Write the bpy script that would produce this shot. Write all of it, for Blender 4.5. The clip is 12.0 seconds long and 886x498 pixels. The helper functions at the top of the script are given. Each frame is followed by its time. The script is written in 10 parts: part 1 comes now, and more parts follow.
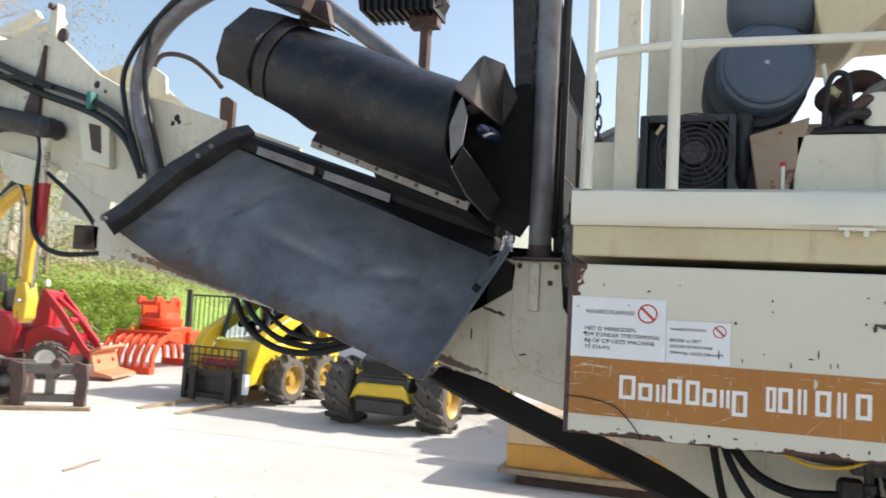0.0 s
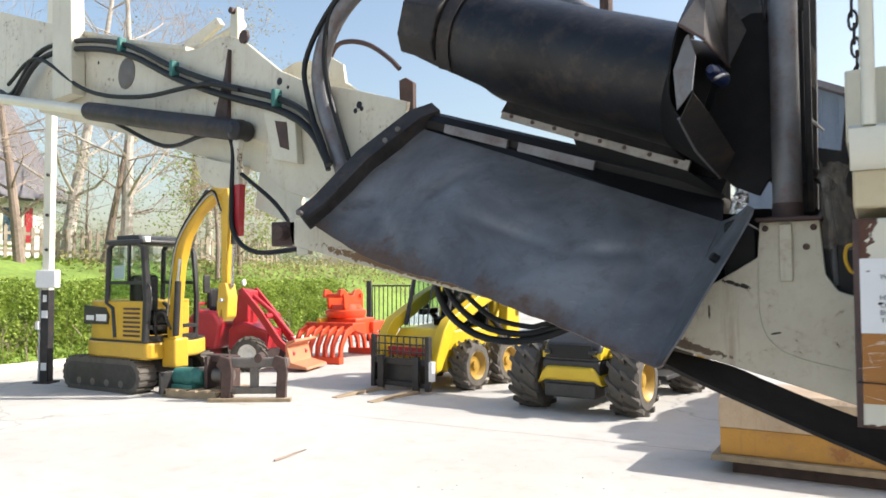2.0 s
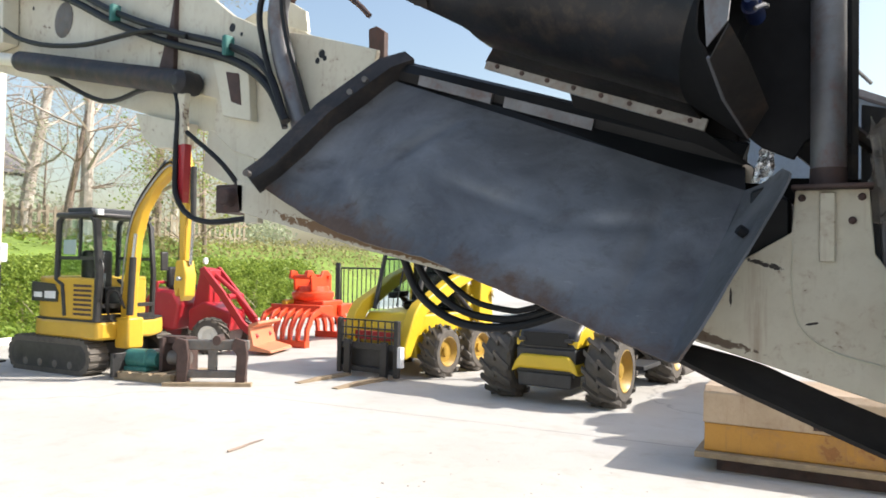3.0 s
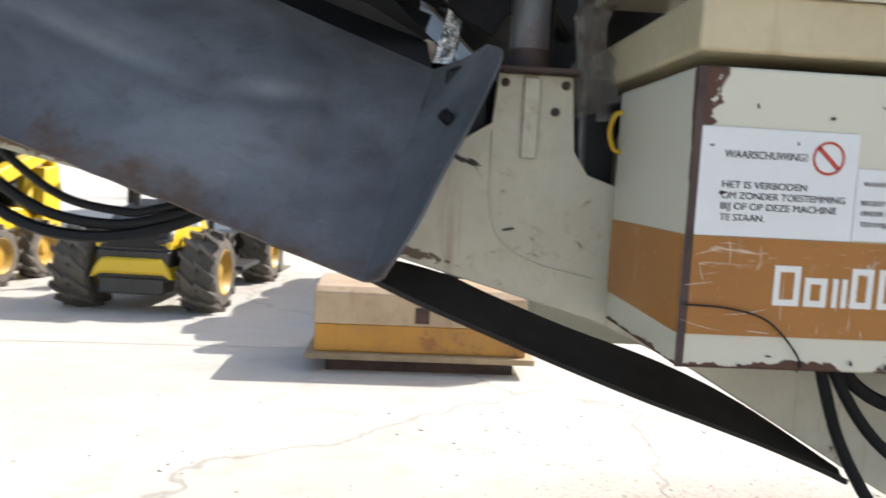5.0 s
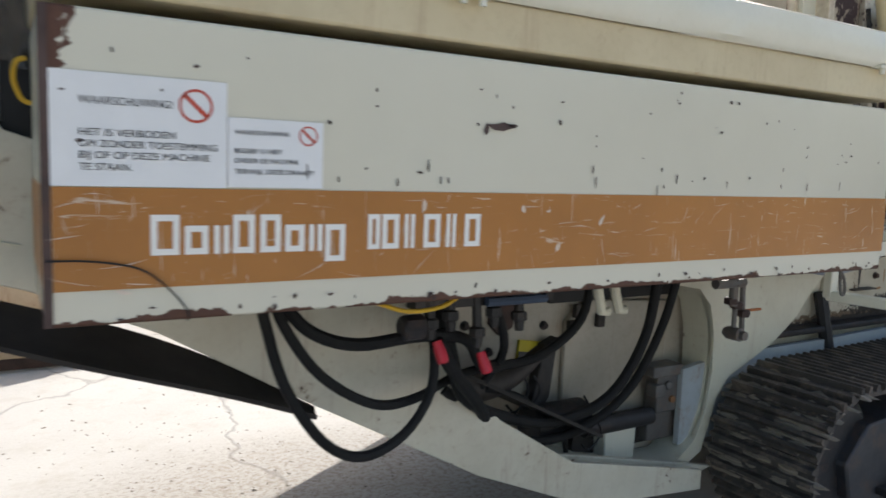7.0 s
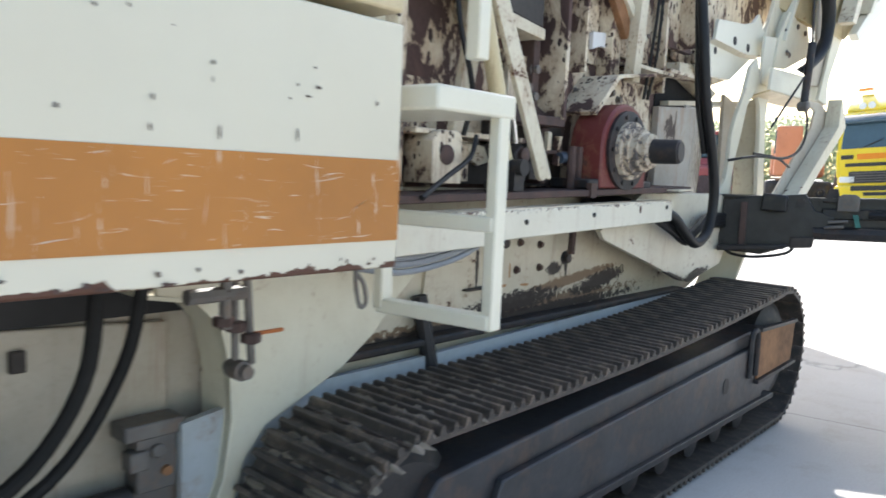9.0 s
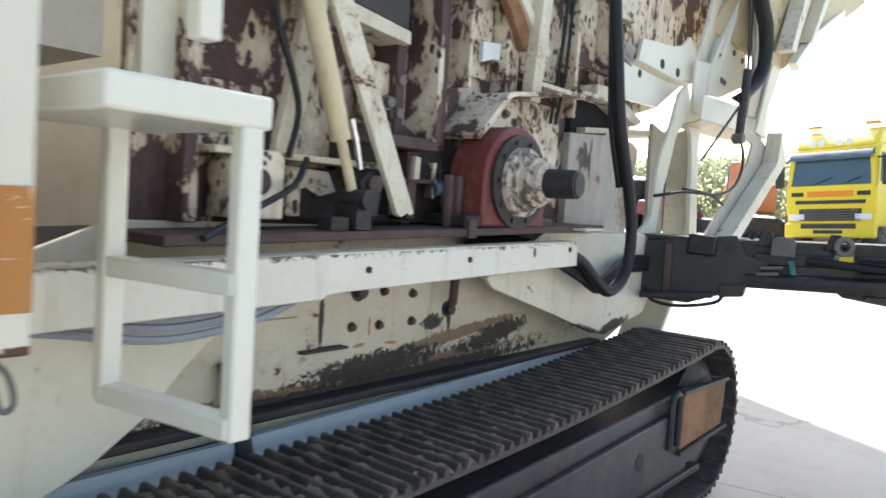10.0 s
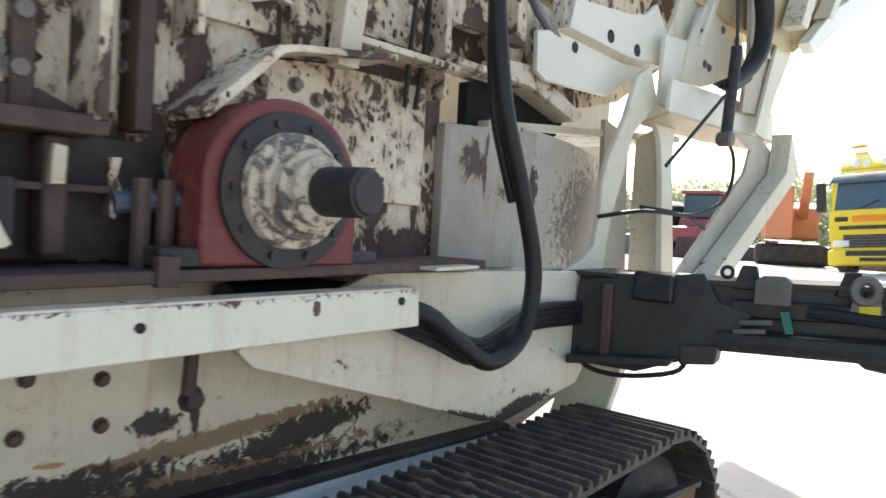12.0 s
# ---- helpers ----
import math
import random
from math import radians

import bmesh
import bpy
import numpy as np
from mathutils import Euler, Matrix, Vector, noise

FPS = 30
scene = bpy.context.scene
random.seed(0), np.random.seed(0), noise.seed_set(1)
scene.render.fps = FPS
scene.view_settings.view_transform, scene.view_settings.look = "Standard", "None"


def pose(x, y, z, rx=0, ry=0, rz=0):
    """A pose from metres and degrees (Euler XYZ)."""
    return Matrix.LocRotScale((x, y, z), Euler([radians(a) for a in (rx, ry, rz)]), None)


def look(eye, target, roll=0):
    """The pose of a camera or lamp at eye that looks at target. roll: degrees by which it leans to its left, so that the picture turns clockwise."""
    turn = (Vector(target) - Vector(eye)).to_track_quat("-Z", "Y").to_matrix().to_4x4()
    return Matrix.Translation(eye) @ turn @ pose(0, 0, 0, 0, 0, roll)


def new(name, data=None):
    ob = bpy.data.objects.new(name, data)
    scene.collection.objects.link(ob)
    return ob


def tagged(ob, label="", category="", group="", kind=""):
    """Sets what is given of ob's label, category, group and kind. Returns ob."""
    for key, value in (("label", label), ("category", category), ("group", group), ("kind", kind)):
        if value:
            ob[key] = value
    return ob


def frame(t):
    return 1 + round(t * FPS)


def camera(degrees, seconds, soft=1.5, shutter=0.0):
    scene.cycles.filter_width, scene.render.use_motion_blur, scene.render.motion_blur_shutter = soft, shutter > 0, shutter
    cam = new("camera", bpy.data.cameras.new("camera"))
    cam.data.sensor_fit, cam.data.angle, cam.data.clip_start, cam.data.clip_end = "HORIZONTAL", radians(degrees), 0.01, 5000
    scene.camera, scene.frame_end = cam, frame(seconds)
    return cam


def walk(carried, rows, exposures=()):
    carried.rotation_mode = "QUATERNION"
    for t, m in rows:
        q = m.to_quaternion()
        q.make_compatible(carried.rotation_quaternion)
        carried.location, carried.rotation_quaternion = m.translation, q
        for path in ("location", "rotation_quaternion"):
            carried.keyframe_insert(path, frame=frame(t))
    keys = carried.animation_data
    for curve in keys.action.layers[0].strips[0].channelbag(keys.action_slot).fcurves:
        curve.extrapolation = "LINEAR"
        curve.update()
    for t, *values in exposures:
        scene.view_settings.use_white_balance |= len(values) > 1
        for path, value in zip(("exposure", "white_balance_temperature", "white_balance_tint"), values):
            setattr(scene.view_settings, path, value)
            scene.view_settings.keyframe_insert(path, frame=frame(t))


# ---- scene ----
cam = camera(62.1, 12.0, soft=1.6, shutter=0.4)
PATH = [
    (0, (0.351, -2.629, 1.746), (-0.25, -0.727, 1.894), 3.2),
    (0.5, (0.422, -2.647, 1.76), (-0.366, -0.816, 1.925), 2.3),
    (1, (0.398, -2.651, 1.755), (-0.553, -0.9, 1.92), 2.6),
    (1.5, (0.252, -2.533, 1.75), (-0.707, -0.783, 1.885), 1.6),
    (2, (0.041, -2.405, 1.742), (-0.964, -0.678, 1.828), -0.2),
    (2.5, (-0.062, -2.192, 1.706), (-1.022, -0.438, 1.756), 0.9),
    (2.7, (-0.11, -2.093, 1.703), (-1.073, -0.341, 1.763), 1.1),
    (4.3, (-0.568, -1.595, 1.692), (-0.853, 0.38, 1.562), 2.4),
    (4.5, (-0.564, -1.533, 1.7), (-0.678, 0.458, 1.557), 3.4),
    (5, (-0.574, -1.401, 1.677), (-0.435, 0.585, 1.48), 3.0),
    (5.5, (-0.579, -1.342, 1.669), (0.005, 0.558, 1.449), 1.0),
    (6, (-0.567, -1.362, 1.661), (0.316, 0.422, 1.469), 1.5),
    (6.5, (-0.356, -1.448, 1.648), (0.666, 0.259, 1.442), 2.6),
    (7, (-0.06, -1.52, 1.653), (0.961, 0.185, 1.426), 2.1),
    (7.5, (0.299, -1.411, 1.629), (1.43, 0.228, 1.443), 2.6),
    (7.7, (0.443, -1.379, 1.628), (1.674, 0.189, 1.461), 2.2),
    (9.3, (1.733, -1.248, 1.556), (3.261, 0.032, 1.392), 3.7),
    (9.5, (1.896, -1.211, 1.571), (3.439, 0.057, 1.462), 4.5),
    (10, (2.285, -1.21, 1.6), (3.835, 0.048, 1.48), 3.6),
    (10.5, (2.675, -1.139, 1.611), (4.284, 0.044, 1.493), 4.0),
    (11, (3.059, -1.073, 1.631), (4.568, 0.238, 1.553), 4.8),
    (11.5, (3.434, -1.017, 1.624), (4.94, 0.298, 1.593), 4.2),
    (12, (3.809, -1.022, 1.637), (5.286, 0.326, 1.587), 3.2),
]
EXPOSURES = [(0, 0.58, 6400, 11), (2.7, 0.55, 6420, 11), (4.5, 0.66, 6450, 11), (6.0, 0.45, 6550, 11), (6.5, 0.37, 6580, 12), (7.0, 0.36, 6300, 11), (7.7, 0.48, 6150, 9), (9.3, 1.20, 6150, 10), (10.5, 1.17, 6230, 10), (12, 1.06, 6330, 11)]
walk(cam, [(t, look(e, g, r)) for t, e, g, r in PATH], EXPOSURES)

# ---- light ----
SUN_DIR = Vector((1.07, 0.63, 1.0)).normalized()
world = bpy.data.worlds.new("sky")
scene.world = world
world.use_nodes = True
_wt = world.node_tree
_sky = _wt.nodes.new("ShaderNodeTexSky")
_sky.sky_type = "NISHITA"
_sky.sun_disc = False
_sky.sun_elevation = math.asin(SUN_DIR.z)
_sky.sun_rotation = math.atan2(SUN_DIR.x, SUN_DIR.y)
_sky.altitude, _sky.air_density, _sky.dust_density, _sky.ozone_density = 50, 1.3, 3.0, 0.3
_wt.links.new(_sky.outputs[0], _wt.nodes["Background"].inputs[0])
_wt.nodes["Background"].inputs[1].default_value = 0.15
_sun = bpy.data.lights.new("sun", "SUN")
_sun.energy, _sun.angle, _sun.color = 5.0, radians(0.55), (1.0, 0.955, 0.88)
sun = new("sun", _sun)
sun.matrix_world = look(SUN_DIR * 60, (0, 0, 0))


# ---- materials ----
def mat(name):
    m = bpy.data.materials.new(name)
    m.use_nodes = True
    t = m.node_tree
    return m, t, t.nodes["Principled BSDF"]


def node(t, kind, **kw):
    n = t.nodes.new(kind)
    for k, v in kw.items():
        if k in n.inputs:
            n.inputs[k].default_value = v
    return n


def coords(t, scale=(1, 1, 1)):
    c = t.nodes.new("ShaderNodeTexCoord")
    mp = t.nodes.new("ShaderNodeMapping")
    mp.inputs["Scale"].default_value = scale
    t.links.new(c.outputs["Object"], mp.inputs["Vector"])
    return mp.outputs[0]


def noise_fac(t, vec, scale, detail=4.0, rough=0.6, dist=0.0):
    n = node(t, "ShaderNodeTexNoise", Scale=scale, Detail=detail, Roughness=rough, Distortion=dist)
    t.links.new(vec, n.inputs["Vector"])
    return n.outputs["Fac"]


def ramp(t, fac, a, b, ca=(0, 0, 0, 1), cb=(1, 1, 1, 1)):
    r = t.nodes.new("ShaderNodeValToRGB")
    r.color_ramp.elements[0].position, r.color_ramp.elements[1].position = a, b
    r.color_ramp.elements[0].color, r.color_ramp.elements[1].color = ca, cb
    t.links.new(fac, r.inputs[0])
    return r.outputs[0]


def mixc(t, fac, a, b, blend="MIX"):
    n = t.nodes.new("ShaderNodeMix")
    n.data_type, n.blend_type = "RGBA", blend
    for sock, v in ((0, fac), (6, a), (7, b)):
        if isinstance(v, (int, float)):
            n.inputs[sock].default_value = v
        elif isinstance(v, tuple):
            n.inputs[sock].default_value = (*v[:3], 1)
        else:
            t.links.new(v, n.inputs[sock])
    return n.outputs[2]


def math_n(t, op, a, b=0.0):
    n = t.nodes.new("ShaderNodeMath")
    n.operation = op
    for i, v in enumerate((a, b)):
        if isinstance(v, (int, float)):
            n.inputs[i].default_value = v
        else:
            t.links.new(v, n.inputs[i])
    return n.outputs[0]


def bump(t, bsdf, height, strength=0.3, distance=0.01):
    b = node(t, "ShaderNodeBump", Strength=strength, Distance=distance)
    t.links.new(height, b.inputs["Height"])
    t.links.new(b.outputs[0], bsdf.inputs["Normal"])


def paint(name, colour, chip=0.0, chip_colour=(0.055, 0.028, 0.02), rough=0.42, grime=0.35, chip_scale=14.0, streak=0.0, coat=0.0, spots=0.0, upright=1.0):
    """Old machine paint: grime in two scales, rust chips where chip > 0, rust runs where streak > 0."""
    m, t, b = mat(name)
    v = coords(t)
    big = noise_fac(t, v, 1.7, 5, 0.65)
    fine = noise_fac(t, v, 38, 4, 0.7)
    dirty = tuple(c * k for c, k in zip(colour, (0.62, 0.56, 0.48)))
    c = mixc(t, math_n(t, "MULTIPLY", ramp(t, big, 0.42, 0.78), grime), colour, dirty)
    c = mixc(t, math_n(t, "MULTIPLY", ramp(t, fine, 0.5, 0.75), grime * 0.35), c, dirty)
    r = math_n(t, "ADD", math_n(t, "MULTIPLY", fine, 0.18), rough - 0.09)
    height = math_n(t, "MULTIPLY", fine, 0.15)
    if streak:
        vs = coords(t, (9, 9, 0.7))
        s = ramp(t, noise_fac(t, vs, 1.6, 5, 0.7), 0.56, 0.74)
        c = mixc(t, math_n(t, "MULTIPLY", s, streak), c, (0.26, 0.13, 0.06))
    if chip:
        vc = coords(t, (1, 1, upright))
        n1 = noise_fac(t, vc, chip_scale, 8, 0.70, 0.4)
        n2 = noise_fac(t, v, chip_scale * 0.21, 3, 0.6)
        both = math_n(t, "ADD", math_n(t, "MULTIPLY", n1, 0.6), math_n(t, "MULTIPLY", n2, 0.4))
        e = 0.70 - 0.24 * chip
        k = ramp(t, both, e, e + 0.018)
        if spots:
            vor = node(t, "ShaderNodeTexVoronoi", Scale=spots, Randomness=1.0)
            t.links.new(vc, vor.inputs["Vector"])
            size = math_n(t, "MULTIPLY", math_n(t, "SUBTRACT", noise_fac(t, v, 6, 5, 0.65), 0.42), 1.7)
            rag = math_n(t, "ADD", vor.outputs["Distance"], math_n(t, "MULTIPLY", math_n(t, "SUBTRACT", n1, 0.5), 1.6))
            k = math_n(t, "MAXIMUM", k, ramp(t, math_n(t, "SUBTRACT", size, rag), 0.0, 0.06))
        halo = math_n(t, "MULTIPLY", ramp(t, both, e - 0.075, e + 0.01), 0.25 + 0.35 * min(1.0, chip))
        c = mixc(t, halo, c, (0.30, 0.17, 0.085))
        rust = mixc(t, ramp(t, n1, 0.35, 0.75), tuple(x * 0.7 for x in chip_colour), tuple(x * 2.2 for x in chip_colour))
        c = mixc(t, k, c, rust)
        r = math_n(t, "ADD", math_n(t, "MULTIPLY", k, 0.4), r)
        height = math_n(t, "SUBTRACT", height, math_n(t, "MULTIPLY", k, 0.6))
    t.links.new(c, b.inputs["Base Color"])
    t.links.new(r, b.inputs["Roughness"])
    b.inputs["Coat Weight"].default_value = coat
    b.inputs["Coat Roughness"].default_value = 0.12
    bump(t, b, height, 0.35, 0.004)
    return m


def metal(name, colour, rough=0.5, metallic=0.8, blotch=0.5, scale=3.0, rust=0.0, rust_colour=(0.12, 0.05, 0.025), bumps=0.2):
    m, t, b = mat(name)
    v = coords(t)
    n1 = noise_fac(t, v, scale, 5, 0.62, 0.3)
    n2 = noise_fac(t, v, scale * 9, 4, 0.7)
    dark = tuple(x * (1 - 0.6 * blotch) for x in colour)
    lit = tuple(min(1, x * (1 + 0.7 * blotch)) for x in colour)
    c = mixc(t, ramp(t, n1, 0.3, 0.72), dark, lit)
    if rust:
        k = math_n(t, "MULTIPLY", ramp(t, noise_fac(t, v, scale * 2.3, 6, 0.7), 0.5, 0.66), rust)
        c = mixc(t, k, c, mixc(t, n2, rust_colour, tuple(x * 1.9 for x in rust_colour)))
        mt = math_n(t, "SUBTRACT", metallic, math_n(t, "MULTIPLY", k, metallic))
        t.links.new(mt, b.inputs["Metallic"])
    else:
        b.inputs["Metallic"].default_value = metallic
    t.links.new(c, b.inputs["Base Color"])
    t.links.new(math_n(t, "ADD", math_n(t, "MULTIPLY", n2, 0.25), rough - 0.12), b.inputs["Roughness"])
    bump(t, b, n2, bumps, 0.004)
    return m


def plain(name, colour, rough=0.6, metallic=0.0, vary=0.25, scale=20.0, spec=0.5):
    m, t, b = mat(name)
    v = coords(t)
    n = noise_fac(t, v, scale, 4, 0.65)
    n2 = noise_fac(t, v, scale * 0.12, 3, 0.6)
    f = math_n(t, "MULTIPLY", math_n(t, "ADD", n, n2), 0.5)
    c = mixc(t, ramp(t, f, 0.3, 0.7), tuple(x * (1 - vary) for x in colour), tuple(min(1, x * (1 + vary)) for x in colour))
    t.links.new(c, b.inputs["Base Color"])
    b.inputs["Roughness"].default_value, b.inputs["Metallic"].default_value = rough, metallic
    b.inputs["Specular IOR Level"].default_value = spec
    bump(t, b, n, 0.2, 0.004)
    return m


def glass(name, tint=(0.8, 0.9, 0.92)):
    m, t, b = mat(name)
    b.inputs["Base Color"].default_value = (*tint, 1)
    b.inputs["Roughness"].default_value = 0.03
    b.inputs["Transmission Weight"].default_value = 1.0
    b.inputs["IOR"].default_value = 1.1
    return m


def leaf_mat(name, a, b_):
    """Thin leaves: half of the light passes through them."""
    m, t, b = mat(name)
    g = t.nodes.new("ShaderNodeNewGeometry")
    c = ramp(t, g.outputs["Random Per Island"], 0.0, 1.0, (*a, 1), (*b_, 1))
    t.links.new(c, b.inputs["Base Color"])
    b.inputs["Roughness"].default_value = 0.55
    tr = t.nodes.new("ShaderNodeBsdfTranslucent")
    t.links.new(c, tr.inputs["Color"])
    mx = t.nodes.new("ShaderNodeMixShader")
    mx.inputs[0].default_value = 0.5
    t.links.new(b.outputs[0], mx.inputs[1])
    t.links.new(tr.outputs[0], mx.inputs[2])
    t.links.new(mx.outputs[0], t.nodes["Material Output"].inputs["Surface"])
    return m


def concrete():
    m, t, b = mat("yard_concrete")
    v = coords(t)
    big = noise_fac(t, v, 0.35, 6, 0.62)
    mid = noise_fac(t, v, 3.1, 6, 0.7)
    fine = noise_fac(t, v, 60, 4, 0.7)
    c = mixc(t, ramp(t, big, 0.3, 0.72), (0.43, 0.408, 0.375), (0.555, 0.537, 0.50))
    c = mixc(t, math_n(t, "MULTIPLY", ramp(t, mid, 0.52, 0.7), 0.45), c, (0.36, 0.31, 0.25))
    c = mixc(t, math_n(t, "MULTIPLY", ramp(t, fine, 0.45, 0.8), 0.4), c, (0.33, 0.30, 0.26))
    vor = node(t, "ShaderNodeTexVoronoi", Scale=0.15)
    vor.feature = "DISTANCE_TO_EDGE"
    warp = t.nodes.new("ShaderNodeVectorMath")
    warp.operation = "ADD"
    nz = node(t, "ShaderNodeTexNoise", Scale=1.3, Detail=5.0)
    t.links.new(v, nz.inputs["Vector"])
    t.links.new(v, warp.inputs[0])
    t.links.new(nz.outputs["Color"], warp.inputs[1])
    t.links.new(warp.outputs[0], vor.inputs["Vector"])
    crack = ramp(t, vor.outputs["Distance"], 0.0, 0.0014, (1, 1, 1, 1), (0, 0, 0, 1))
    c = mixc(t, math_n(t, "MULTIPLY", crack, 0.45), c, (0.13, 0.12, 0.11))
    # trodden earth and crumbs under the conveyor
    sep = t.nodes.new("ShaderNodeSeparateXYZ")
    t.links.new(v, sep.inputs[0])
    d2 = math_n(t, "ADD", math_n(t, "POWER", math_n(t, "DIVIDE", math_n(t, "SUBTRACT", sep.outputs[0], 1.3), 2.0), 2.0), math_n(t, "POWER", math_n(t, "ABSOLUTE", math_n(t, "DIVIDE", math_n(t, "SUBTRACT", sep.outputs[1], 1.7), 1.1)), 2.0))
    near = ramp(t, d2, 0.2, 1.3, (1, 1, 1, 1), (0, 0, 0, 1))
    crumb = ramp(t, noise_fac(t, v, 34, 6, 0.75), 0.47, 0.60)
    c = mixc(t, math_n(t, "MULTIPLY", math_n(t, "MULTIPLY", near, math_n(t, "ADD", math_n(t, "MULTIPLY", crumb, 0.6), 0.25)), 0.8), c, (0.20, 0.15, 0.10))
    t.links.new(c, b.inputs["Base Color"])
    b.inputs["Roughness"].default_value = 0.85
    bump(t, b, math_n(t, "SUBTRACT", fine, math_n(t, "MULTIPLY", crack, 2.0)), 0.25, 0.006)
    return m


def panel_paint():
    """Cream paint of the side cabinet, chipped to rust along its left edge and lower rim."""
    m, t, b = mat("cabinet_paint")
    v = coords(t)
    sep = t.nodes.new("ShaderNodeSeparateXYZ")
    t.links.new(v, sep.inputs[0])
    fine = noise_fac(t, v, 40, 5, 0.7)
    big = noise_fac(t, v, 1.4, 5, 0.6)
    c = mixc(t, math_n(t, "MULTIPLY", ramp(t, big, 0.4, 0.75), 0.3), (0.63, 0.60, 0.49), (0.50, 0.46, 0.36))
    n = noise_fac(t, v, 17, 6, 0.65, 0.5)
    n2 = noise_fac(t, v, 5, 5, 0.6)
    # distance from the left edge and from the lower rim
    inward = math_n(t, "MULTIPLY", math_n(t, "MAXIMUM", math_n(t, "ADD", sep.outputs[1], 0.885), 0.0), 6.0)
    left = math_n(t, "MULTIPLY", math_n(t, "SUBTRACT", math_n(t, "SUBTRACT", 0.022, inward), math_n(t, "ADD", sep.outputs[0], 3.0)), 4.0)
    upper = math_n(t, "MULTIPLY", math_n(t, "SUBTRACT", sep.outputs[2], 1.62), 0.55)
    rim = math_n(t, "MULTIPLY", math_n(t, "SUBTRACT", 1.341, sep.outputs[2]), 9.0)
    edge = math_n(t, "MAXIMUM", math_n(t, "ADD", left, upper), rim)
    edge = math_n(t, "MAXIMUM", edge, -0.14)
    k = ramp(t, math_n(t, "ADD", math_n(t, "MULTIPLY", math_n(t, "ADD", n, n2), 0.5), edge), 0.565, 0.58)
    rust = mixc(t, fine, (0.05, 0.022, 0.015), (0.13, 0.055, 0.03))
    c = mixc(t, k, c, rust)
    t.links.new(c, b.inputs["Base Color"])
    t.links.new(math_n(t, "ADD", math_n(t, "MULTIPLY", k, 0.45), 0.27), b.inputs["Roughness"])
    bump(t, b, math_n(t, "SUBTRACT", math_n(t, "MULTIPLY", fine, 0.15), k), 0.3, 0.003)
    return m


def stripe_paint():
    m, t, b = mat("orange_stripe_paint")
    v = coords(t)
    big = noise_fac(t, v, 2.2, 5, 0.6)
    c = mixc(t, ramp(t, big, 0.3, 0.7), (0.33, 0.128, 0.019), (0.43, 0.172, 0.027))
    scr = noise_fac(t, coords(t, (3, 3, 26)), 2.4, 6, 0.75, 1.2)
    scr2 = noise_fac(t, coords(t, (34, 34, 2.6)), 1.7, 6, 0.7, 0.8)
    k = math_n(t, "MAXIMUM", ramp(t, scr, 0.625, 0.645), ramp(t, scr2, 0.635, 0.655))
    c = mixc(t, math_n(t, "MULTIPLY", k, 0.8), c, (0.62, 0.50, 0.38))
    t.links.new(c, b.inputs["Base Color"])
    b.inputs["Roughness"].default_value = 0.36
    bump(t, b, k, 0.15, 0.002)
    return m


def chute_steel():
    """Scuffed bluish sheet: soft cloudy wear, fine scratches, rust along the sloping lower edge."""
    m, t, b = mat("scuffed_sheet_steel")
    v = coords(t)
    sep = t.nodes.new("ShaderNodeSeparateXYZ")
    t.links.new(v, sep.inputs[0])
    cloud = noise_fac(t, v, 1.5, 6, 0.62, 0.5)
    mid = noise_fac(t, v, 7, 6, 0.7, 0.3)
    fine = noise_fac(t, v, 70, 4, 0.7)
    scr = noise_fac(t, coords(t, (5, 5, 40)), 1.8, 6, 0.75, 1.0)
    c = mixc(t, ramp(t, cloud, 0.38, 0.62), (0.105, 0.107, 0.113), (0.225, 0.23, 0.24))
    c = mixc(t, math_n(t, "MULTIPLY", ramp(t, mid, 0.52, 0.72), 0.55), c, (0.075, 0.068, 0.065))
    c = mixc(t, math_n(t, "MULTIPLY", ramp(t, scr, 0.62, 0.68), 0.35), c, (0.33, 0.33, 0.33))
    # height over the lower edge, which falls with x
    over = math_n(t, "ADD", math_n(t, "SUBTRACT", sep.outputs[2], 2.03), math_n(t, "MULTIPLY", math_n(t, "SUBTRACT", sep.outputs[0], -5.40), 0.341))
    k = ramp(t, math_n(t, "SUBTRACT", math_n(t, "MULTIPLY", math_n(t, "ADD", mid, cloud), 0.5), math_n(t, "MULTIPLY", over, 1.4)), 0.37, 0.50)
    rust = mixc(t, fine, (0.07, 0.04, 0.025), (0.16, 0.09, 0.05))
    c = mixc(t, math_n(t, "MULTIPLY", k, 0.85), c, rust)
    t.links.new(c, b.inputs["Base Color"])
    b.inputs["Metallic"].default_value = 0.3
    t.links.new(math_n(t, "ADD", math_n(t, "MULTIPLY", mid, 0.35), 0.36), b.inputs["Roughness"])
    bump(t, b, math_n(t, "ADD", math_n(t, "MULTIPLY", mid, 1.0), math_n(t, "MULTIPLY", fine, 0.2)), 0.35, 0.01)
    return m


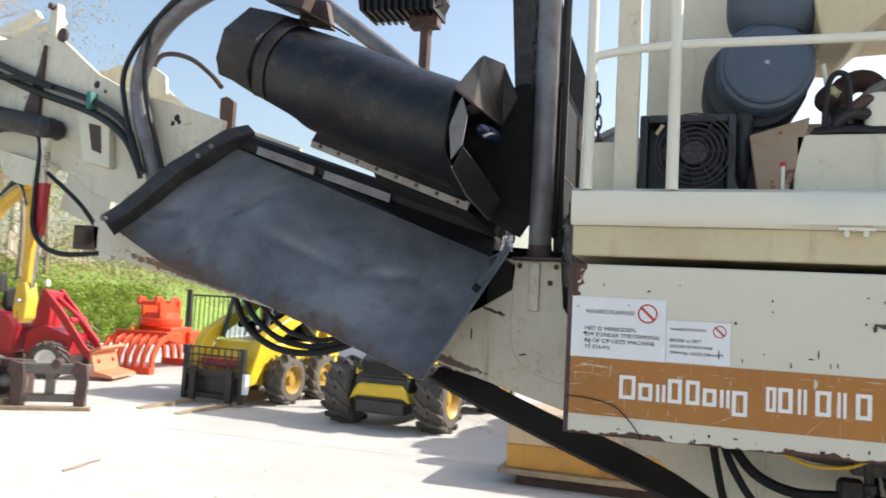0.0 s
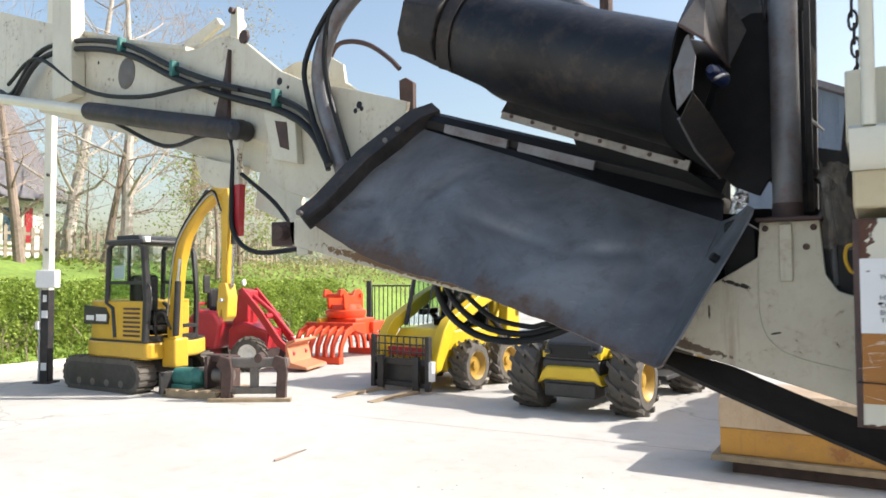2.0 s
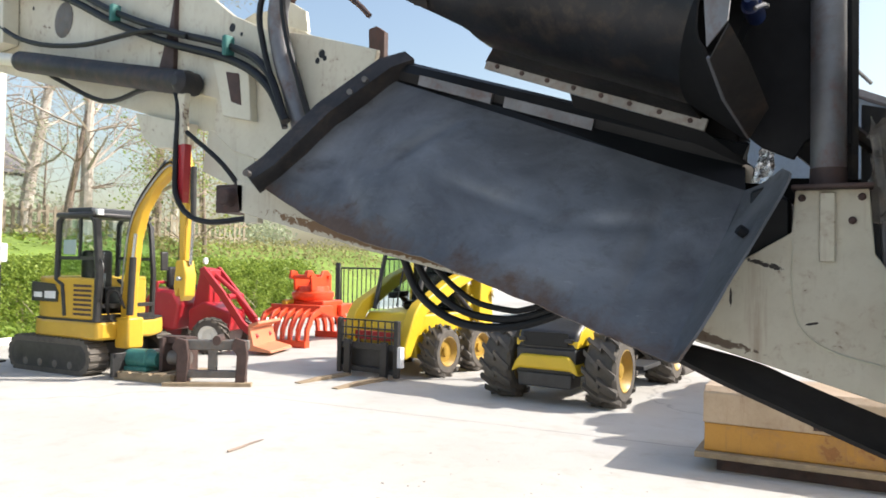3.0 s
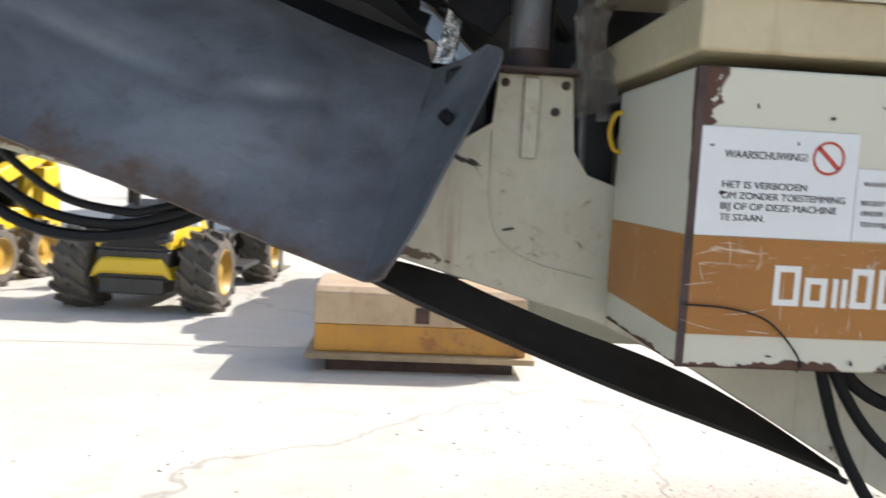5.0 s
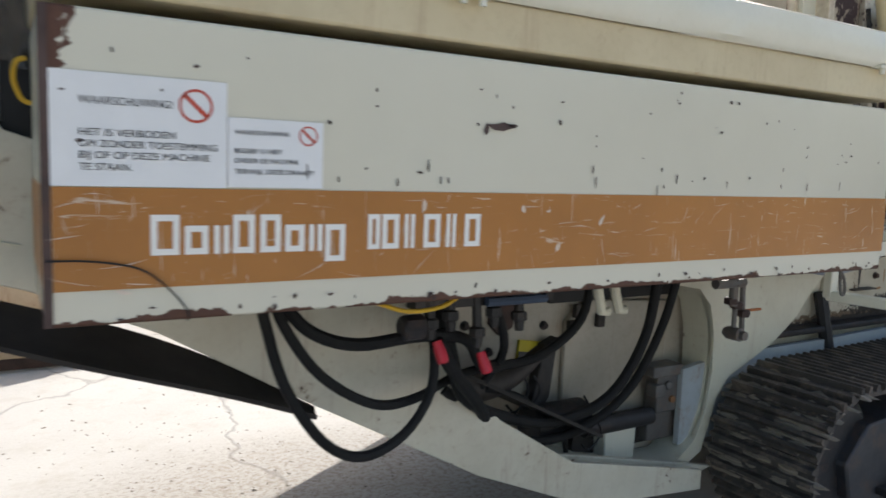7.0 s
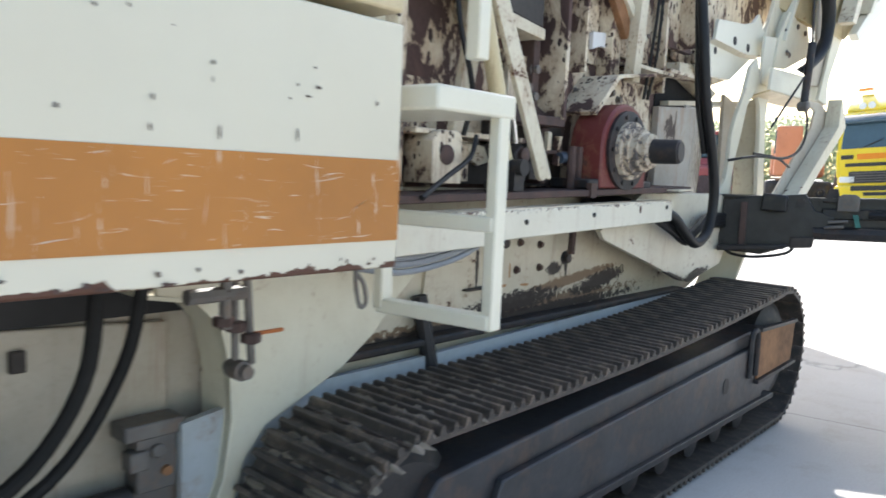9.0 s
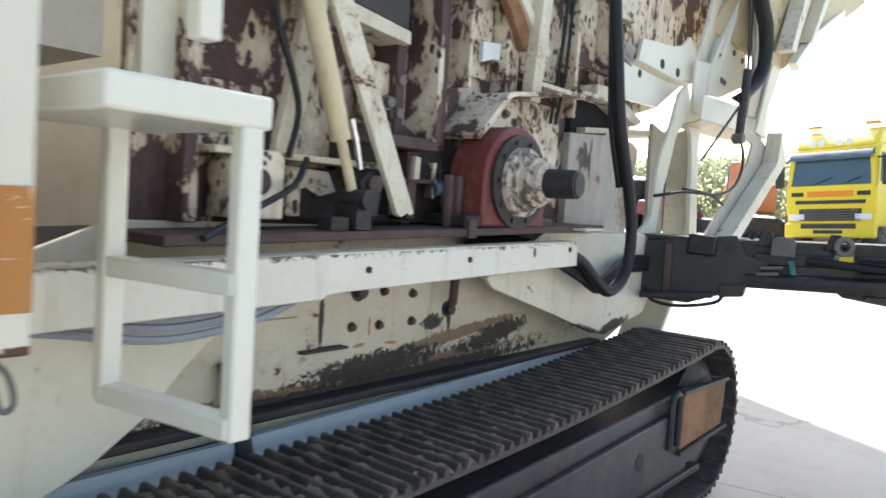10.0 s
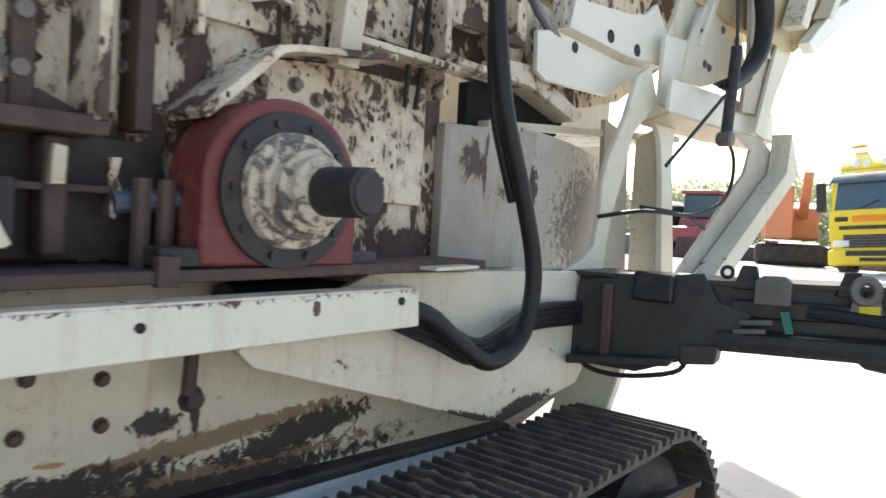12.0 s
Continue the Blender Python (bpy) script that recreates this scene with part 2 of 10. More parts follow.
def blotched(name, colour, blots, chip=0.3, grime=0.6, chip_scale=26, streak=0.4, edge=None):
    """Machine paint with crusts and runs of its own shape: blots are (x, z, half width, half height, slope, colour)
    on a plate facing -y; edge is (x0, z0, slope) of an upper rim rubbed bare."""
    m = paint(name, colour, chip, (0.06, 0.034, 0.024), grime=grime, chip_scale=chip_scale, streak=streak)
    t = m.node_tree
    b = t.nodes["Principled BSDF"]
    v = coords(t)
    sep = t.nodes.new("ShaderNodeSeparateXYZ")
    t.links.new(v, sep.inputs[0])
    ragged = math_n(t, "MULTIPLY", math_n(t, "SUBTRACT", noise_fac(t, v, 26, 8, 0.78, 0.8), 0.5), 5.0)
    c = b.inputs["Base Color"].links[0].from_socket
    r = b.inputs["Roughness"].links[0].from_socket
    for x, z, a, h, slope, col in blots:
        dx = math_n(t, "SUBTRACT", sep.outputs[0], x - 3.0)
        dz = math_n(t, "SUBTRACT", math_n(t, "SUBTRACT", sep.outputs[2], z), math_n(t, "MULTIPLY", dx, slope))
        d2 = math_n(t, "ADD", math_n(t, "POWER", math_n(t, "ABSOLUTE", math_n(t, "DIVIDE", dx, a)), 2.0), math_n(t, "POWER", math_n(t, "ABSOLUTE", math_n(t, "DIVIDE", dz, h)), 2.0))
        k = ramp(t, math_n(t, "ADD", d2, ragged), 0.86, 0.94, (1, 1, 1, 1), (0, 0, 0, 1))
        c = mixc(t, k, c, col)
        r = math_n(t, "ADD", r, math_n(t, "MULTIPLY", k, 0.15))
    if edge:
        x0, z0, slope = edge
        top = math_n(t, "ADD", math_n(t, "MULTIPLY", math_n(t, "SUBTRACT", sep.outputs[0], x0 - 3.0), slope), z0)
        over = math_n(t, "MULTIPLY", math_n(t, "SUBTRACT", top, sep.outputs[2]), 42.0)
        k = ramp(t, math_n(t, "SUBTRACT", math_n(t, "MULTIPLY", ragged, 1.3), over), 0.05, 0.25)
        c = mixc(t, k, c, (0.085, 0.045, 0.032))
    t.links.new(c, b.inputs["Base Color"])
    t.links.new(r, b.inputs["Roughness"])
    return m


def film_sheet(name, tint):
    m, t, b = mat(name)
    v = coords(t)
    b.inputs["Roughness"].default_value = 0.18
    t.links.new(mixc(t, ramp(t, noise_fac(t, v, 22, 5, 0.7), 0.35, 0.65), tint, tuple(x * 0.45 for x in tint)), b.inputs["Base Color"])
    b.inputs["Alpha"].default_value = 0.28
    b.inputs["Specular IOR Level"].default_value = 0.15
    return m


CREAM = paint("cream_paint", (0.66, 0.63, 0.50), 0.22, grime=0.4, chip_scale=22, streak=0.2)
CREAM_CLEAN = paint("cream_paint_sound", (0.70, 0.68, 0.57), 0.05, grime=0.25, chip_scale=25, rough=0.35, coat=0.2)
CREAM_WORN = paint("cream_paint_worn", (0.66, 0.62, 0.49), 0.36, grime=0.5, chip_scale=19, streak=0.35)
CRUSHER = paint("cream_paint_battered", (0.70, 0.63, 0.49), 0.86, (0.052, 0.030, 0.026), grime=0.9, chip_scale=8, streak=0.5, spots=26, upright=0.55)
CRUSHER_LIGHT = paint("cream_paint_flaking", (0.70, 0.63, 0.49), 0.66, (0.052, 0.030, 0.026), grime=0.95, chip_scale=16, streak=0.7, spots=34, upright=0.7)
RING = paint("worn_ring_paint", (0.55, 0.50, 0.40), 0.8, (0.09, 0.08, 0.075), grime=0.9, chip_scale=26)
_OILY, _RUSTY = (0.032, 0.023, 0.018), (0.36, 0.19, 0.08)
CHASSIS = blotched("cream_chassis_paint", (0.58, 0.53, 0.41), ((4.35, 0.90, 1.3, 0.05, 0.03, (0.16, 0.105, 0.06)), (4.9, 1.02, 0.5, 0.03, 0.1, (0.20, 0.13, 0.075)), (4.40, 0.945, 0.42, 0.055, 0.04, _OILY), (4.30, 0.875, 1.4, 0.035, 0.02, _OILY), (4.097, 1.15, 0.014, 0.10, 0.0, _OILY),
    (4.30, 1.033, 0.034, 0.008, 0.1, _RUSTY), (4.48, 1.026, 0.036, 0.008, -0.08, _RUSTY), (4.35, 1.10, 0.007, 0.04, 0.0, _RUSTY), (4.74, 1.09, 0.07, 0.035, 0.0, _OILY), (4.85, 1.10, 0.016, 0.07, 0.0, _OILY), (5.2, 0.99, 0.3, 0.05, 0.15, _OILY)), 0.34)
GUSSET = blotched("cream_gusset_paint", (0.65, 0.61, 0.49), ((5.7, 0.99, 0.35, 0.035, -0.2, _OILY), (6.1, 0.98, 0.2, 0.04, 0.15, _OILY)), 0.3)
BEAM = blotched("white_beam_paint", (0.68, 0.65, 0.54), ((4.98, 1.42, 0.012, 0.02, 0.0, (0.09, 0.05, 0.035)),), 0.22, 0.4, 30, 0.3, (2.86, 1.395, 0.0269))
PEDESTAL = blotched("cream_pedestal_paint", (0.64, 0.60, 0.48), ((-0.62, 1.50, 0.20, 0.018, -0.28, (0.13, 0.09, 0.06)), (-1.8, 1.78, 0.6, 0.03, -0.23, (0.20, 0.11, 0.05)), (-0.50, 1.62, 0.004, 0.03, 0.0, _OILY), (-0.40, 1.725, 0.05, 0.010, -0.3, _OILY), (-0.265, 1.545, 0.02, 0.004, 0.2, _OILY)), 0.30, 0.6, 30, 0.5)
HOSE = plain("dusty_hose_rubber", (0.014, 0.0138, 0.0138), 0.65, 0, 0.5, 12, 0.2)
RUST_ORANGE = plain("orange_handle_paint", (0.42, 0.13, 0.03), 0.6, 0, 0.3, 12)
# oily dirt on gear; also the dark of sheets painted as shade
OIL_AND_SHADE = plain("oily_dirt_and_shade", (0.035, 0.028, 0.024), 0.6, 0, 0.6, 30)
RUST_PLATE = plain("rusted_plate", (0.22, 0.11, 0.05), 0.85, 0, 0.6, 18)
CREAM_RUSTY = paint("cream_paint_rusty", (0.64, 0.59, 0.46), 0.50, (0.075, 0.040, 0.026), grime=0.9, chip_scale=26, streak=0.6)
PANEL = panel_paint()
STRIPE = stripe_paint()
STICKER = plain("white_vinyl", (0.74, 0.74, 0.74), 0.35, 0, 0.05, 12)
INK = plain("black_ink", (0.03, 0.03, 0.035), 0.5, 0, 0.2)
RED_INK = plain("red_ink", (0.5, 0.06, 0.03), 0.45, 0, 0.15)
WHITE_LETTER = paint("white_lettering", (0.8, 0.78, 0.74), 0.12, (0.40, 0.17, 0.05), grime=0.1, chip_scale=30)
CHUTE_STEEL = chute_steel()
DIRTY_FILM = film_sheet("dirty_plastic_film", (0.42, 0.37, 0.32))
DARK_STEEL = metal("dark_oily_steel", (0.035, 0.034, 0.036), 0.55, 0.4, 0.5, 4, rust=0.5, rust_colour=(0.06, 0.032, 0.022))
BROWN_STEEL = metal("rusty_steel", (0.075, 0.048, 0.042), 0.7, 0.2, 0.6, 6, rust=0.8, rust_colour=(0.065, 0.032, 0.024))
PIPE_STEEL = metal("bare_pipe_steel", (0.19, 0.19, 0.20), 0.5, 0.5, 0.4, 5, rust=0.7, rust_colour=(0.09, 0.05, 0.04))
TRACK_STEEL = metal("track_steel", (0.075, 0.066, 0.060), 0.62, 0.35, 0.6, 6, rust=0.7, rust_colour=(0.13, 0.098, 0.075))
TRACK_FRAME = metal("track_frame_steel", (0.050, 0.050, 0.054), 0.45, 0.3, 0.5, 3, rust=0.6, rust_colour=(0.075, 0.045, 0.03))
MUD = plain("dried_mud", (0.27, 0.23, 0.185), 0.95, 0, 0.3, 14)
CHROME = metal("chrome", (0.6, 0.6, 0.6), 0.22, 1.0, 0.15, 5)
# rubber, and the black of sheets that stand in for shade
RUBBER = plain("black_rubber_and_shade", (0.011, 0.011, 0.012), 0.5, 0, 0.3, 15, 0.35)
BELT = plain("belt_rubber", (0.034, 0.030, 0.027), 0.7, 0, 0.5, 7, 0.25)
DRUM_STEEL = metal("dusty_drum_steel", (0.016, 0.017, 0.020), 0.38, 0.3, 0.9, 4, 0.7, (0.034, 0.023, 0.015), 0.5)
LAMP_BLACK = plain("sooty_black_paint", (0.010, 0.009, 0.011), 0.5, 0, 0.4, 12, 0.3)
GUARD_DARK = plain("dark_guard_wire", (0.06, 0.062, 0.066), 0.45, 0.3, 0.3, 15, 0.1)
# darkened until it holds the deep shade round the drum end
DRUM_BLACK = plain("black_drum_end_and_shade", (0.012, 0.0115, 0.012), 0.7, 0, 0.7, 7, 0.15)
BEARING_RED = paint("dull_red_paint", (0.15, 0.03, 0.028), 0.4, (0.06, 0.03, 0.025), rough=0.5, grime=0.6, chip_scale=16)
BLUE_FRAME = paint("pale_blue_grey_paint", (0.42, 0.46, 0.48), 0.35, grime=0.6, chip_scale=12)
ENGINE_BLUE = plain("slate_blue_plastic", (0.055, 0.078, 0.112), 0.5, 0, 0.25, 8)
RAD_BLACK = plain("black_cooler", (0.036, 0.041, 0.050), 0.5, 0.2, 0.3, 30)
GALV = metal("galvanised_steel", (0.42, 0.43, 0.43), 0.5, 0.7, 0.25, 8)
YELLOW = paint("machine_yellow", (0.62, 0.38, 0.035), 0.1, (0.1, 0.06, 0.03), grime=0.35, chip_scale=20, coat=0.2)
LEMON = paint("loader_yellow", (0.67, 0.46, 0.02), 0.1, (0.1, 0.07, 0.03), grime=0.3, chip_scale=20, coat=0.2)
TRUCK_YELLOW = paint("truck_yellow", (0.80, 0.60, 0.02), 0.0, grime=0.12, coat=0.4, rough=0.3)
RED = paint("loader_red", (0.42, 0.02, 0.03), 0.1, (0.07, 0.03, 0.02), grime=0.35, chip_scale=18, coat=0.2)
ORANGE = paint("grapple_orange", (0.72, 0.07, 0.018), 0.06, grime=0.25, chip_scale=18, coat=0.1)
RED_FADED = paint("faded_red", (0.32, 0.07, 0.07), 0.15, grime=0.5)
ORANGE_PALE = paint("faded_orange", (0.60, 0.24, 0.13), 0.1, grime=0.4)
BLACK_PAINT = plain("black_paint", (0.030, 0.029, 0.029), 0.45, 0.1, 0.55, 12)
RIM_DUSTY = paint("dusty_yellow_rim", (0.46, 0.29, 0.05), 0.2, (0.16, 0.11, 0.07), grime=0.8, chip_scale=10)
TYRE = plain("tyre_rubber", (0.105, 0.092, 0.078), 0.85, 0, 0.35, 12)
GLASS = glass("cab_glass", (0.75, 0.85, 0.86))
SCREEN = plain("windscreen", (0.05, 0.09, 0.12), 0.08, 0.0, 0.2, 2)
WOOD = plain("weathered_timber", (0.33, 0.25, 0.16), 0.85, 0, 0.35, 9)
PLANK = plain("fence_wood", (0.30, 0.25, 0.19), 0.85, 0, 0.35, 9)
TEAL = plain("teal_paint", (0.035, 0.16, 0.14), 0.6, 0, 0.3)
BOX_CREAM = paint("tan_box_paint", (0.50, 0.38, 0.26), 0.3, (0.14, 0.09, 0.06), grime=0.8, chip_scale=8, streak=0.5)
BOX_OCHRE = paint("ochre_box_paint", (0.52, 0.26, 0.04), 0.5, (0.20, 0.09, 0.03), grime=0.8, chip_scale=7, streak=0.5)
LAMP = plain("lamp_glass", (0.75, 0.75, 0.72), 0.2, 0, 0.1)
AMBER = plain("amber_lens", (0.75, 0.25, 0.02), 0.25, 0, 0.1)
RED_LENS = plain("red_cap", (0.55, 0.02, 0.04), 0.4, 0, 0.1)
YELLOW_CABLE = plain("yellow_cable", (0.6, 0.36, 0.02), 0.5, 0, 0.1)
LABEL_PALE = plain("label_pale_yellow", (0.45, 0.40, 0.22), 0.5, 0, 0.1)
LABEL_YELLOW = plain("label_yellow", (0.62, 0.50, 0.02), 0.5, 0, 0.1)
WHITE_WALL = plain("white_render", (0.78, 0.76, 0.72), 0.9, 0, 0.08, 5)
ROOF = plain("grey_slate", (0.17, 0.16, 0.17), 0.8, 0, 0.3, 10)
BARK = plain("bark", (0.26, 0.20, 0.16), 0.9, 0, 0.45, 12)
BIRCH = plain("birch_bark", (0.48, 0.43, 0.38), 0.85, 0, 0.5, 7)
TWIG = plain("twigs", (0.40, 0.32, 0.26), 0.9, 0, 0.3, 9)
GRASS = plain("grass", (0.17, 0.25, 0.045), 0.95, 0, 0.45, 5)
LEAF = leaf_mat("hedge_leaf", (0.15, 0.23, 0.035), (0.42, 0.52, 0.10))
LEAF_DRY = leaf_mat("brush_leaf", (0.22, 0.20, 0.08), (0.44, 0.40, 0.18))
# leaf colour paled to carry the haze of the far wood
LEAF_FAR = leaf_mat("far_leaf_hazed", (0.30, 0.34, 0.20), (0.46, 0.50, 0.34))
INLET = paint("dirty_inlet_paint", (0.36, 0.335, 0.30), 0.45, (0.06, 0.045, 0.036), grime=0.95, chip_scale=9, streak=0.7, upright=0.4)
RAM_CREAM = paint("yellowed_ram_paint", (0.58, 0.50, 0.31), 0.25, grime=0.7, chip_scale=24, streak=0.4)
# grimy cream, darkened to hold the shade of inner and turned-away plates
CREAM_SHADED = paint("grubby_shaded_cream_paint", (0.48, 0.44, 0.36), 0.25, grime=0.9, chip_scale=12, streak=0.5)
SHIELD = metal("brown_shield_plate", (0.024, 0.021, 0.020), 0.55, 0.25, 0.7, 5, rust=0.65, rust_colour=(0.042, 0.026, 0.018))
FRAME_DARK = metal("dark_frame_steel", (0.034, 0.032, 0.032), 0.6, 0.3, 0.6, 6, rust=0.5, rust_colour=(0.055, 0.038, 0.028))
CABLE_GREY = plain("pale_cable", (0.28, 0.29, 0.31), 0.45, 0, 0.2, 9)
HEAT_TAN = paint("scorched_tan_plate", (0.30, 0.22, 0.15), 0.6, (0.07, 0.04, 0.025), grime=0.9, chip_scale=18)
SCRATCH = plain("bared_undercoat", (0.62, 0.52, 0.42), 0.6, 0, 0.2, 30)
RAIL_PALE = metal("pale_strip_steel", (0.34, 0.32, 0.29), 0.6, 0.2, 0.4, 9, rust=0.5, rust_colour=(0.16, 0.11, 0.08))
GREY_STEEL = metal("grey_mill_steel", (0.16, 0.15, 0.14), 0.6, 0.5, 0.4, 6, rust=0.5, rust_colour=(0.13, 0.08, 0.05))
HALL_BLUE = plain("blue_grey_sheeting", (0.16, 0.20, 0.26), 0.55, 0.1, 0.15, 6)
# wide brown blot darkens the sheet to the right; small oily blot at left
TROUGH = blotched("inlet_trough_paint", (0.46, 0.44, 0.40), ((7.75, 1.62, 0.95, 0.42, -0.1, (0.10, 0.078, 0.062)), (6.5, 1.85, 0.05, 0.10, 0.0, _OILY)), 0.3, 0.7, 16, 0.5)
DECK_TAN = paint("yellowed_deck_paint", (0.60, 0.51, 0.33), 0.20, (0.2, 0.11, 0.05), grime=0.6, chip_scale=16, streak=0.35)
HOPPER_TAN = paint("yellowed_hopper_paint", (0.56, 0.46, 0.27), 0.30, (0.16, 0.08, 0.03), grime=0.8, chip_scale=10, streak=0.5)
CONCRETE = concrete()
FOIL = metal("crumpled_foil", (0.86, 0.86, 0.88), 0.25, 0.85, 0.2, 14, bumps=0.5)


# ---- mesh tools ----
class MB:
    """Collects vertices and faces for one mesh."""

    def __init__(self):
        self.v, self.f = [], []

    def add(self, vs, fs):
        k = len(self.v)
        self.v += [tuple(p) for p in vs]
        self.f += [tuple(i + k for i in q) for q in fs]
        return self

    def box(self, x0, x1, y0, y1, z0, z1, m=None):
        vs = [Vector((x, y, z)) for z in (z0, z1) for y in (y0, y1) for x in (x0, x1)]
        if m:
            vs = [m @ p for p in vs]
        return self.add(vs, [(0, 2, 3, 1), (4, 5, 7, 6), (0, 1, 5, 4), (2, 6, 7, 3), (0, 4, 6, 2), (1, 3, 7, 5)])

    def prism(self, poly, axis, a, b, m=None):
        """A plate: poly in the two axes left over, from a to b along axis."""
        def at(p, w):
            q = {"x": (w, p[0], p[1]), "y": (p[0], w, p[1]), "z": (p[0], p[1], w)}[axis]
            return m @ Vector(q) if m else q
        n = len(poly)
        vs = [at(p, a) for p in poly] + [at(p, b) for p in poly]
        fs = [tuple(range(n)), tuple(range(2 * n - 1, n - 1, -1))]
        fs += [(i, n + i, n + (i + 1) % n, (i + 1) % n) for i in range(n)]
        return self.add(vs, fs)

    def tube(self, pts, r, seg=10, cap=True, smooth=0):
        """A round bar along pts; r may be one radius or one for each point."""
        pts = [Vector(p) for p in pts]
        if smooth:
            pts, r = spline(pts, r, smooth)
        rs = r if isinstance(r, (list, tuple)) else [r] * len(pts)
        n = len(pts)
        t0 = (pts[1] - pts[0]).normalized()
        up = Vector((0, 0, 1)) if abs(t0.z) < 0.9 else Vector((1, 0, 0))
        a = t0.cross(up).normalized()
        vs, fs = [], []
        for i, p in enumerate(pts):
            t = (pts[min(i + 1, n - 1)] - pts[max(i - 1, 0)]).normalized()
            a = (a - t * a.dot(t)).normalized()
            b = t.cross(a)
            for k in range(seg):
                w = 2 * math.pi * k / seg
                vs.append(p + (a * math.cos(w) + b * math.sin(w)) * rs[i])
        for i in range(n - 1):
            for k in range(seg):
                k2 = (k + 1) % seg
                fs.append((i * seg + k, i * seg + k2, (i + 1) * seg + k2, (i + 1) * seg + k))
        if cap:
            fs += [tuple(range(seg - 1, -1, -1)), tuple(range((n - 1) * seg, n * seg))]
        return self.add(vs, fs)

    def cyl(self, p0, p1, r, seg=20):
        return self.tube([p0, p1], r, seg)

    def lathe(self, origin, axis, profile, seg=28, cap=True):
        """profile: (distance along axis, radius) pairs."""
        o, ax = Vector(origin), Vector(axis).normalized()
        up = Vector((0, 0, 1)) if abs(ax.z) < 0.9 else Vector((1, 0, 0))
        a = ax.cross(up).normalized()
        b = ax.cross(a)
        vs, fs = [], []
        for d, r in profile:
            for k in range(seg):
                w = 2 * math.pi * k / seg
                vs.append(o + ax * d + (a * math.cos(w) + b * math.sin(w)) * r)
        for i in range(len(profile) - 1):
            for k in range(seg):
                k2 = (k + 1) % seg
                fs.append((i * seg + k, i * seg + k2, (i + 1) * seg + k2, (i + 1) * seg + k))
        if cap:
            fs += [tuple(range(seg - 1, -1, -1)), tuple(range((len(profile) - 1) * seg, len(profile) * seg))]
        return self.add(vs, fs)

    def sheet(self, grid, thick):
        """A bent sheet from a grid of points, given a thickness along its normals."""
        h, w = len(grid), len(grid[0])
        g = [[Vector(p) for p in row] for row in grid]
        vs, back = [], []
        for i in range(h):
            for j in range(w):
                du = g[i][min(j + 1, w - 1)] - g[i][max(j - 1, 0)]
                dv = g[min(i + 1, h - 1)][j] - g[max(i - 1, 0)][j]
                vs.append(g[i][j])
                back.append(g[i][j] - du.cross(dv).normalized() * thick)
        q = lambda i, j: i * w + j
        n = h * w
        fs = []
        for i in range(h - 1):
            for j in range(w - 1):
                fs.append((q(i, j), q(i, j + 1), q(i + 1, j + 1), q(i + 1, j)))
                fs.append((n + q(i + 1, j), n + q(i + 1, j + 1), n + q(i, j + 1), n + q(i, j)))
        ring = [q(0, j) for j in range(w)] + [q(i, w - 1) for i in range(1, h)] + [q(h - 1, j) for j in range(w - 2, -1, -1)] + [q(i, 0) for i in range(h - 2, 0, -1)]
        fs += [(ring[k], n + ring[k], n + ring[(k + 1) % len(ring)], ring[(k + 1) % len(ring)]) for k in range(len(ring))]
        return self.add(vs + back, fs)


def spline(pts, r, n):
    """Catmull-Rom through pts, n steps between neighbours."""
    rs = r if isinstance(r, (list, tuple)) else [r] * len(pts)
    ext = [pts[0] * 2 - pts[1]] + pts + [pts[-1] * 2 - pts[-2]]
    out, ro = [], []
    for i in range(len(pts) - 1):
        a, b, c, d = ext[i:i + 4]
        for k in range(n):
            t = k / n
            out.append(0.5 * (2 * b + (c - a) * t + (2 * a - 5 * b + 4 * c - d) * t * t + (3 * b - a - 3 * c + d) * t ** 3))
            ro.append(rs[i] * (1 - t) + rs[i + 1] * t)
    return out + [pts[-1]], ro + [rs[-1]]


OFF = Vector((0, 0, 0))


def part(name, mb, material, parent=None, label="", bevel=0.0, smooth=35):
    """One mesh object under a thing or a part (or by itself)."""
    me = bpy.data.meshes.new(name)
    me.from_pydata([tuple(Vector(p) - OFF) for p in mb.v], [], mb.f)
    me.validate()
    bm = bmesh.new()
    bm.from_mesh(me)
    bmesh.ops.recalc_face_normals(bm, faces=bm.faces)
    bm.to_mesh(me)
    bm.free()
    me.materials.append(material)
    if smooth:
        me.shade_smooth()
        me.set_sharp_from_angle(angle=radians(smooth))
    ob = new(name, me)
    if parent:
        ob.parent = parent
    if label:
        tagged(ob, label)
    if bevel:
        md = ob.modifiers.new("edges", "BEVEL")
        md.width, md.segments, md.limit_method, md.angle_limit = bevel, 2, "ANGLE", radians(40)
    return ob


def piece(name, me, parent, m=None):
    """Another object on a mesh that its fellows share."""
    ob = new(name, me)
    ob.parent = parent
    if m:
        ob.matrix_basis = m
    return ob


def thing(name, m, label, category, group="", kind=""):
    ob = new(name)
    ob.empty_display_size = 0.2
    ob.matrix_basis = m
    return tagged(ob, label, category, group, kind)


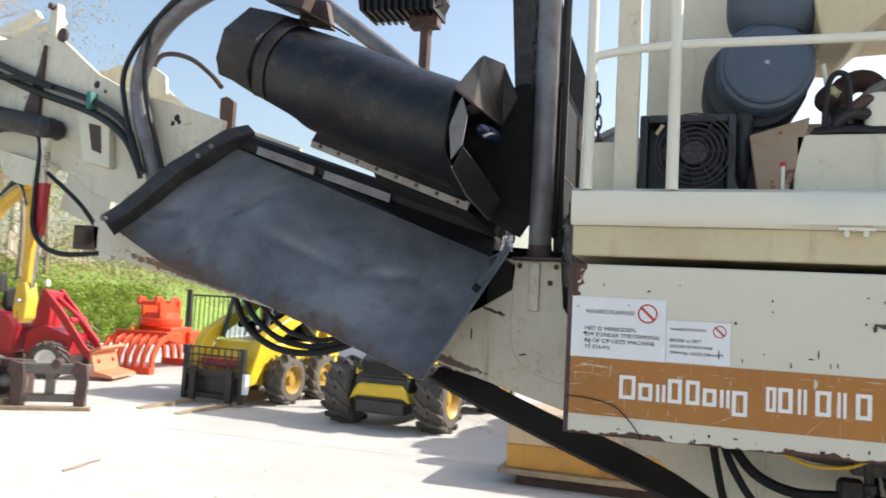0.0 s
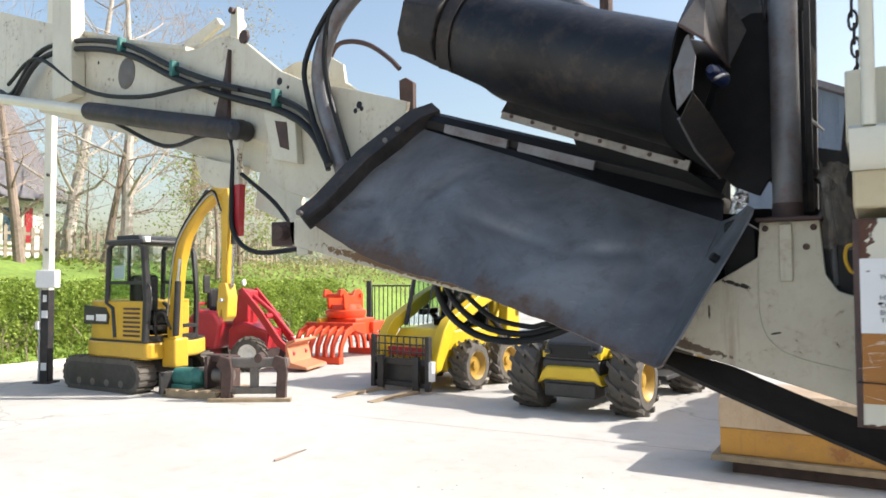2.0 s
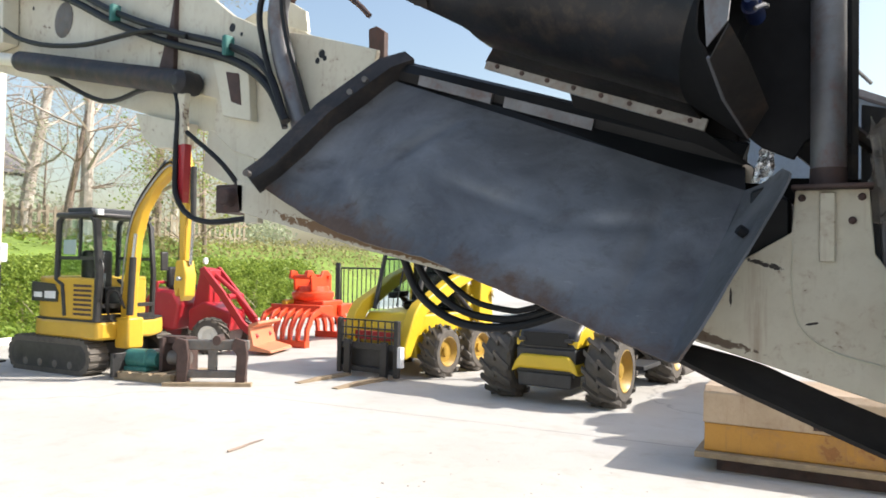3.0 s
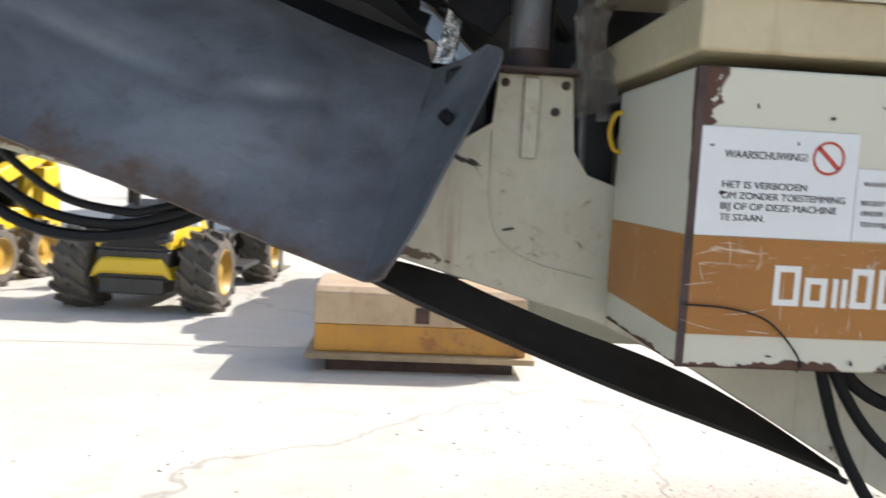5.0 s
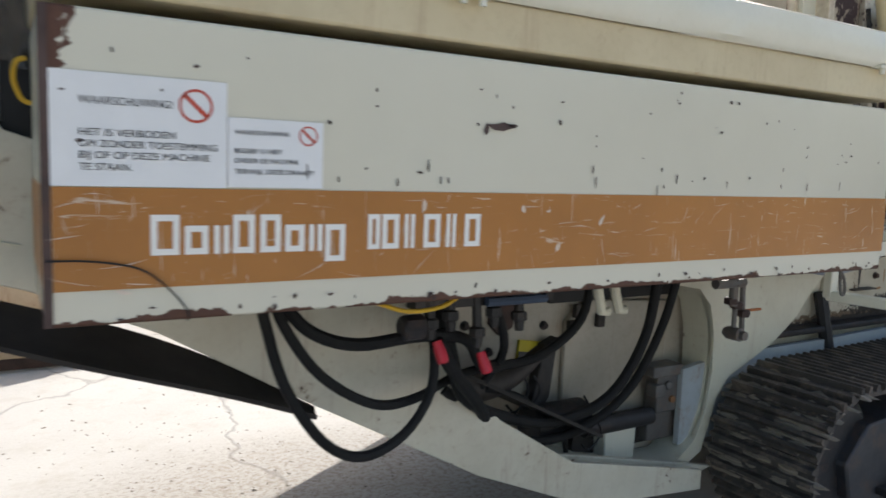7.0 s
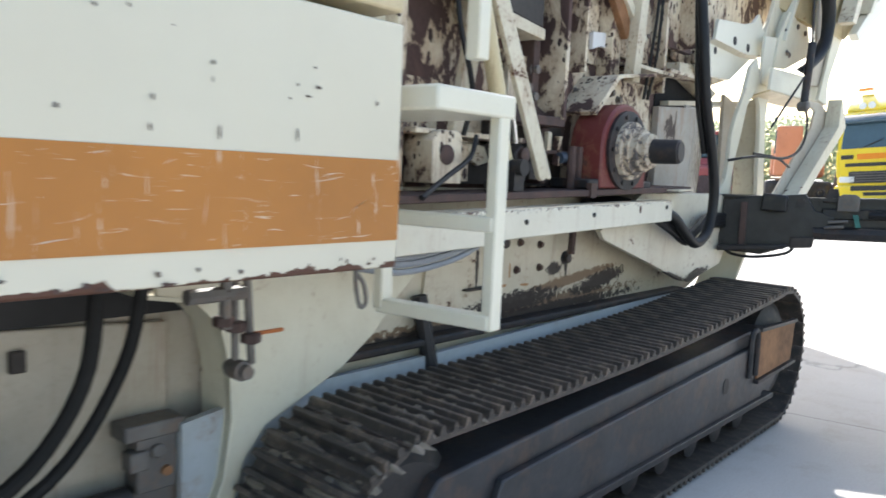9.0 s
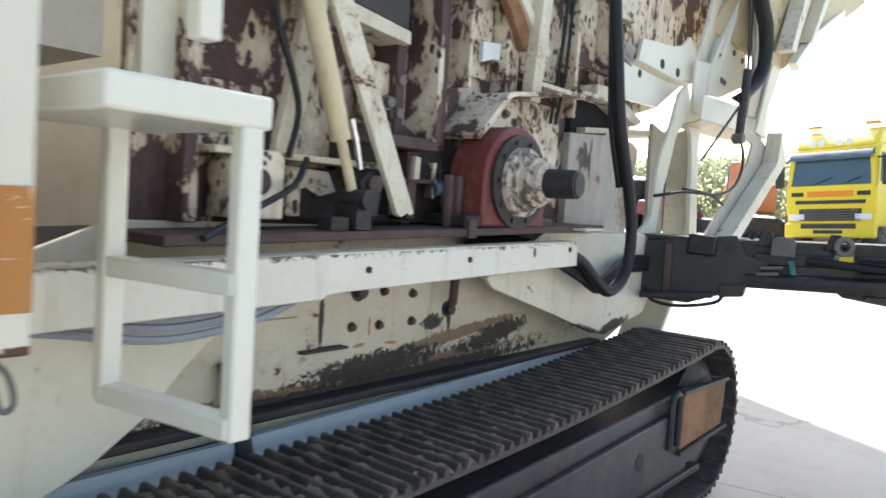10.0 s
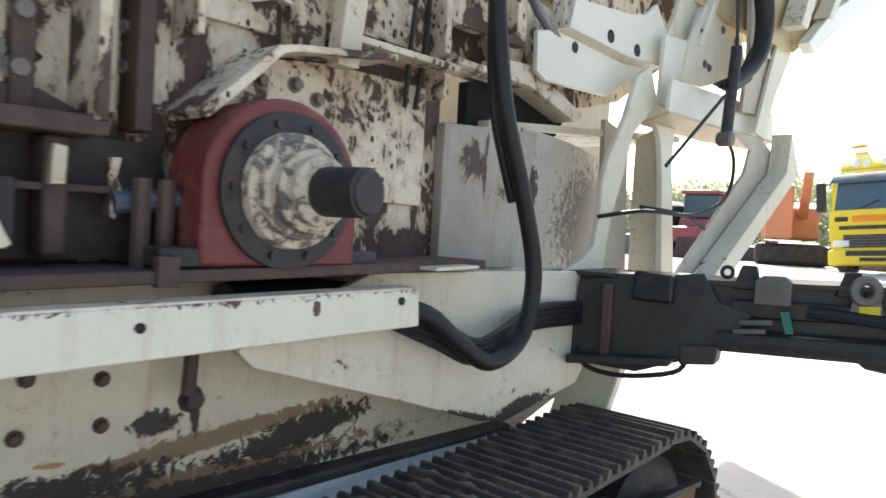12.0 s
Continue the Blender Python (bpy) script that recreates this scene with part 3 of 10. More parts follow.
def lettering(name, text, size, x, y, z, material, parent, width=None, label=""):
    """Upright writing that faces -y, its lower left corner at x, z."""
    cu = bpy.data.curves.new(name, "FONT")
    cu.body, cu.size, cu.extrude = text, size, 0.0004
    tmp = new(name, cu)
    me = bpy.data.meshes.new_from_object(tmp.evaluated_get(bpy.context.evaluated_depsgraph_get()))
    bpy.data.objects.remove(tmp)
    bpy.data.curves.remove(cu)
    xs = [v.co.x for v in me.vertices]
    k = width / (max(xs) - min(xs)) if width else 1.0
    for v in me.vertices:
        v.co = Vector((x + (v.co.x - min(xs)) * k, y - v.co.z, z + v.co.y)) - OFF
    me.materials.clear()
    me.materials.append(material)
    ob = new(name, me)
    ob.parent = parent
    return tagged(ob, label)


def arc(cx, cz, r, a0, a1, n):
    return [(cx + r * math.cos(radians(a0 + (a1 - a0) * i / n)), cz + r * math.sin(radians(a0 + (a1 - a0) * i / n))) for i in range(n + 1)]


# ---- ground ----
def rise(x, y):
    """The yard is level round the machine and climbs gently past its far end."""
    k = max(0.0, min(1.0, (x - 9.0) / 17.0))
    return 1.1 * k * k * (3 - 2 * k)


def build_ground():
    mb = MB()
    xs = [-900, -300, -100, -60, -40, -25] + [i * 1.0 for i in range(-14, 41)] + [60, 120, 300, 900]
    ys = [-900, -300, -100, -40, -20] + [i * 2.0 for i in range(-6, 16)] + [45, 70, 120, 300, 900]
    for y in ys:
        for x in xs:
            mb.v.append((x, y, rise(x, y)))
    w = len(xs)
    for j in range(len(ys) - 1):
        for i in range(w - 1):
            mb.f.append((j * w + i, j * w + i + 1, (j + 1) * w + i + 1, (j + 1) * w + i))
    g = tagged(part("ground", mb, CONCRETE), "sunlit pale concrete yard with cracks and joints", "ground", kind="structure")
    for p, q in (((-14, 5.0), (12, 5.9)), ((4.9, 12.0), (8.2, -8)), ((9.2, 3.2), (11.4, -5.0))):
        a, b = Vector((*p, 0)), Vector((*q, 0))
        n = (b - a).normalized().cross(Vector((0, 0, 1))) * 0.004
        mb = MB()
        steps = 14
        for i in range(steps + 1):
            c = a.lerp(b, i / steps)
            c.z = rise(c.x, c.y) + 0.004
            mb.v += [tuple(c - n), tuple(c + n)]
        mb.f = [(2 * i, 2 * i + 2, 2 * i + 3, 2 * i + 1) for i in range(steps)]
        part("joint", mb, BROWN_STEEL, g, smooth=0)


build_ground()

# ---- the mobile crusher ----
OFF = Vector((3.0, 0.9, 0.0))
crusher = thing("mobile_crusher", pose(*OFF), "cream tracked mobile crusher with rust, orange stripe and black conveyor gear", "machine")


def bolt_heads(name, centres, r, y, material, parent, depth=0.02):
    """A row of bolts, each a part, on one shared mesh."""
    mb = MB().lathe((0, 0, 0), (0, -1, 0), [(0, r * 1.5), (0.005, r * 1.5), (0.006, r), (depth, r), (depth + 0.002, r * 0.8)], 8)
    me = bpy.data.meshes.new(name)
    me.from_pydata(mb.v, [], mb.f)
    me.materials.append(material)
    for x, z in centres:
        piece(name, me, parent, Matrix.Translation(Vector((x, y, z)) - OFF))


def build_cabinet():
    mb = MB().box(0.0, 2.77, 0.0, 0.5, 1.323, 1.915)
    cab = part("side_cabinet", mb, PANEL, crusher, "cream steel side cabinet with chipped rusty rim", 0.006)
    edge = MB().box(-0.004, 0.012, -0.004, 0.0, 1.325, 1.913)
    part("edge_strip", edge, BROWN_STEEL, cab, smooth=0)
    part("stripe", MB().box(0.013, 2.768, -0.003, 0.0, 1.392, 1.588), STRIPE, cab, "scratched orange painted stripe", smooth=0)
    side = MB().prism([(0.012, 1.392), (0.49, 1.40), (0.49, 1.588), (0.012, 1.588)], "x", -0.003, 0.0)
    part("stripe", side, STRIPE, cab, smooth=0)
    # the word and the type number, as plain blocks in the size of their letters
    caps, low = 1.536, 1.514
    blocks = [(0.183, 0.237, caps), (0.247, 0.293, low), (0.305, 0.335, low), (0.343, 0.388, caps), (0.400, 0.444, caps), (0.454, 0.497, low),
              (0.508, 0.538, low), (0.545, 0.592, low), (0.648, 0.678, caps), (0.684, 0.727, caps), (0.742, 0.768, caps), (0.793, 0.838, caps),
              (0.856, 0.882, caps), (0.908, 0.953, caps)]
    for i, (x0, x1, top) in enumerate(blocks):
        z0 = 1.432 if i == 7 else 1.456
        w = min(0.0125, (x1 - x0) * 0.36)
        bar = MB().box(x0, x0 + w, -0.0045, -0.003, z0, top).box(x1 - w, x1, -0.0045, -0.003, z0, top)
        if i not in (2, 6, 10, 12):
            bar.box(x0 + w, x1 - w, -0.0045, -0.003, z0, z0 + w).box(x0 + w, x1 - w, -0.0045, -0.003, top - w, top)
        part("letter_block", bar, WHITE_LETTER, cab, smooth=0)
    s1 = part("warning_sticker", MB().box(0.012, 0.33, -0.0045, -0.002, 1.590, 1.80), STICKER, cab, "white warning sticker in Dutch with a red prohibition sign", smooth=0)
    s2 = part("warning_sticker", MB().box(0.332, 0.536, -0.0045, -0.002, 1.592, 1.733), STICKER, cab, "small white warning sticker with a red prohibition sign", smooth=0)
    y = -0.0056
    for i, (txt, z, size, w, x) in enumerate((("WAARSCHUWING!", 1.742, 0.021, 0.165, 0.06), ("HET IS VERBODEN", 1.684, 0.019, 0.17, 0.06),
                                 ("OM ZONDER TOESTEMMING", 1.663, 0.019, 0.25, 0.06), ("BIJ OF OP DEZE MACHINE", 1.642, 0.019, 0.235, 0.06),
                                 ("TE STAAN.", 1.620, 0.019, 0.09, 0.06))):
        lettering("lettering", txt, size, x, y, z, INK, s1, w)
    for txt, z, size, w, x in (("WAARSCHUWING", 1.700, 0.013, 0.115, 0.345), ("BEGEEF U NIET", 1.662, 0.014, 0.10, 0.345),
                               ("ONDER DE MACHINE", 1.642, 0.014, 0.135, 0.345), ("TERWIJL DEZE DRAAIT!", 1.620, 0.014, 0.17, 0.345)):
        lettering("lettering", txt, size, x, y, z, INK, s2, w)
    for cx, cz, r, parent in ((0.269, 1.750, 0.033, s1), (0.502, 1.703, 0.021, s2)):
        ring = MB()
        n = 32
        for k in range(n):
            a = 2 * math.pi * k / n
            ring.v += [(cx + math.cos(a) * r, y, cz + math.sin(a) * r), (cx + math.cos(a) * r * 0.84, y, cz + math.sin(a) * r * 0.84)]
        ring.f = [(2 * k, 2 * ((k + 1) % n), 2 * ((k + 1) % n) + 1, 2 * k + 1) for k in range(n)]
        w = r * 0.085
        ring.add([(cx - r * 0.66 - w, y, cz + r * 0.6 - w), (cx - r * 0.6, y, cz + r * 0.66 + w), (cx + r * 0.66 + w, y, cz - r * 0.6 + w), (cx + r * 0.6, y, cz - r * 0.66 - w)], [(0, 1, 2, 3)])
        part("prohibition_sign", ring, RED_INK, parent, smooth=0)
    # bare spots where paint has come off
    rng = random.Random(5)
    mb = MB()
    spots = [(1.003, 1.752, 0.05, 0.011), (1.04, 1.757, 0.02, 0.006), (0.96, 1.745, 0.008, 0.016)]
    for _ in range(85):
        spots.append((rng.uniform(0.03, 2.72), rng.uniform(1.60, 1.89) if rng.random() < 0.55 else rng.uniform(1.33, 1.36), rng.uniform(0.002, 0.010), rng.uniform(0.002, 0.008)))
    for _ in range(14):
        spots.append((rng.uniform(0.5, 2.7), rng.uniform(1.60, 1.66), 0.003, rng.uniform(0.01, 0.02)))
    for x, z, a, b in spots:
        n = 9
        rr = [rng.uniform(0.55, 1.1) for _ in range(n)]
        mb.add([(x + a * rr[k] * math.cos(2 * math.pi * k / n), -0.0052, z + b * rr[k] * math.sin(2 * math.pi * k / n)) for k in range(n)], [tuple(range(n))])
    tagged(part("spot_wear", mb, BROWN_STEEL, cab, "dark rusty spots of lost paint", smooth=0), kind="stuff")
    # scratches through the stripe and scuffs along the lower rim
    mb = MB()
    for k in range(85):
        x, z = 0.03 + 2.65 * rng.random() ** 1.25, rng.uniform(1.37, 1.58)
        a = rng.choice((rng.uniform(-0.25, 0.25), rng.uniform(1.2, 1.9), rng.uniform(0.2, 1.2)))
        l, w = rng.uniform(0.008, 0.05) * (1.6 if k % 9 == 0 else 1), rng.uniform(0.0003, 0.0010)
        bend = rng.uniform(-0.15, 0.15) * l
        if k % 12 == 0:
            l, w = rng.uniform(0.008, 0.02), rng.uniform(0.003, 0.007)
        d, n = Vector((math.cos(a), 0, math.sin(a))), Vector((-math.sin(a), 0, math.cos(a)))
        c = Vector((x, -0.0042, z))
        pts = [c - d * l, c - d * l * 0.3 + n * (bend + w), c + d * l * 0.4 + n * (bend * 0.8 + w * rng.uniform(0.3, 1)), c + d * l, c + d * l * 0.3 + n * (bend - w), c - d * l * 0.4 + n * (bend * 0.8 - w)]
        if all(1.362 < p.z < 1.588 for p in pts):
            mb.add(pts, [tuple(range(6))])
    tagged(part("scratch_wear", mb, SCRATCH, cab, "pale scratches through the orange stripe", smooth=0), kind="stuff")
    wire = MB().tube([(0.0, -0.012, 1.452), (0.08, -0.014, 1.449), (0.16, -0.012, 1.432), (0.21, -0.012, 1.395), (0.25, -0.008, 1.345), (0.255, 0.01, 1.32)], 0.0022, 6, smooth=4)
    part("loose_wire", wire, RUBBER, cab)
    part("cable_loop", MB().tube([(-0.01, 0.44, 1.86), (-0.03, 0.44, 1.85), (-0.035, 0.46, 1.81), (-0.02, 0.47, 1.77), (0.0, 0.47, 1.76)], 0.006, 8, smooth=4), YELLOW_CABLE, cab)
    return cab


build_cabinet()


def build_deck():
    deck = part("deck", MB().box(0.0, 2.78, 0.012, 0.9, 1.945, 2.058), DECK_TAN, crusher, "cream deck frame above the cabinet", 0.008)
    lip = MB()
    n = 40
    rows = []
    for i in range(n + 1):
        x = -0.005 + 2.79 * i / n
        w = 0.008 * math.sin(x * 5.1) * math.sin(x * 1.7) + 0.004 * math.sin(x * 13)
        rows.append([(x, 0.75, 2.18), (x, 0.02, 2.182), (x, -0.012, 2.168 + w * 0.2), (x, -0.02 + w, 2.12), (x, -0.014 + w, 2.07), (x, 0.004, 2.058)])
    lip.sheet([list(c) for c in zip(*rows)], 0.006)
    part("kick_plate", lip, CREAM_CLEAN, deck, "dented cream kick plate along the deck edge", smooth=50)
    for x in (0.9, 2.66):
        part("clip", MB().box(x - 0.055, x + 0.055, -0.025, 0.01, 2.05, 2.06).box(x - 0.035, x - 0.02, -0.02, -0.008, 2.03, 2.05).box(x + 0.02, x + 0.035, -0.02, -0.008, 2.03, 2.05), CREAM_CLEAN, deck)
    # hand rail on the deck
    rail = part("handrail", MB().tube([(0.045, 0.0, 2.18), (0.045, 0.0, 3.6)], 0.019, 12), CREAM_CLEAN, crusher, "cream tubular handrail")
    for x in (0.334, 1.55, 2.72):
        part("post", MB().tube([(x, 0, 2.18), (x, 0, 3.6)], 0.021, 12), CREAM_CLEAN, rail)
    part("rail", MB().tube([(0.045, 0.0, 2.60), (0.052, 0.0, 2.65), (0.09, 0.0, 2.672), (0.34, 0, 2.692), (1.0, 0, 2.688), (2.72, 0, 2.69)], 0.016, 12, smooth=3), CREAM_CLEAN, rail)
    part("rail", MB().tube([(0.045, 0.0, 3.55), (2.72, 0, 3.55)], 0.018, 12), CREAM_CLEAN, rail)
    part("gate_post", MB().box(3.025, 3.073, -0.024, 0.024, 1.87, 3.4), CREAM_CLEAN, rail, bevel=0.006)
    part("post_mount", MB().box(2.78, 3.05, -0.02, 0.03, 2.07, 2.17), CREAM, rail, bevel=0.005)


build_deck()


def build_engine_bay():
    part("corner_post", MB().box(0.12, 0.205, 0.16, 0.24, 2.18, 3.7), CREAM_WORN, crusher, bevel=0.006)
    part("foot_box", MB().box(-0.02, 0.12, 0.3, 0.75, 2.18, 2.42), CREAM, crusher, bevel=0.006)
    part("rear_wall", MB().box(0.205, 0.66, 0.86, 0.9, 2.18, 3.7), CREAM, crusher, bevel=0.004)
    part("fuel_tank", MB().box(0.76, 1.7, 0.3, 0.8, 2.18, 2.44), CREAM, crusher, "cream plate beside the engine", 0.01)
    part("upper_hood", MB().prism([(0.815, 2.96), (0.845, 2.805), (0.965, 2.80), (1.05, 2.885), (1.4, 2.9), (2.4, 2.9), (2.4, 3.3), (0.80, 3.3)], "y", 0.30, 0.8), DECK_TAN, crusher, bevel=0.01)
    part("rear_rail", MB().box(0.66, 2.75, 0.86, 0.9, 2.18, 2.62), CREAM, crusher, bevel=0.004)
    # shell coloured near black to hold the shade left of the filter
    part("filter_shade_shell", MB().lathe((0.635, 0.44, 2.69), (0, 1, 0), [(0, 0.185), (0.02, 0.195), (0.25, 0.195)], 36), RAD_BLACK, crusher, "shell behind the air filter, dark for its shade")
    part("exhaust_pipe", MB().tube([(0.93, 0.62, 2.60), (0.98, 0.6, 2.70), (1.06, 0.6, 2.72), (1.12, 0.6, 2.64), (1.14, 0.6, 2.5)], 0.045, 14, smooth=4), BROWN_STEEL, crusher, "rusty exhaust pipe")
    fan = part("oil_cooler", MB().box(0.205, 0.235, 0.32, 0.45, 2.19, 2.53).box(0.53, 0.56, 0.32, 0.45, 2.19, 2.53).box(0.235, 0.53, 0.32, 0.45, 2.50, 2.53).box(0.235, 0.53, 0.32, 0.45, 2.19, 2.21).box(0.235, 0.53, 0.42, 0.45, 2.2, 2.5), RAD_BLACK, crusher, "black oil cooler with round fan guard", 0.006)
    for r in (0.03, 0.05, 0.07, 0.09, 0.11, 0.13, 0.148):
        part("guard_ring", MB().tube([(0.41 + r * math.cos(a), 0.315, 2.385 + r * math.sin(a)) for a in [2 * math.pi * k / 24 for k in range(25)]], 0.003, 5, cap=False), GUARD_DARK, fan)
    for k in range(6):
        a = math.pi * k / 3
        part("guard_spoke", MB().tube([(0.41, 0.318, 2.385), (0.41 + 0.14 * math.cos(a), 0.318, 2.385 + 0.14 * math.sin(a))], 0.003, 5), RAD_BLACK, fan)
    part("fan_motor", MB().lathe((0.41, 0.40, 2.385), (0, -1, 0), [(0, 0.045), (0.06, 0.045), (0.07, 0.03)], 16), GREY_STEEL, fan)
    for k in range(7):
        a = 2 * math.pi * k / 7
        c, s = math.cos(a), math.sin(a)
        bl = MB().sheet([[(0.41 + 0.04 * c, 0.37, 2.385 + 0.04 * s), (0.41 + 0.125 * c - 0.03 * s, 0.36, 2.385 + 0.125 * s + 0.03 * c)], [(0.41 + 0.05 * c, 0.375, 2.385 + 0.05 * s), (0.41 + 0.125 * c + 0.03 * s, 0.385, 2.385 + 0.125 * s - 0.03 * c)]], 0.003)
        part("fan_blade", bl, RUBBER, fan, smooth=0)
    part("label", MB().prism([(0.262, 2.455), (0.276, 2.447), (0.300, 2.484), (0.286, 2.492)], "y", 0.314, 0.318), LABEL_PALE, fan)
    af = part("air_filter", MB().lathe((0.660, 0.30, 2.715), (0, 1, 0), [(0, 0.11), (0.003, 0.142), (0.010, 0.150), (0.028, 0.152), (0.032, 0.166), (0.05, 0.176), (0.28, 0.176), (0.29, 0.165)], 40), ENGINE_BLUE, crusher, "slate blue round air filter housing")
    part("filter_screw", MB().lathe((0.660, 0.29, 2.715), (0, 1, 0), [(0, 0.008), (0.012, 0.012)], 10), GALV, af)
    part("intake_cap", MB().lathe((0.70, 0.45, 2.86), (0, 0, 1), [(0, 0.12), (0.05, 0.17), (0.09, 0.18), (0.2, 0.18), (0.22, 0.15)], 28), ENGINE_BLUE, af)
    part("intake_pipe", MB().tube([(0.60, 0.42, 2.55), (0.59, 0.42, 2.44), (0.60, 0.45, 2.33), (0.62, 0.5, 2.25)], 0.035, 12, smooth=3), RAD_BLACK, af)
    part("filter_strap", MB().tube([(0.86, 0.36, 2.72), (0.875, 0.36, 2.62), (0.87, 0.36, 2.5)], 0.008, 8), CREAM_CLEAN, af)
    eng = part("engine_block", MB().box(0.9, 2.2, 0.4, 0.8, 2.4, 2.57).box(0.6, 0.78, 0.42, 0.7, 2.2, 2.5), DARK_STEEL, crusher, "dark engine with pipes and hoses", 0.02)
    part("heat_shield", MB().prism([(0.605, 2.44), (0.81, 2.505), (0.80, 2.44), (0.735, 2.2), (0.64, 2.2)], "y", 0.30, 0.34), HEAT_TAN, eng, bevel=0.006)
    for k in range(5):
        part("coolant_pipe", MB().tube([(0.88 + 0.05 * k, 0.36, 2.44 + 0.06 * (k % 3)), (0.95 + 0.05 * k, 0.33, 2.52 + 0.05 * k), (1.15, 0.36, 2.5 + 0.06 * k), (1.4, 0.42, 2.52 + 0.04 * k)], 0.022, 10, smooth=4), (DARK_STEEL, BROWN_STEEL, GREY_STEEL)[k % 3], eng)
    part("breather_hose", MB().tube([(0.862, 0.33, 2.47), (0.868, 0.33, 2.60), (0.885, 0.33, 2.66), (0.915, 0.33, 2.675), (0.940, 0.33, 2.64), (0.945, 0.33, 2.48)], 0.011, 10, smooth=4), RUBBER, eng)
    part("brass_union", MB().lathe((0.875, 0.36, 2.63), (0.6, -0.2, -0.5), [(0, 0.012), (0.02, 0.018), (0.04, 0.012), (0.05, 0.016)], 8), LABEL_PALE, eng)
    part("fuel_line", MB().tube([(0.83, 0.34, 2.455), (0.95, 0.33, 2.462), (1.1, 0.33, 2.452), (1.5, 0.36, 2.46)], 0.018, 10, smooth=4), RUBBER, eng)
    part("fuel_rail", MB().box(0.83, 1.02, 0.38, 0.42, 2.44, 2.475), GREY_STEEL, eng, bevel=0.004)
    part("sensor_box", MB().box(1.02, 1.09, 0.38, 0.46, 2.53, 2.60), AMBER, eng, bevel=0.008)
    part("turbo", MB().lathe((0.905, 0.42, 2.62), (0, 1, 0), [(0, 0.03), (0.02, 0.048), (0.08, 0.052), (0.1, 0.035)], 18), BROWN_STEEL, eng)
    part("oil_filter", MB().lathe((1.04, 0.35, 2.47), (0, 0, 1), [(0, 0.04), (0.01, 0.045), (0.12, 0.045), (0.13, 0.03)], 16), CREAM_CLEAN, eng)
    part("sight_rod", MB().tube([(0.722, 0.3, 2.2), (0.722, 0.3, 2.32)], 0.007, 8), CREAM_CLEAN, eng)
    part("rod_cap", MB().tube([(0.722, 0.3, 2.32), (0.722, 0.3, 2.335)], 0.010, 8), RED_LENS, eng)


build_engine_bay()


def build_conveyor():
    """The main conveyor that climbs from under the crusher to the left, its side plate, belt, post and chute."""
    side = [(-2.62, 2.02), (-2.60, 1.93), (-1.9, 1.762), (-0.68, 1.49), (-0.02, 1.305), (0.29, 1.17), (0.75, 0.90), (1.36, 0.56), (1.9, 0.33), (2.55, 0.27),
            (2.55, 0.36), (1.80, 0.53), (1.45, 0.75), (1.22, 0.93), (1.17, 1.10), (1.2, 1.32), (0.0, 1.68), (-0.06, 1.70), (-0.1, 1.76), (-0.116, 1.955),
            (-0.315, 1.955), (-0.325, 1.825), (-0.47, 1.735), (-0.62, 1.66), (-0.80, 1.62), (-1.9, 1.90), (-2.5, 2.06), (-2.62, 2.08)]
    sp = part("conveyor_side", MB().prism(side, "y", 0.55, 0.575), PEDESTAL, crusher, "cream conveyor side plate with a welded post foot", 0.004)
    part("belt_guard", MB().prism([(-0.78, 1.55), (-0.12, 1.55), (-0.12, 2.03), (-0.40, 2.045), (-0.78, 2.05)], "y", 0.97, 1.0), DRUM_BLACK, sp, "black guard behind the chute")
    part("belt_cheek", MB().prism([(-0.45, 1.60), (-0.33, 1.60), (-0.33, 1.93), (-0.40, 1.98), (-0.45, 1.96)], "y", 0.60, 0.95), RUBBER, sp, "black rubber cheek beside the belt", 0.01)
    part("gusset_bar", MB().box(-0.248, -0.205, 0.53, 0.55, 1.735, 1.945), CREAM_WORN, sp, bevel=0.004)
    part("head_plate", MB().box(-0.325, -0.105, 0.50, 0.76, 1.955, 1.968), BROWN_STEEL, sp, bevel=0.003)
    part("weld_seam", MB().tube([(-0.322, 0.547, 1.80), (-0.322, 0.547, 1.62), (-0.29, 0.547, 1.52), (-0.2, 0.547, 1.46), (-0.03, 0.547, 1.42)], 0.003, 6, smooth=4), CREAM, sp)
    bolt_heads("bolt", ((-0.296, 1.93), (-0.135, 1.93), (-0.16, 1.86)), 0.008, 0.55, BROWN_STEEL, sp)
    belt = MB()
    top = [(-2.5, 2.14), (-2.0, 2.02), (-0.6, 1.70), (0.5, 1.30), (2.0, 0.55)]
    belt.sheet([[(x, 0.6, z + 0.04) for x, z in top], [(x, 1.42, z - 0.04) for x, z in top], [(x, 2.26, z + 0.04) for x, z in top]], 0.014)
    part("conveyor_belt", belt, BELT, crusher, "sagging black rubber conveyor belt")
    # wide return run of the belt that hangs out below the side plate
    near = [(-0.66, 0.46, 1.43), (-0.50, 0.45, 1.360), (-0.30, 0.45, 1.280), (-0.10, 0.45, 1.202), (0.10, 0.45, 1.128), (0.30, 0.46, 1.058), (0.50, 0.48, 0.985), (0.74, 0.52, 0.885)]
    far = [(-0.66, 0.62, 1.460), (-0.50, 0.61, 1.428), (-0.40, 0.60, 1.402), (-0.30, 0.60, 1.360), (-0.08, 0.60, 1.277), (0.20, 0.60, 1.184), (0.45, 0.60, 1.070), (0.76, 0.60, 0.885)]
    near, _ = spline([Vector(p) for p in near], 1.0, 4)
    far, _ = spline([Vector(p) for p in far], 1.0, 4)
    rows = [[p.lerp(q, k / 6) - Vector((0, 0, 0.012 * math.sin(math.pi * k / 6))) for p, q in zip(near, far)] for k in range(7)]
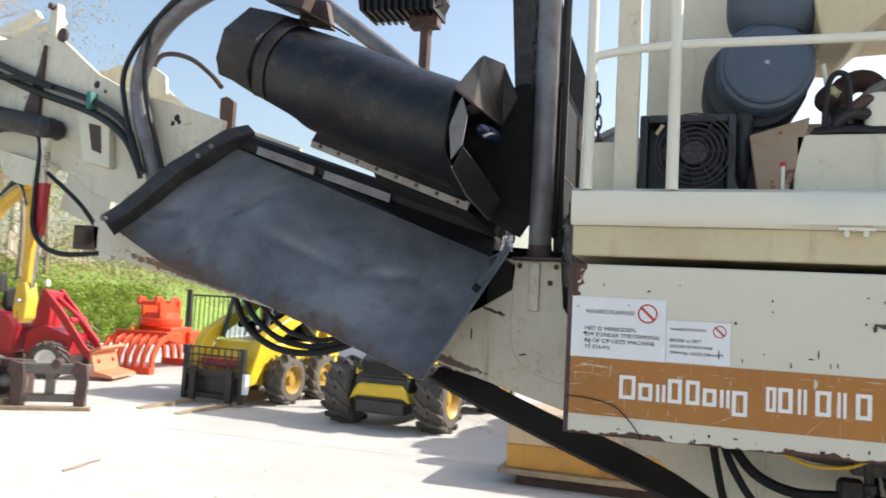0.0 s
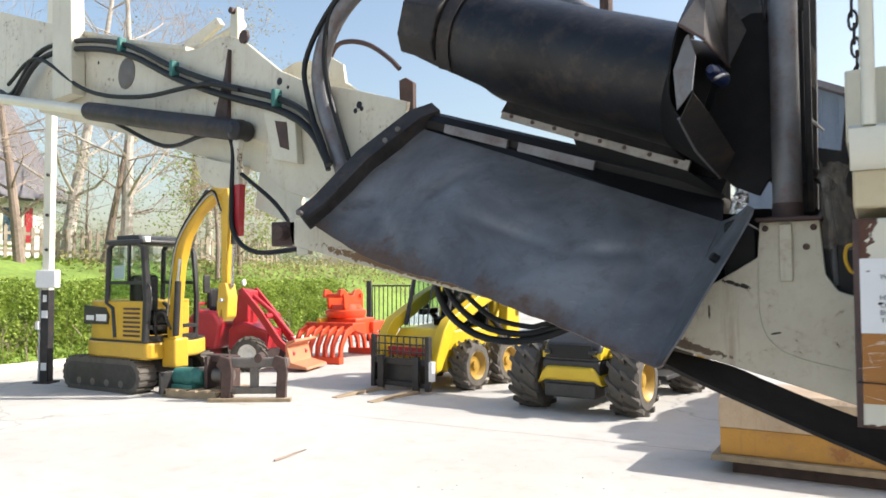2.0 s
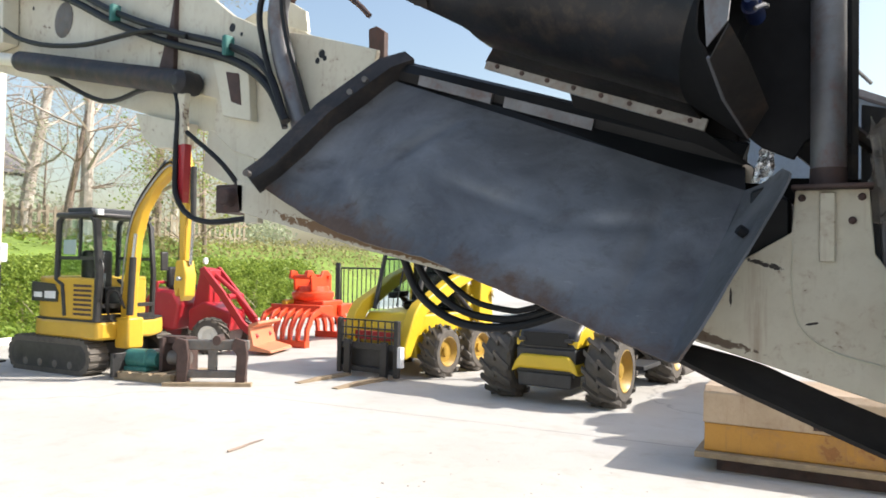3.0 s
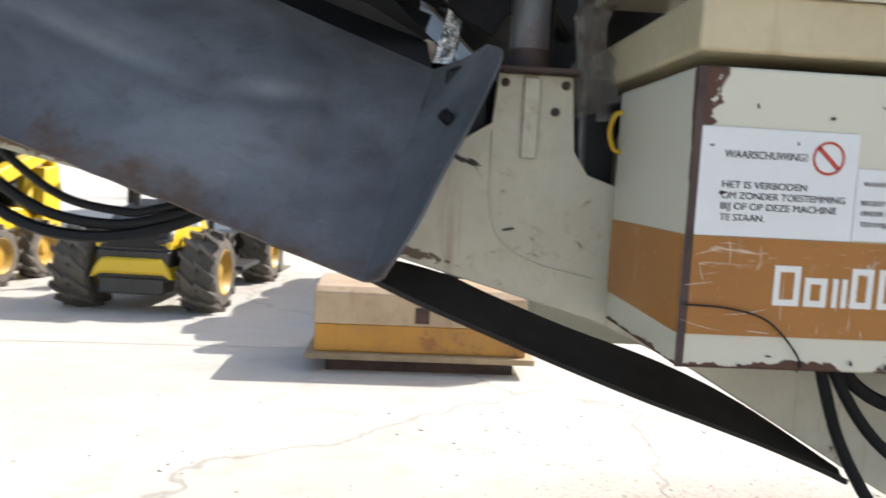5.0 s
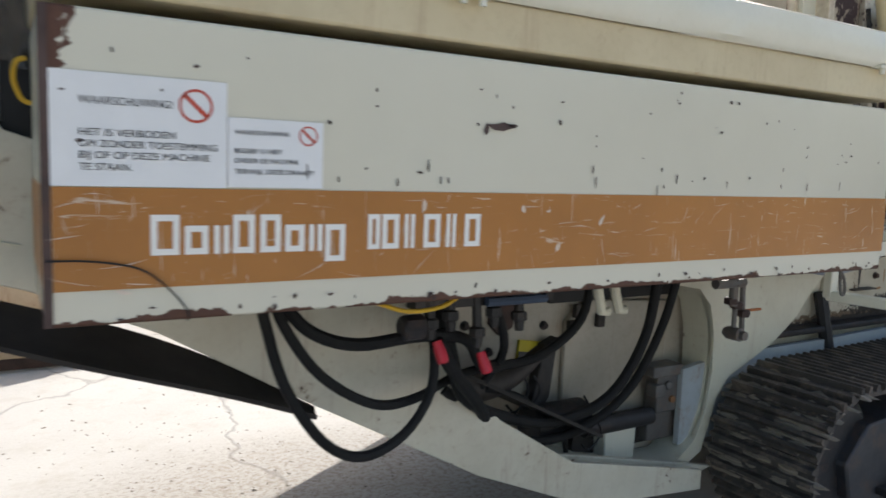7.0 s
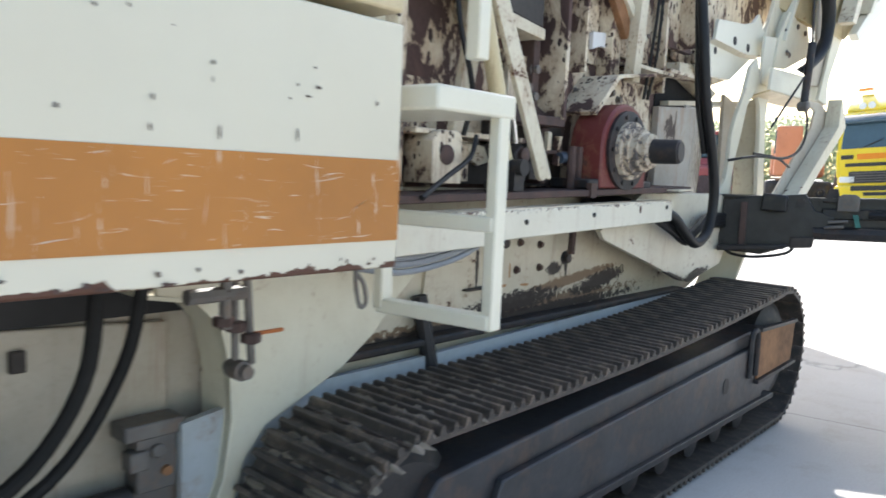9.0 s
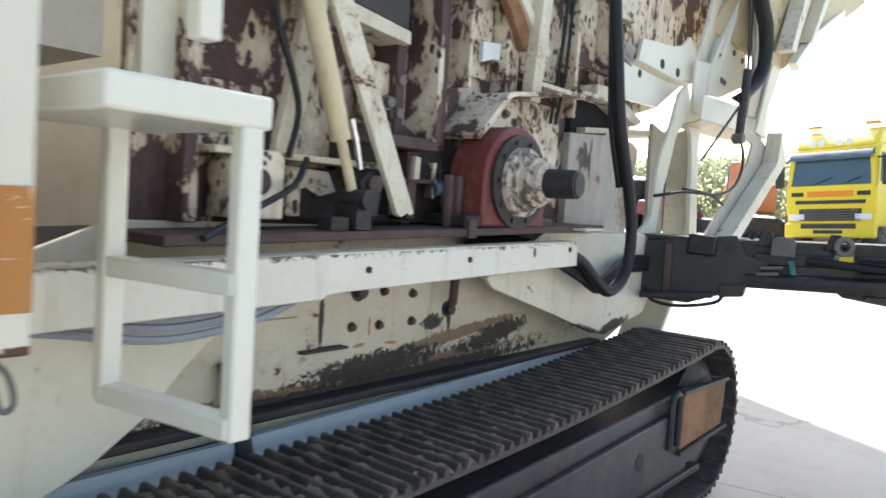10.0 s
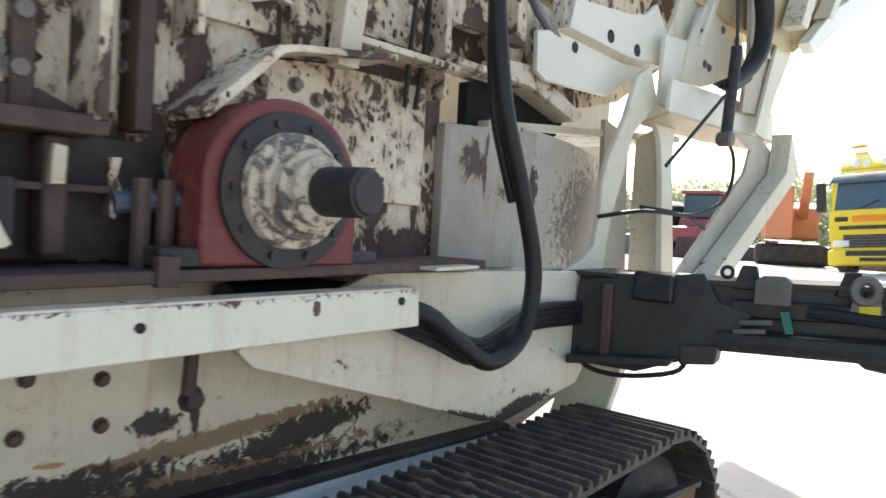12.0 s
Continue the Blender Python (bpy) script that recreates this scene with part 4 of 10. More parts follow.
    part("return_belt", MB().sheet(rows, 0.014), BELT, crusher, "wide black rubber belt under the side plate")
    part("far_side", MB().prism([(x, z) for x, z in side[:6]] + [(0.6, 1.45), (-0.4, 1.80), (-2.6, 2.3)], "y", 2.285, 2.31), CREAM_WORN, crusher)
    # dark opening behind the post, its shade drawn as a black sheet
    part("opening_shade", MB().box(-0.12, 0.02, 0.60, 0.64, 1.66, 1.96), RUBBER, crusher)
    part("dust_curtain", MB().prism([(-0.13, 1.68), (0.03, 1.68), (0.22, 2.10), (0.22, 2.40), (-0.03, 2.42), (-0.05, 2.24), (-0.13, 2.26)], "y", 0.82, 0.845), SHIELD, crusher, "dark brown dust curtain behind the pipe")
    part("web_behind", MB().prism([(-0.13, 1.60), (0.03, 1.55), (0.03, 1.725), (-0.13, 1.76)], "y", 0.66, 0.68), PEDESTAL, crusher)
    bag = []
    for i in range(15):
        row = []
        for j in range(9):
            q = Vector((i * 0.7, j * 0.9, 2.0))
            row.append(Vector((-0.115 + 0.0135 * j * (1 - 0.2 * math.sin(i * 0.5)), 0.575, 2.16 - 0.022 * i - 0.012 * math.sin(j * 1.1))) + 0.028 * noise.noise_vector(q) + 0.012 * noise.noise_vector(q * 2.3))
        bag.append(row)
    part("torn_bag", MB().sheet(bag, 0.001), DIRTY_FILM, crusher, "crumpled dirty clear plastic sheet", smooth=25)
    part("stay_rod", MB().tube([(-0.10, 0.60, 2.12), (-0.075, 0.60, 1.9), (-0.07, 0.60, 1.72)], 0.012, 8), PIPE_STEEL, crusher)
    # knuckle at the fold joint
    kn = part("fold_joint", MB().box(-2.75, -2.58, 0.55, 0.75, 1.93, 2.06).lathe((-2.66, 0.5, 2.0), (0, 1, 0), [(0, 0.04), (0.1, 0.05)], 14), BROWN_STEEL, crusher, "rusty folding joint", 0.006)
    part("joint_plate", MB().box(-2.58, -2.50, 0.56, 0.6, 1.88, 2.06), CREAM_WORN, kn, bevel=0.004)


build_conveyor()


def build_chute():
    """The bent steel skirt that hangs beside the conveyor."""
    tl, tr = Vector((-1.98, 0.86, 2.535)), Vector((-0.478, 0.74, 1.972))
    bl, br = Vector((-2.40, 0.48, 2.03)), Vector((-0.634, 0.26, 1.428))
    n, m = 72, 32
    creases = ((0.30, 0.10, 0.22, 0.62, 0.016), (0.38, 0.52, 0.70, 0.55, 0.014), (0.70, 0.55, 0.86, 0.36, 0.012), (0.10, 0.62, 0.30, 0.95, 0.012), (0.86, 0.2, 0.90, 0.95, 0.02))
    grid = []
    for i in range(m + 1):
        v = i / m
        row = []
        for j in range(n + 1):
            u = j / n
            p = tl.lerp(tr, u).lerp(bl.lerp(br, u), v)
            # belly and dents of the battered sheet
            p += Vector((0, -1, -0.2)) * (0.05 * math.sin(math.pi * u) * math.sin(math.pi * v))
            p += Vector((0, -1, 0)) * (0.016 * noise.noise(Vector((u * 5, v * 3, 0.3))) + 0.008 * noise.noise(Vector((u * 14, v * 8, 4))))
            for u0, v0, u1, v1, depth in creases:
                w = Vector((u1 - u0, (v1 - v0) * 0.4))
                k = max(0.0, min(1.0, ((u - u0) * w.x + (v - v0) * 0.4 * w.y) / w.length_squared))
                dist = Vector((u - u0 - k * w.x, (v - v0) * 0.4 - k * w.y)).length
                p += Vector((0, 1, 0)) * depth * 1.7 * math.exp(-(dist / 0.018) ** 2) * math.sin(math.pi * (0.1 + 0.8 * k))
            for a0, slope, wide, depth in ((0.36, 0.34, 0.20, 0.030), (0.74, -0.30, 0.16, 0.026), (0.93, -0.10, 0.10, 0.016)):
                p += Vector((0, -1, 0.1)) * depth * max(0.0, 1 - abs(u - a0 - slope * (v - 0.5)) / wide) * min(1.0, 4 * v)
            if v > 0.93:
                p += Vector((0, 0, 1)) * 0.006 * noise.noise(Vector((u * 22, 0, 7)))
            if v > 0.75 and u < 0.5:
                p.z -= 0.05 * math.sin(math.pi * u * 2) * (v - 0.75) * 4
            row.append(p)
        grid.append(row)
    sh = part("chute_skirt", MB().sheet(grid, 0.008), CHUTE_STEEL, crusher, "scuffed dark grey bent sheet steel chute skirt", smooth=60)
    # folded end flange with its ear and hole
    # its outer edge is rounded at the ear
    fold = [Vector(p) for p in ((-0.478, 0.74, 1.972), (-0.51, 0.64, 1.86), (-0.545, 0.545, 1.752), (-0.58, 0.443, 1.627), (-0.605, 0.35, 1.53), (-0.634, 0.26, 1.428))]
    edge = [Vector(p) for p in ((-0.345, 0.53, 2.02), (-0.322, 0.43, 1.975), (-0.400, 0.32, 1.80), (-0.465, 0.27, 1.675), (-0.520, 0.21, 1.56), (-0.585, 0.19, 1.452))]
    fold, _ = spline(fold, 1.0, 4)
    edge, _ = spline(edge, 1.0, 4)
    flange = [[a.lerp(e, k / 4) + Vector((0.5, 0.3, -0.4)) * 0.014 * math.sin(math.pi * k / 4) for k in range(5)] for a, e in zip(fold, edge)]
    fl = part("end_flange", MB().sheet(flange, 0.008), CHUTE_STEEL, sh, smooth=50)
    part("slot", MB().lathe((-0.455, 0.425, 1.822), (-0.70, -0.42, 0.57), [(-0.012, 0.017), (0.014, 0.017)], 12), RUBBER, fl)
    # rubber-clad frame along the upper left edge
    fr = part("edge_frame", MB().tube([(-2.43, 0.44, 2.05), (-2.36, 0.50, 2.12), (-2.2, 0.66, 2.36), (-2.0, 0.84, 2.58), (-1.93, 0.92, 2.63)], [0.06, 0.065, 0.07, 0.07, 0.06], 4, smooth=1), FRAME_DARK, crusher, "dark steel frame bar of the chute")
    for p in ((-2.41, 0.40, 2.08), (-2.1, 0.70, 2.46), (-2.05, 0.74, 2.52)):
        part("bolt", MB().lathe(p, (0.3, -1, 0), [(0, 0.014), (0.03, 0.014)], 8), GREY_STEEL, fr)
    # clamp strips along the upper edge
    top = MB()
    a, c = Vector((-1.95, 0.88, 2.56)), Vector((-0.5, 0.92, 2.09))
    d = (c - a).normalized()
    top.tube([a + Vector((0, 0.02, 0.02)), c + Vector((0, 0.02, 0.03))], 0.055, 8)
    part("seal_rubber", top, RUBBER, sh, "black rubber seal strip")
    part("seal_flap", MB().sheet([[tl + Vector((0, 0.015, -0.01)), tr + Vector((0, 0.015, -0.01))], [a + Vector((0, 0.02, 0.03)), c + Vector((0, 0.02, 0.03))]], 0.004), RUBBER, sh)
    for s, e in ((0.08, 0.32), (0.36, 0.62)):
        p, q = a.lerp(c, s), a.lerp(c, e)
        mbx = MB()
        up = Vector((0.25, -0.1, 0.95)).normalized() * 0.022
        y = Vector((0, -0.05, 0.0))
        mbx.add([p - up + y, q - up + y, q + up + y, p + up + y, p - up + y * 0.6, q - up + y * 0.6, q + up + y * 0.6, p + up + y * 0.6], [(0, 1, 2, 3), (4, 7, 6, 5), (0, 4, 5, 1), (2, 6, 7, 3), (1, 5, 6, 2), (0, 3, 7, 4)])
        part("clamp_strip", mbx, PIPE_STEEL, sh)


build_chute()


def build_magnet():
    """Black overband magnet drum above the conveyor with its rail, hood and suspension."""
    ax = Vector((0.91, 0, -0.345)).normalized()
    side_v = Vector((0, -1, 0))
    up = ax.cross(side_v).normalized() * -1
    up = up if up.z > 0 else -up
    c0 = Vector((-1.66, 0.72, 2.932))
    length, r = 1.15, 0.262

    def rim(s, ang, rr=r):
        # flattened oval section that bulges towards the walkway, more so at the drive end
        bulge = 1.12 + 0.26 * max(0.0, min(1.0, s / length))
        return c0 + ax * s + side_v * (math.cos(radians(ang)) * rr * bulge) - up * (math.sin(radians(ang)) * rr * 0.93)
    # sheet over the top, round the front and back under to the bolted rail; its lower left is cut in a curve
    n, m = 40, 30
    p, q = Vector((-1.52, 0.84, 2.54)), Vector((-0.625, 0.81, 2.206))
    grid = []
    for i in range(m + 1):
        row = []
        for k in range(n + 1):
            ang = -80 + 178 * k / n
            start = -0.14 if ang < 40 else (-0.14 + 0.42 * (ang - 40) / 24 if ang < 64 else 0.28 + 0.04 * min(1.0, (ang - 64) / 20))
            s = start + (length - start) * i / m
            pt = rim(s, ang)
            pt += 0.006 * noise.noise_vector(pt * 4.0)
            row.append(pt)
        row.append(p.lerp(q, i / m) + Vector((0, 0.01, 0.03)))
        grid.append(row)
    mag = part("magnet_drum", MB().sheet(grid, 0.012), DRUM_STEEL, crusher, "black overband magnet drum", smooth=50)
    # angular end shield at the left with a torn upper lip
    ring = ((-128, 1.0), (-90, 1.0), (-52, 1.0), (-10, 1.0), (22, 0.98), (42, 0.93), (70, 0.35))
    outer = [rim(-0.17, a, 0.29 * k) for a, k in ring]
    inner = [rim(0.04, a, 0.30 * k) for a, k in ring]
    es = MB().add(outer + inner, [tuple(range(7)), tuple(range(13, 6, -1))] + [(i, 7 + i, 7 + (i + 1) % 7, (i + 1) % 7) for i in range(7)])
    part("end_shield", es, SHIELD, mag, "brown angular end shield", 0.008, smooth=0)
    part("shield_lip", MB().sheet([[rim(-0.10, -100, 0.33), rim(0.10, -96, 0.34), rim(0.30, -92, 0.30)], [rim(-0.12, -62, 0.335), rim(0.10, -58, 0.36), rim(0.26, -70, 0.31)]], 0.01), SHIELD, mag, smooth=20)
    part("shield_bracket", MB().box(-0.13, 0.13, -0.05, 0.05, -0.05, 0.05, Matrix.Translation(rim(-0.06, -78, 0.38)) @ Matrix.Rotation(radians(20), 4, "Y")), BROWN_STEEL, mag, bevel=0.01)
    part("band", MB().sheet([[rim(d, a, r + 0.006) for a in range(-80, 51, 10)] for d in (0.12, 0.05)], 0.004), SHIELD, mag)
    # bolted rail below
    h = Vector((0.015, 0, 0.042))
    y = Vector((0, 0.02, 0))
    part("bolted_rail", MB().add([p, q, q + h, p + h, p + y, q + y, q + h + y, p + h + y], [(0, 1, 2, 3), (4, 7, 6, 5), (0, 4, 5, 1), (3, 2, 6, 7), (1, 5, 6, 2), (0, 3, 7, 4)]), RAIL_PALE, mag, "pale bolted steel strip", 0.003)
    for k in range(8):
        part("rail_bolt", MB().lathe(p.lerp(q, (k + 0.5) / 8) + h * 0.5, (0, -1, 0), [(0, 0.010), (0.008, 0.010)], 6), BROWN_STEEL, mag)
    part("rail_web", MB().add([p.lerp(q, 0.42) + y, q + y, q + Vector((0.25, 0.12, -0.20)), p.lerp(q, 0.45) + Vector((0.0, 0.12, -0.16))], [(0, 1, 2, 3)]), RUBBER, mag)
    def P3(s, y, u):
        return c0 + ax * s + Vector((0, y - c0.y, 0)) + up * u
    # plate added where the drum hides it, to block light from behind
    vs = [P3(s, y, u) for y in (1.02, 1.07) for s, u in ((0.36, -0.24), (length + 0.3, -0.24), (length + 0.3, 0.2), (-0.05, 0.15))]
    part("back_plate", MB().add(vs, [(0, 1, 2, 3), (4, 7, 6, 5), (0, 4, 5, 1), (1, 5, 6, 2), (2, 6, 7, 3), (3, 7, 4, 0)]), FRAME_DARK, mag, "unseen dark plate added behind the magnet to block light")
    # dark core and gear under the drum, the frame black for deep shade
    part("core", MB().tube([c0 + ax * 0.36, c0 + ax * (length + 0.12)], 0.2, 18), RUBBER, mag)
    part("under_frame", MB().box(-1.0, -0.52, 0.92, 1.25, 2.04, 2.3), DRUM_BLACK, mag, bevel=0.01)
    # drive end: a collar, black for the drum rim's shade, flares out to a bent hood, a pale liner and a lower guard
    # plate
    flare = [(-0.505, 0.20, 2.66), (-0.515, 0.12, 2.58), (-0.545, 0.15, 2.47), (-0.555, 0.18, 2.37), (-0.526, 0.20, 2.305), (-0.50, 0.36, 2.21), (-0.475, 0.58, 2.155), (-0.47, 0.79, 2.15)]
    flare, _ = spline([Vector(f) for f in flare], 1.0, 3)
    count = len(flare) - 1
    part("end_collar", MB().sheet([[rim(length - 0.01, -42 + 138 * i / count, r - 0.004) for i in range(count + 1)], flare], 0.006), DRUM_BLACK, mag, "flared collar at the drum end, black for its shade", smooth=50)
    part("end_disc", MB().lathe(c0 + ax * (length - 0.10), ax, [(0, r - 0.03), (0.02, r - 0.03)], 30), DRUM_BLACK, mag)
    hood_l, hood_m, hood_p, hood_r, hood_e = (-0.500, 0.10, 2.600), (-0.417, 0.09, 2.533), (-0.454, 0.35, 2.816), (-0.417, 0.58, 2.853), (-0.418, 0.592, 2.567)
    hood_low = (-0.352, 0.60, 2.70)
    part("end_hood", MB().add([hood_l, hood_m, hood_p, hood_r, hood_low, hood_e, (-0.57, 0.70, 2.93), (-0.62, 0.66, 2.80)], [(0, 1, 2), (1, 5, 4, 3, 2), (0, 2, 6, 7), (2, 3, 6)]), SHIELD, mag, "bent dark hood over the drum end", smooth=0)
    part("hood_lip", MB().tube([hood_l, hood_m, hood_e], 0.006, 6), BROWN_STEEL, mag)
    part("drum_liner", MB().sheet([[(-0.470, 0.125, 2.57), (-0.452, 0.14, 2.495), (-0.462, 0.125, 2.376)], [(-0.485, 0.14, 2.56), (-0.530, 0.155, 2.46), (-0.525, 0.19, 2.33)]], 0.004), PIPE_STEEL, mag, "pale inner lining of the drum end", smooth=20)
    part("lower_guard", MB().sheet([[(-0.462, 0.125, 2.372), (-0.43, 0.27, 2.315), (-0.39, 0.50, 2.215)], [(-0.522, 0.20, 2.30), (-0.50, 0.36, 2.215), (-0.455, 0.60, 2.14)]], 0.008), SHIELD, mag, smooth=20)
    part("guard_edge", MB().tube([(-0.524, 0.195, 2.302), (-0.502, 0.355, 2.213), (-0.457, 0.595, 2.138)], 0.006, 6), PIPE_STEEL, mag)
    part("drive_motor", MB().lathe(Vector((-0.425, 0.24, 2.47)), (0, 1, 0.1), [(0, 0.012), (0.02, 0.020), (0.08, 0.022), (0.08, 0.028), (0.25, 0.028)], 14), plain("motor_blue", (0.012, 0.026, 0.10), 0.4), mag)
    part("motor_clip", MB().tube([(-0.405, 0.22, 2.43), (-0.385, 0.24, 2.445), (-0.38, 0.30, 2.46)], 0.007, 8), PIPE_STEEL, mag)
    # cheek coloured near black to hold the deep shade here
    part("cheek_plate", MB().prism([(-0.60, 2.30), (-0.469, 2.154), (-0.418, 2.108), (-0.324, 2.064), (-0.291, 2.12), (-0.27, 2.13), (-0.16, 2.10), (-0.16, 2.76), (-0.34, 2.78), (-0.60, 2.66)], "y", 0.64, 0.67), DRUM_BLACK, mag, "cheek plate behind the drum end, black for deep shade", 0.004)
    # added out of sight to keep stray sun off the chute skirt
    part("sun_block_plate", MB().prism([(0.67, 2.12), (1.40, 2.30), (1.40, 2.80), (0.67, 2.80)], "x", -0.20, -0.18), DRUM_BLACK, mag, "unseen black plate added behind the pipe to block the sun")
    # crumpled foil strip that hangs in the gap beside the belt, and a scrap of board at its foot
    strip = []
    for i in range(19):
        k = i / 18
        left, right = Vector((-0.475 + 0.085 * k, 0.90, 2.02 + 0.34 * k)), Vector((-0.405 + 0.03 * k, 0.90, 2.018 + 0.34 * k))
        strip.append([left.lerp(right, j / 5) + Vector((0.006, 0.016, 0.004)) * noise.noise(Vector((i * 0.9, j * 1.3, 5.0))) for j in range(6)])
    part("foil_strip", MB().sheet(strip, 0.001), FOIL, mag, "strip of crumpled bright foil", smooth=0)
    part("torn_board", MB().prism([(-0.51, 2.025), (-0.475, 2.02), (-0.465, 2.07), (-0.485, 2.095), (-0.51, 2.08)], "y", 0.893, 0.897), SCRATCH, mag, smooth=0)
    # chains and lifting bar
    def chain(a, bz, links):
        m2 = MB()
        for k in range(links):
            c = Vector(a).lerp(Vector(bz), (k + 0.5) / links)
            d = Vector((1, 0, 0)) if k % 2 else Vector((0, 1, 0))
            hh = (Vector(bz) - Vector(a)).length / links * 0.75
            m2.tube([c + d * 0.014 * math.cos(w) + Vector((0, 0, hh)) * math.sin(w) for w in [2 * math.pi * i / 10 for i in range(11)]], 0.005, 5, cap=False)
        return m2
    part("chain", chain((-1.50, 0.80, 3.28), (-1.50, 0.80, 3.65), 7), DARK_STEEL, crusher, "rusty hanging chain")
    part("chain", chain((-0.29, 0.62, 2.75), (-0.29, 0.62, 3.4), 12), DARK_STEEL, crusher, "rusty hanging chain")
    part("chain", chain((0.03, 0.60, 2.30), (0.0, 0.60, 2.75), 9), DARK_STEEL, crusher, "rusty hanging chain")
    part("lifting_lug", MB().prism([(-1.6, 3.2), (-1.4, 3.15), (-1.44, 3.3), (-1.56, 3.32)], "y", 0.76, 0.82), BROWN_STEEL, mag, bevel=0.004)
    part("boom_tube", MB().tube([(-2.2, 1.35, 3.95), (-1.7, 1.3, 3.5), (-1.1, 1.25, 3.05)], 0.05, 12), PIPE_STEEL, crusher, "bare steel boom tube")
    # suspension pipe, arched, with hoses
    pts = [(-2.55, 0.93, 2.36), (-2.62, 0.93, 2.55), (-2.70, 0.93, 2.78), (-2.72, 0.92, 3.0), (-2.60, 0.9, 3.24), (-2.35, 0.88, 3.42), (-2.0, 0.86, 3.52), (-1.6, 0.84, 3.56)]
    arch = part("arched_pipe", MB().tube(pts, 0.052, 14, smooth=4), PIPE_STEEL, crusher, "arched steel pipe with hoses tied on")
    for k, dx in enumerate((-0.075, 0.07)):
        part("hose", MB().tube([(x + dx * (1 if z < 3.2 else 0.4), y - 0.05, z + 0.05 * (k + 0.3)) for x, y, z in pts], 0.016, 8, smooth=4), RUBBER, arch)
    mast = part("lamp_mast", MB().tube([(-1.50, 2.5, 2.2), (-1.50, 2.5, 3.9)], 0.045, 10), BROWN_STEEL, crusher, "rusty mast with a black work lamp")
    lamp = part("work_lamp", MB().prism([(-2.00, 3.935), (-1.40, 3.915), (-1.35, 4.02), (-1.40, 4.22), (-1.98, 4.24), (-2.03, 4.1)], "y", 2.35, 2.6), LAMP_BLACK, mast, "black ribbed work lamp", 0.01)
    for k in range(11):
        x = -1.97 + 0.056 * k
        part("cooling_rib", MB().prism([(x, 3.915 - 0.002 * k), (x + 0.022, 3.915 - 0.002 * k), (x + 0.012, 4.23), (x - 0.01, 4.23)], "y", 2.31, 2.62), LAMP_BLACK, lamp)
    part("lamp_cage", MB().tube([(-1.38, 2.33, 3.90), (-1.32, 2.33, 3.92), (-1.31, 2.33, 4.2)], 0.008, 6), DARK_STEEL, lamp)
    part("lamp_bracket", MB().box(-1.62, -1.40, 2.45, 2.55, 3.82, 3.92), BROWN_STEEL, mast)
    # upright pipe
    part("upright_pipe", MB().tube([(-0.225, 0.63, 1.968), (-0.225, 0.63, 2.03), (-0.23, 0.63, 3.7)], 0.052, 18), PIPE_STEEL, crusher, "upright bare steel pipe with rusty base")
    part("pipe_collar", MB().lathe((-0.225, 0.63, 1.968), (0, 0, 1), [(0, 0.075), (0.01, 0.075), (0.012, 0.055), (0.06, 0.053)], 18), BROWN_STEEL, crusher)
    # lattice frame behind the pipe
    fr = MB()
    for a, c in (((-0.16, 0.72, 2.0), (-0.16, 0.72, 3.6)), ((-0.02, 1.0, 2.0), (-0.02, 1.0, 2.22)), ((-0.16, 0.72, 2.16), (0.0, 0.95, 2.05))):
        fr.tube([a, c], 0.022, 6)
    fr.prism([(-0.50, 2.33), (-0.165, 2.02), (-0.16, 2.5), (-0.152, 3.05), (-0.28, 3.40), (-0.36, 3.75), (-0.6, 3.75)], "y", 1.40, 1.46)
    back = part("back_frame", fr, FRAME_DARK, crusher, "dark steel lattice frame")
    part("bent_sheet", MB().prism([(-0.36, 2.93), (-0.269, 3.025), (-0.159, 2.80), (-0.164, 2.62)], "y", 1.37, 1.38), GREY_STEEL, back)
    part("stay_strip", MB().tube([(-0.30, 0.75, 2.54), (-0.104, 0.75, 2.311)], 0.006, 6), RAIL_PALE, back)


build_magnet()


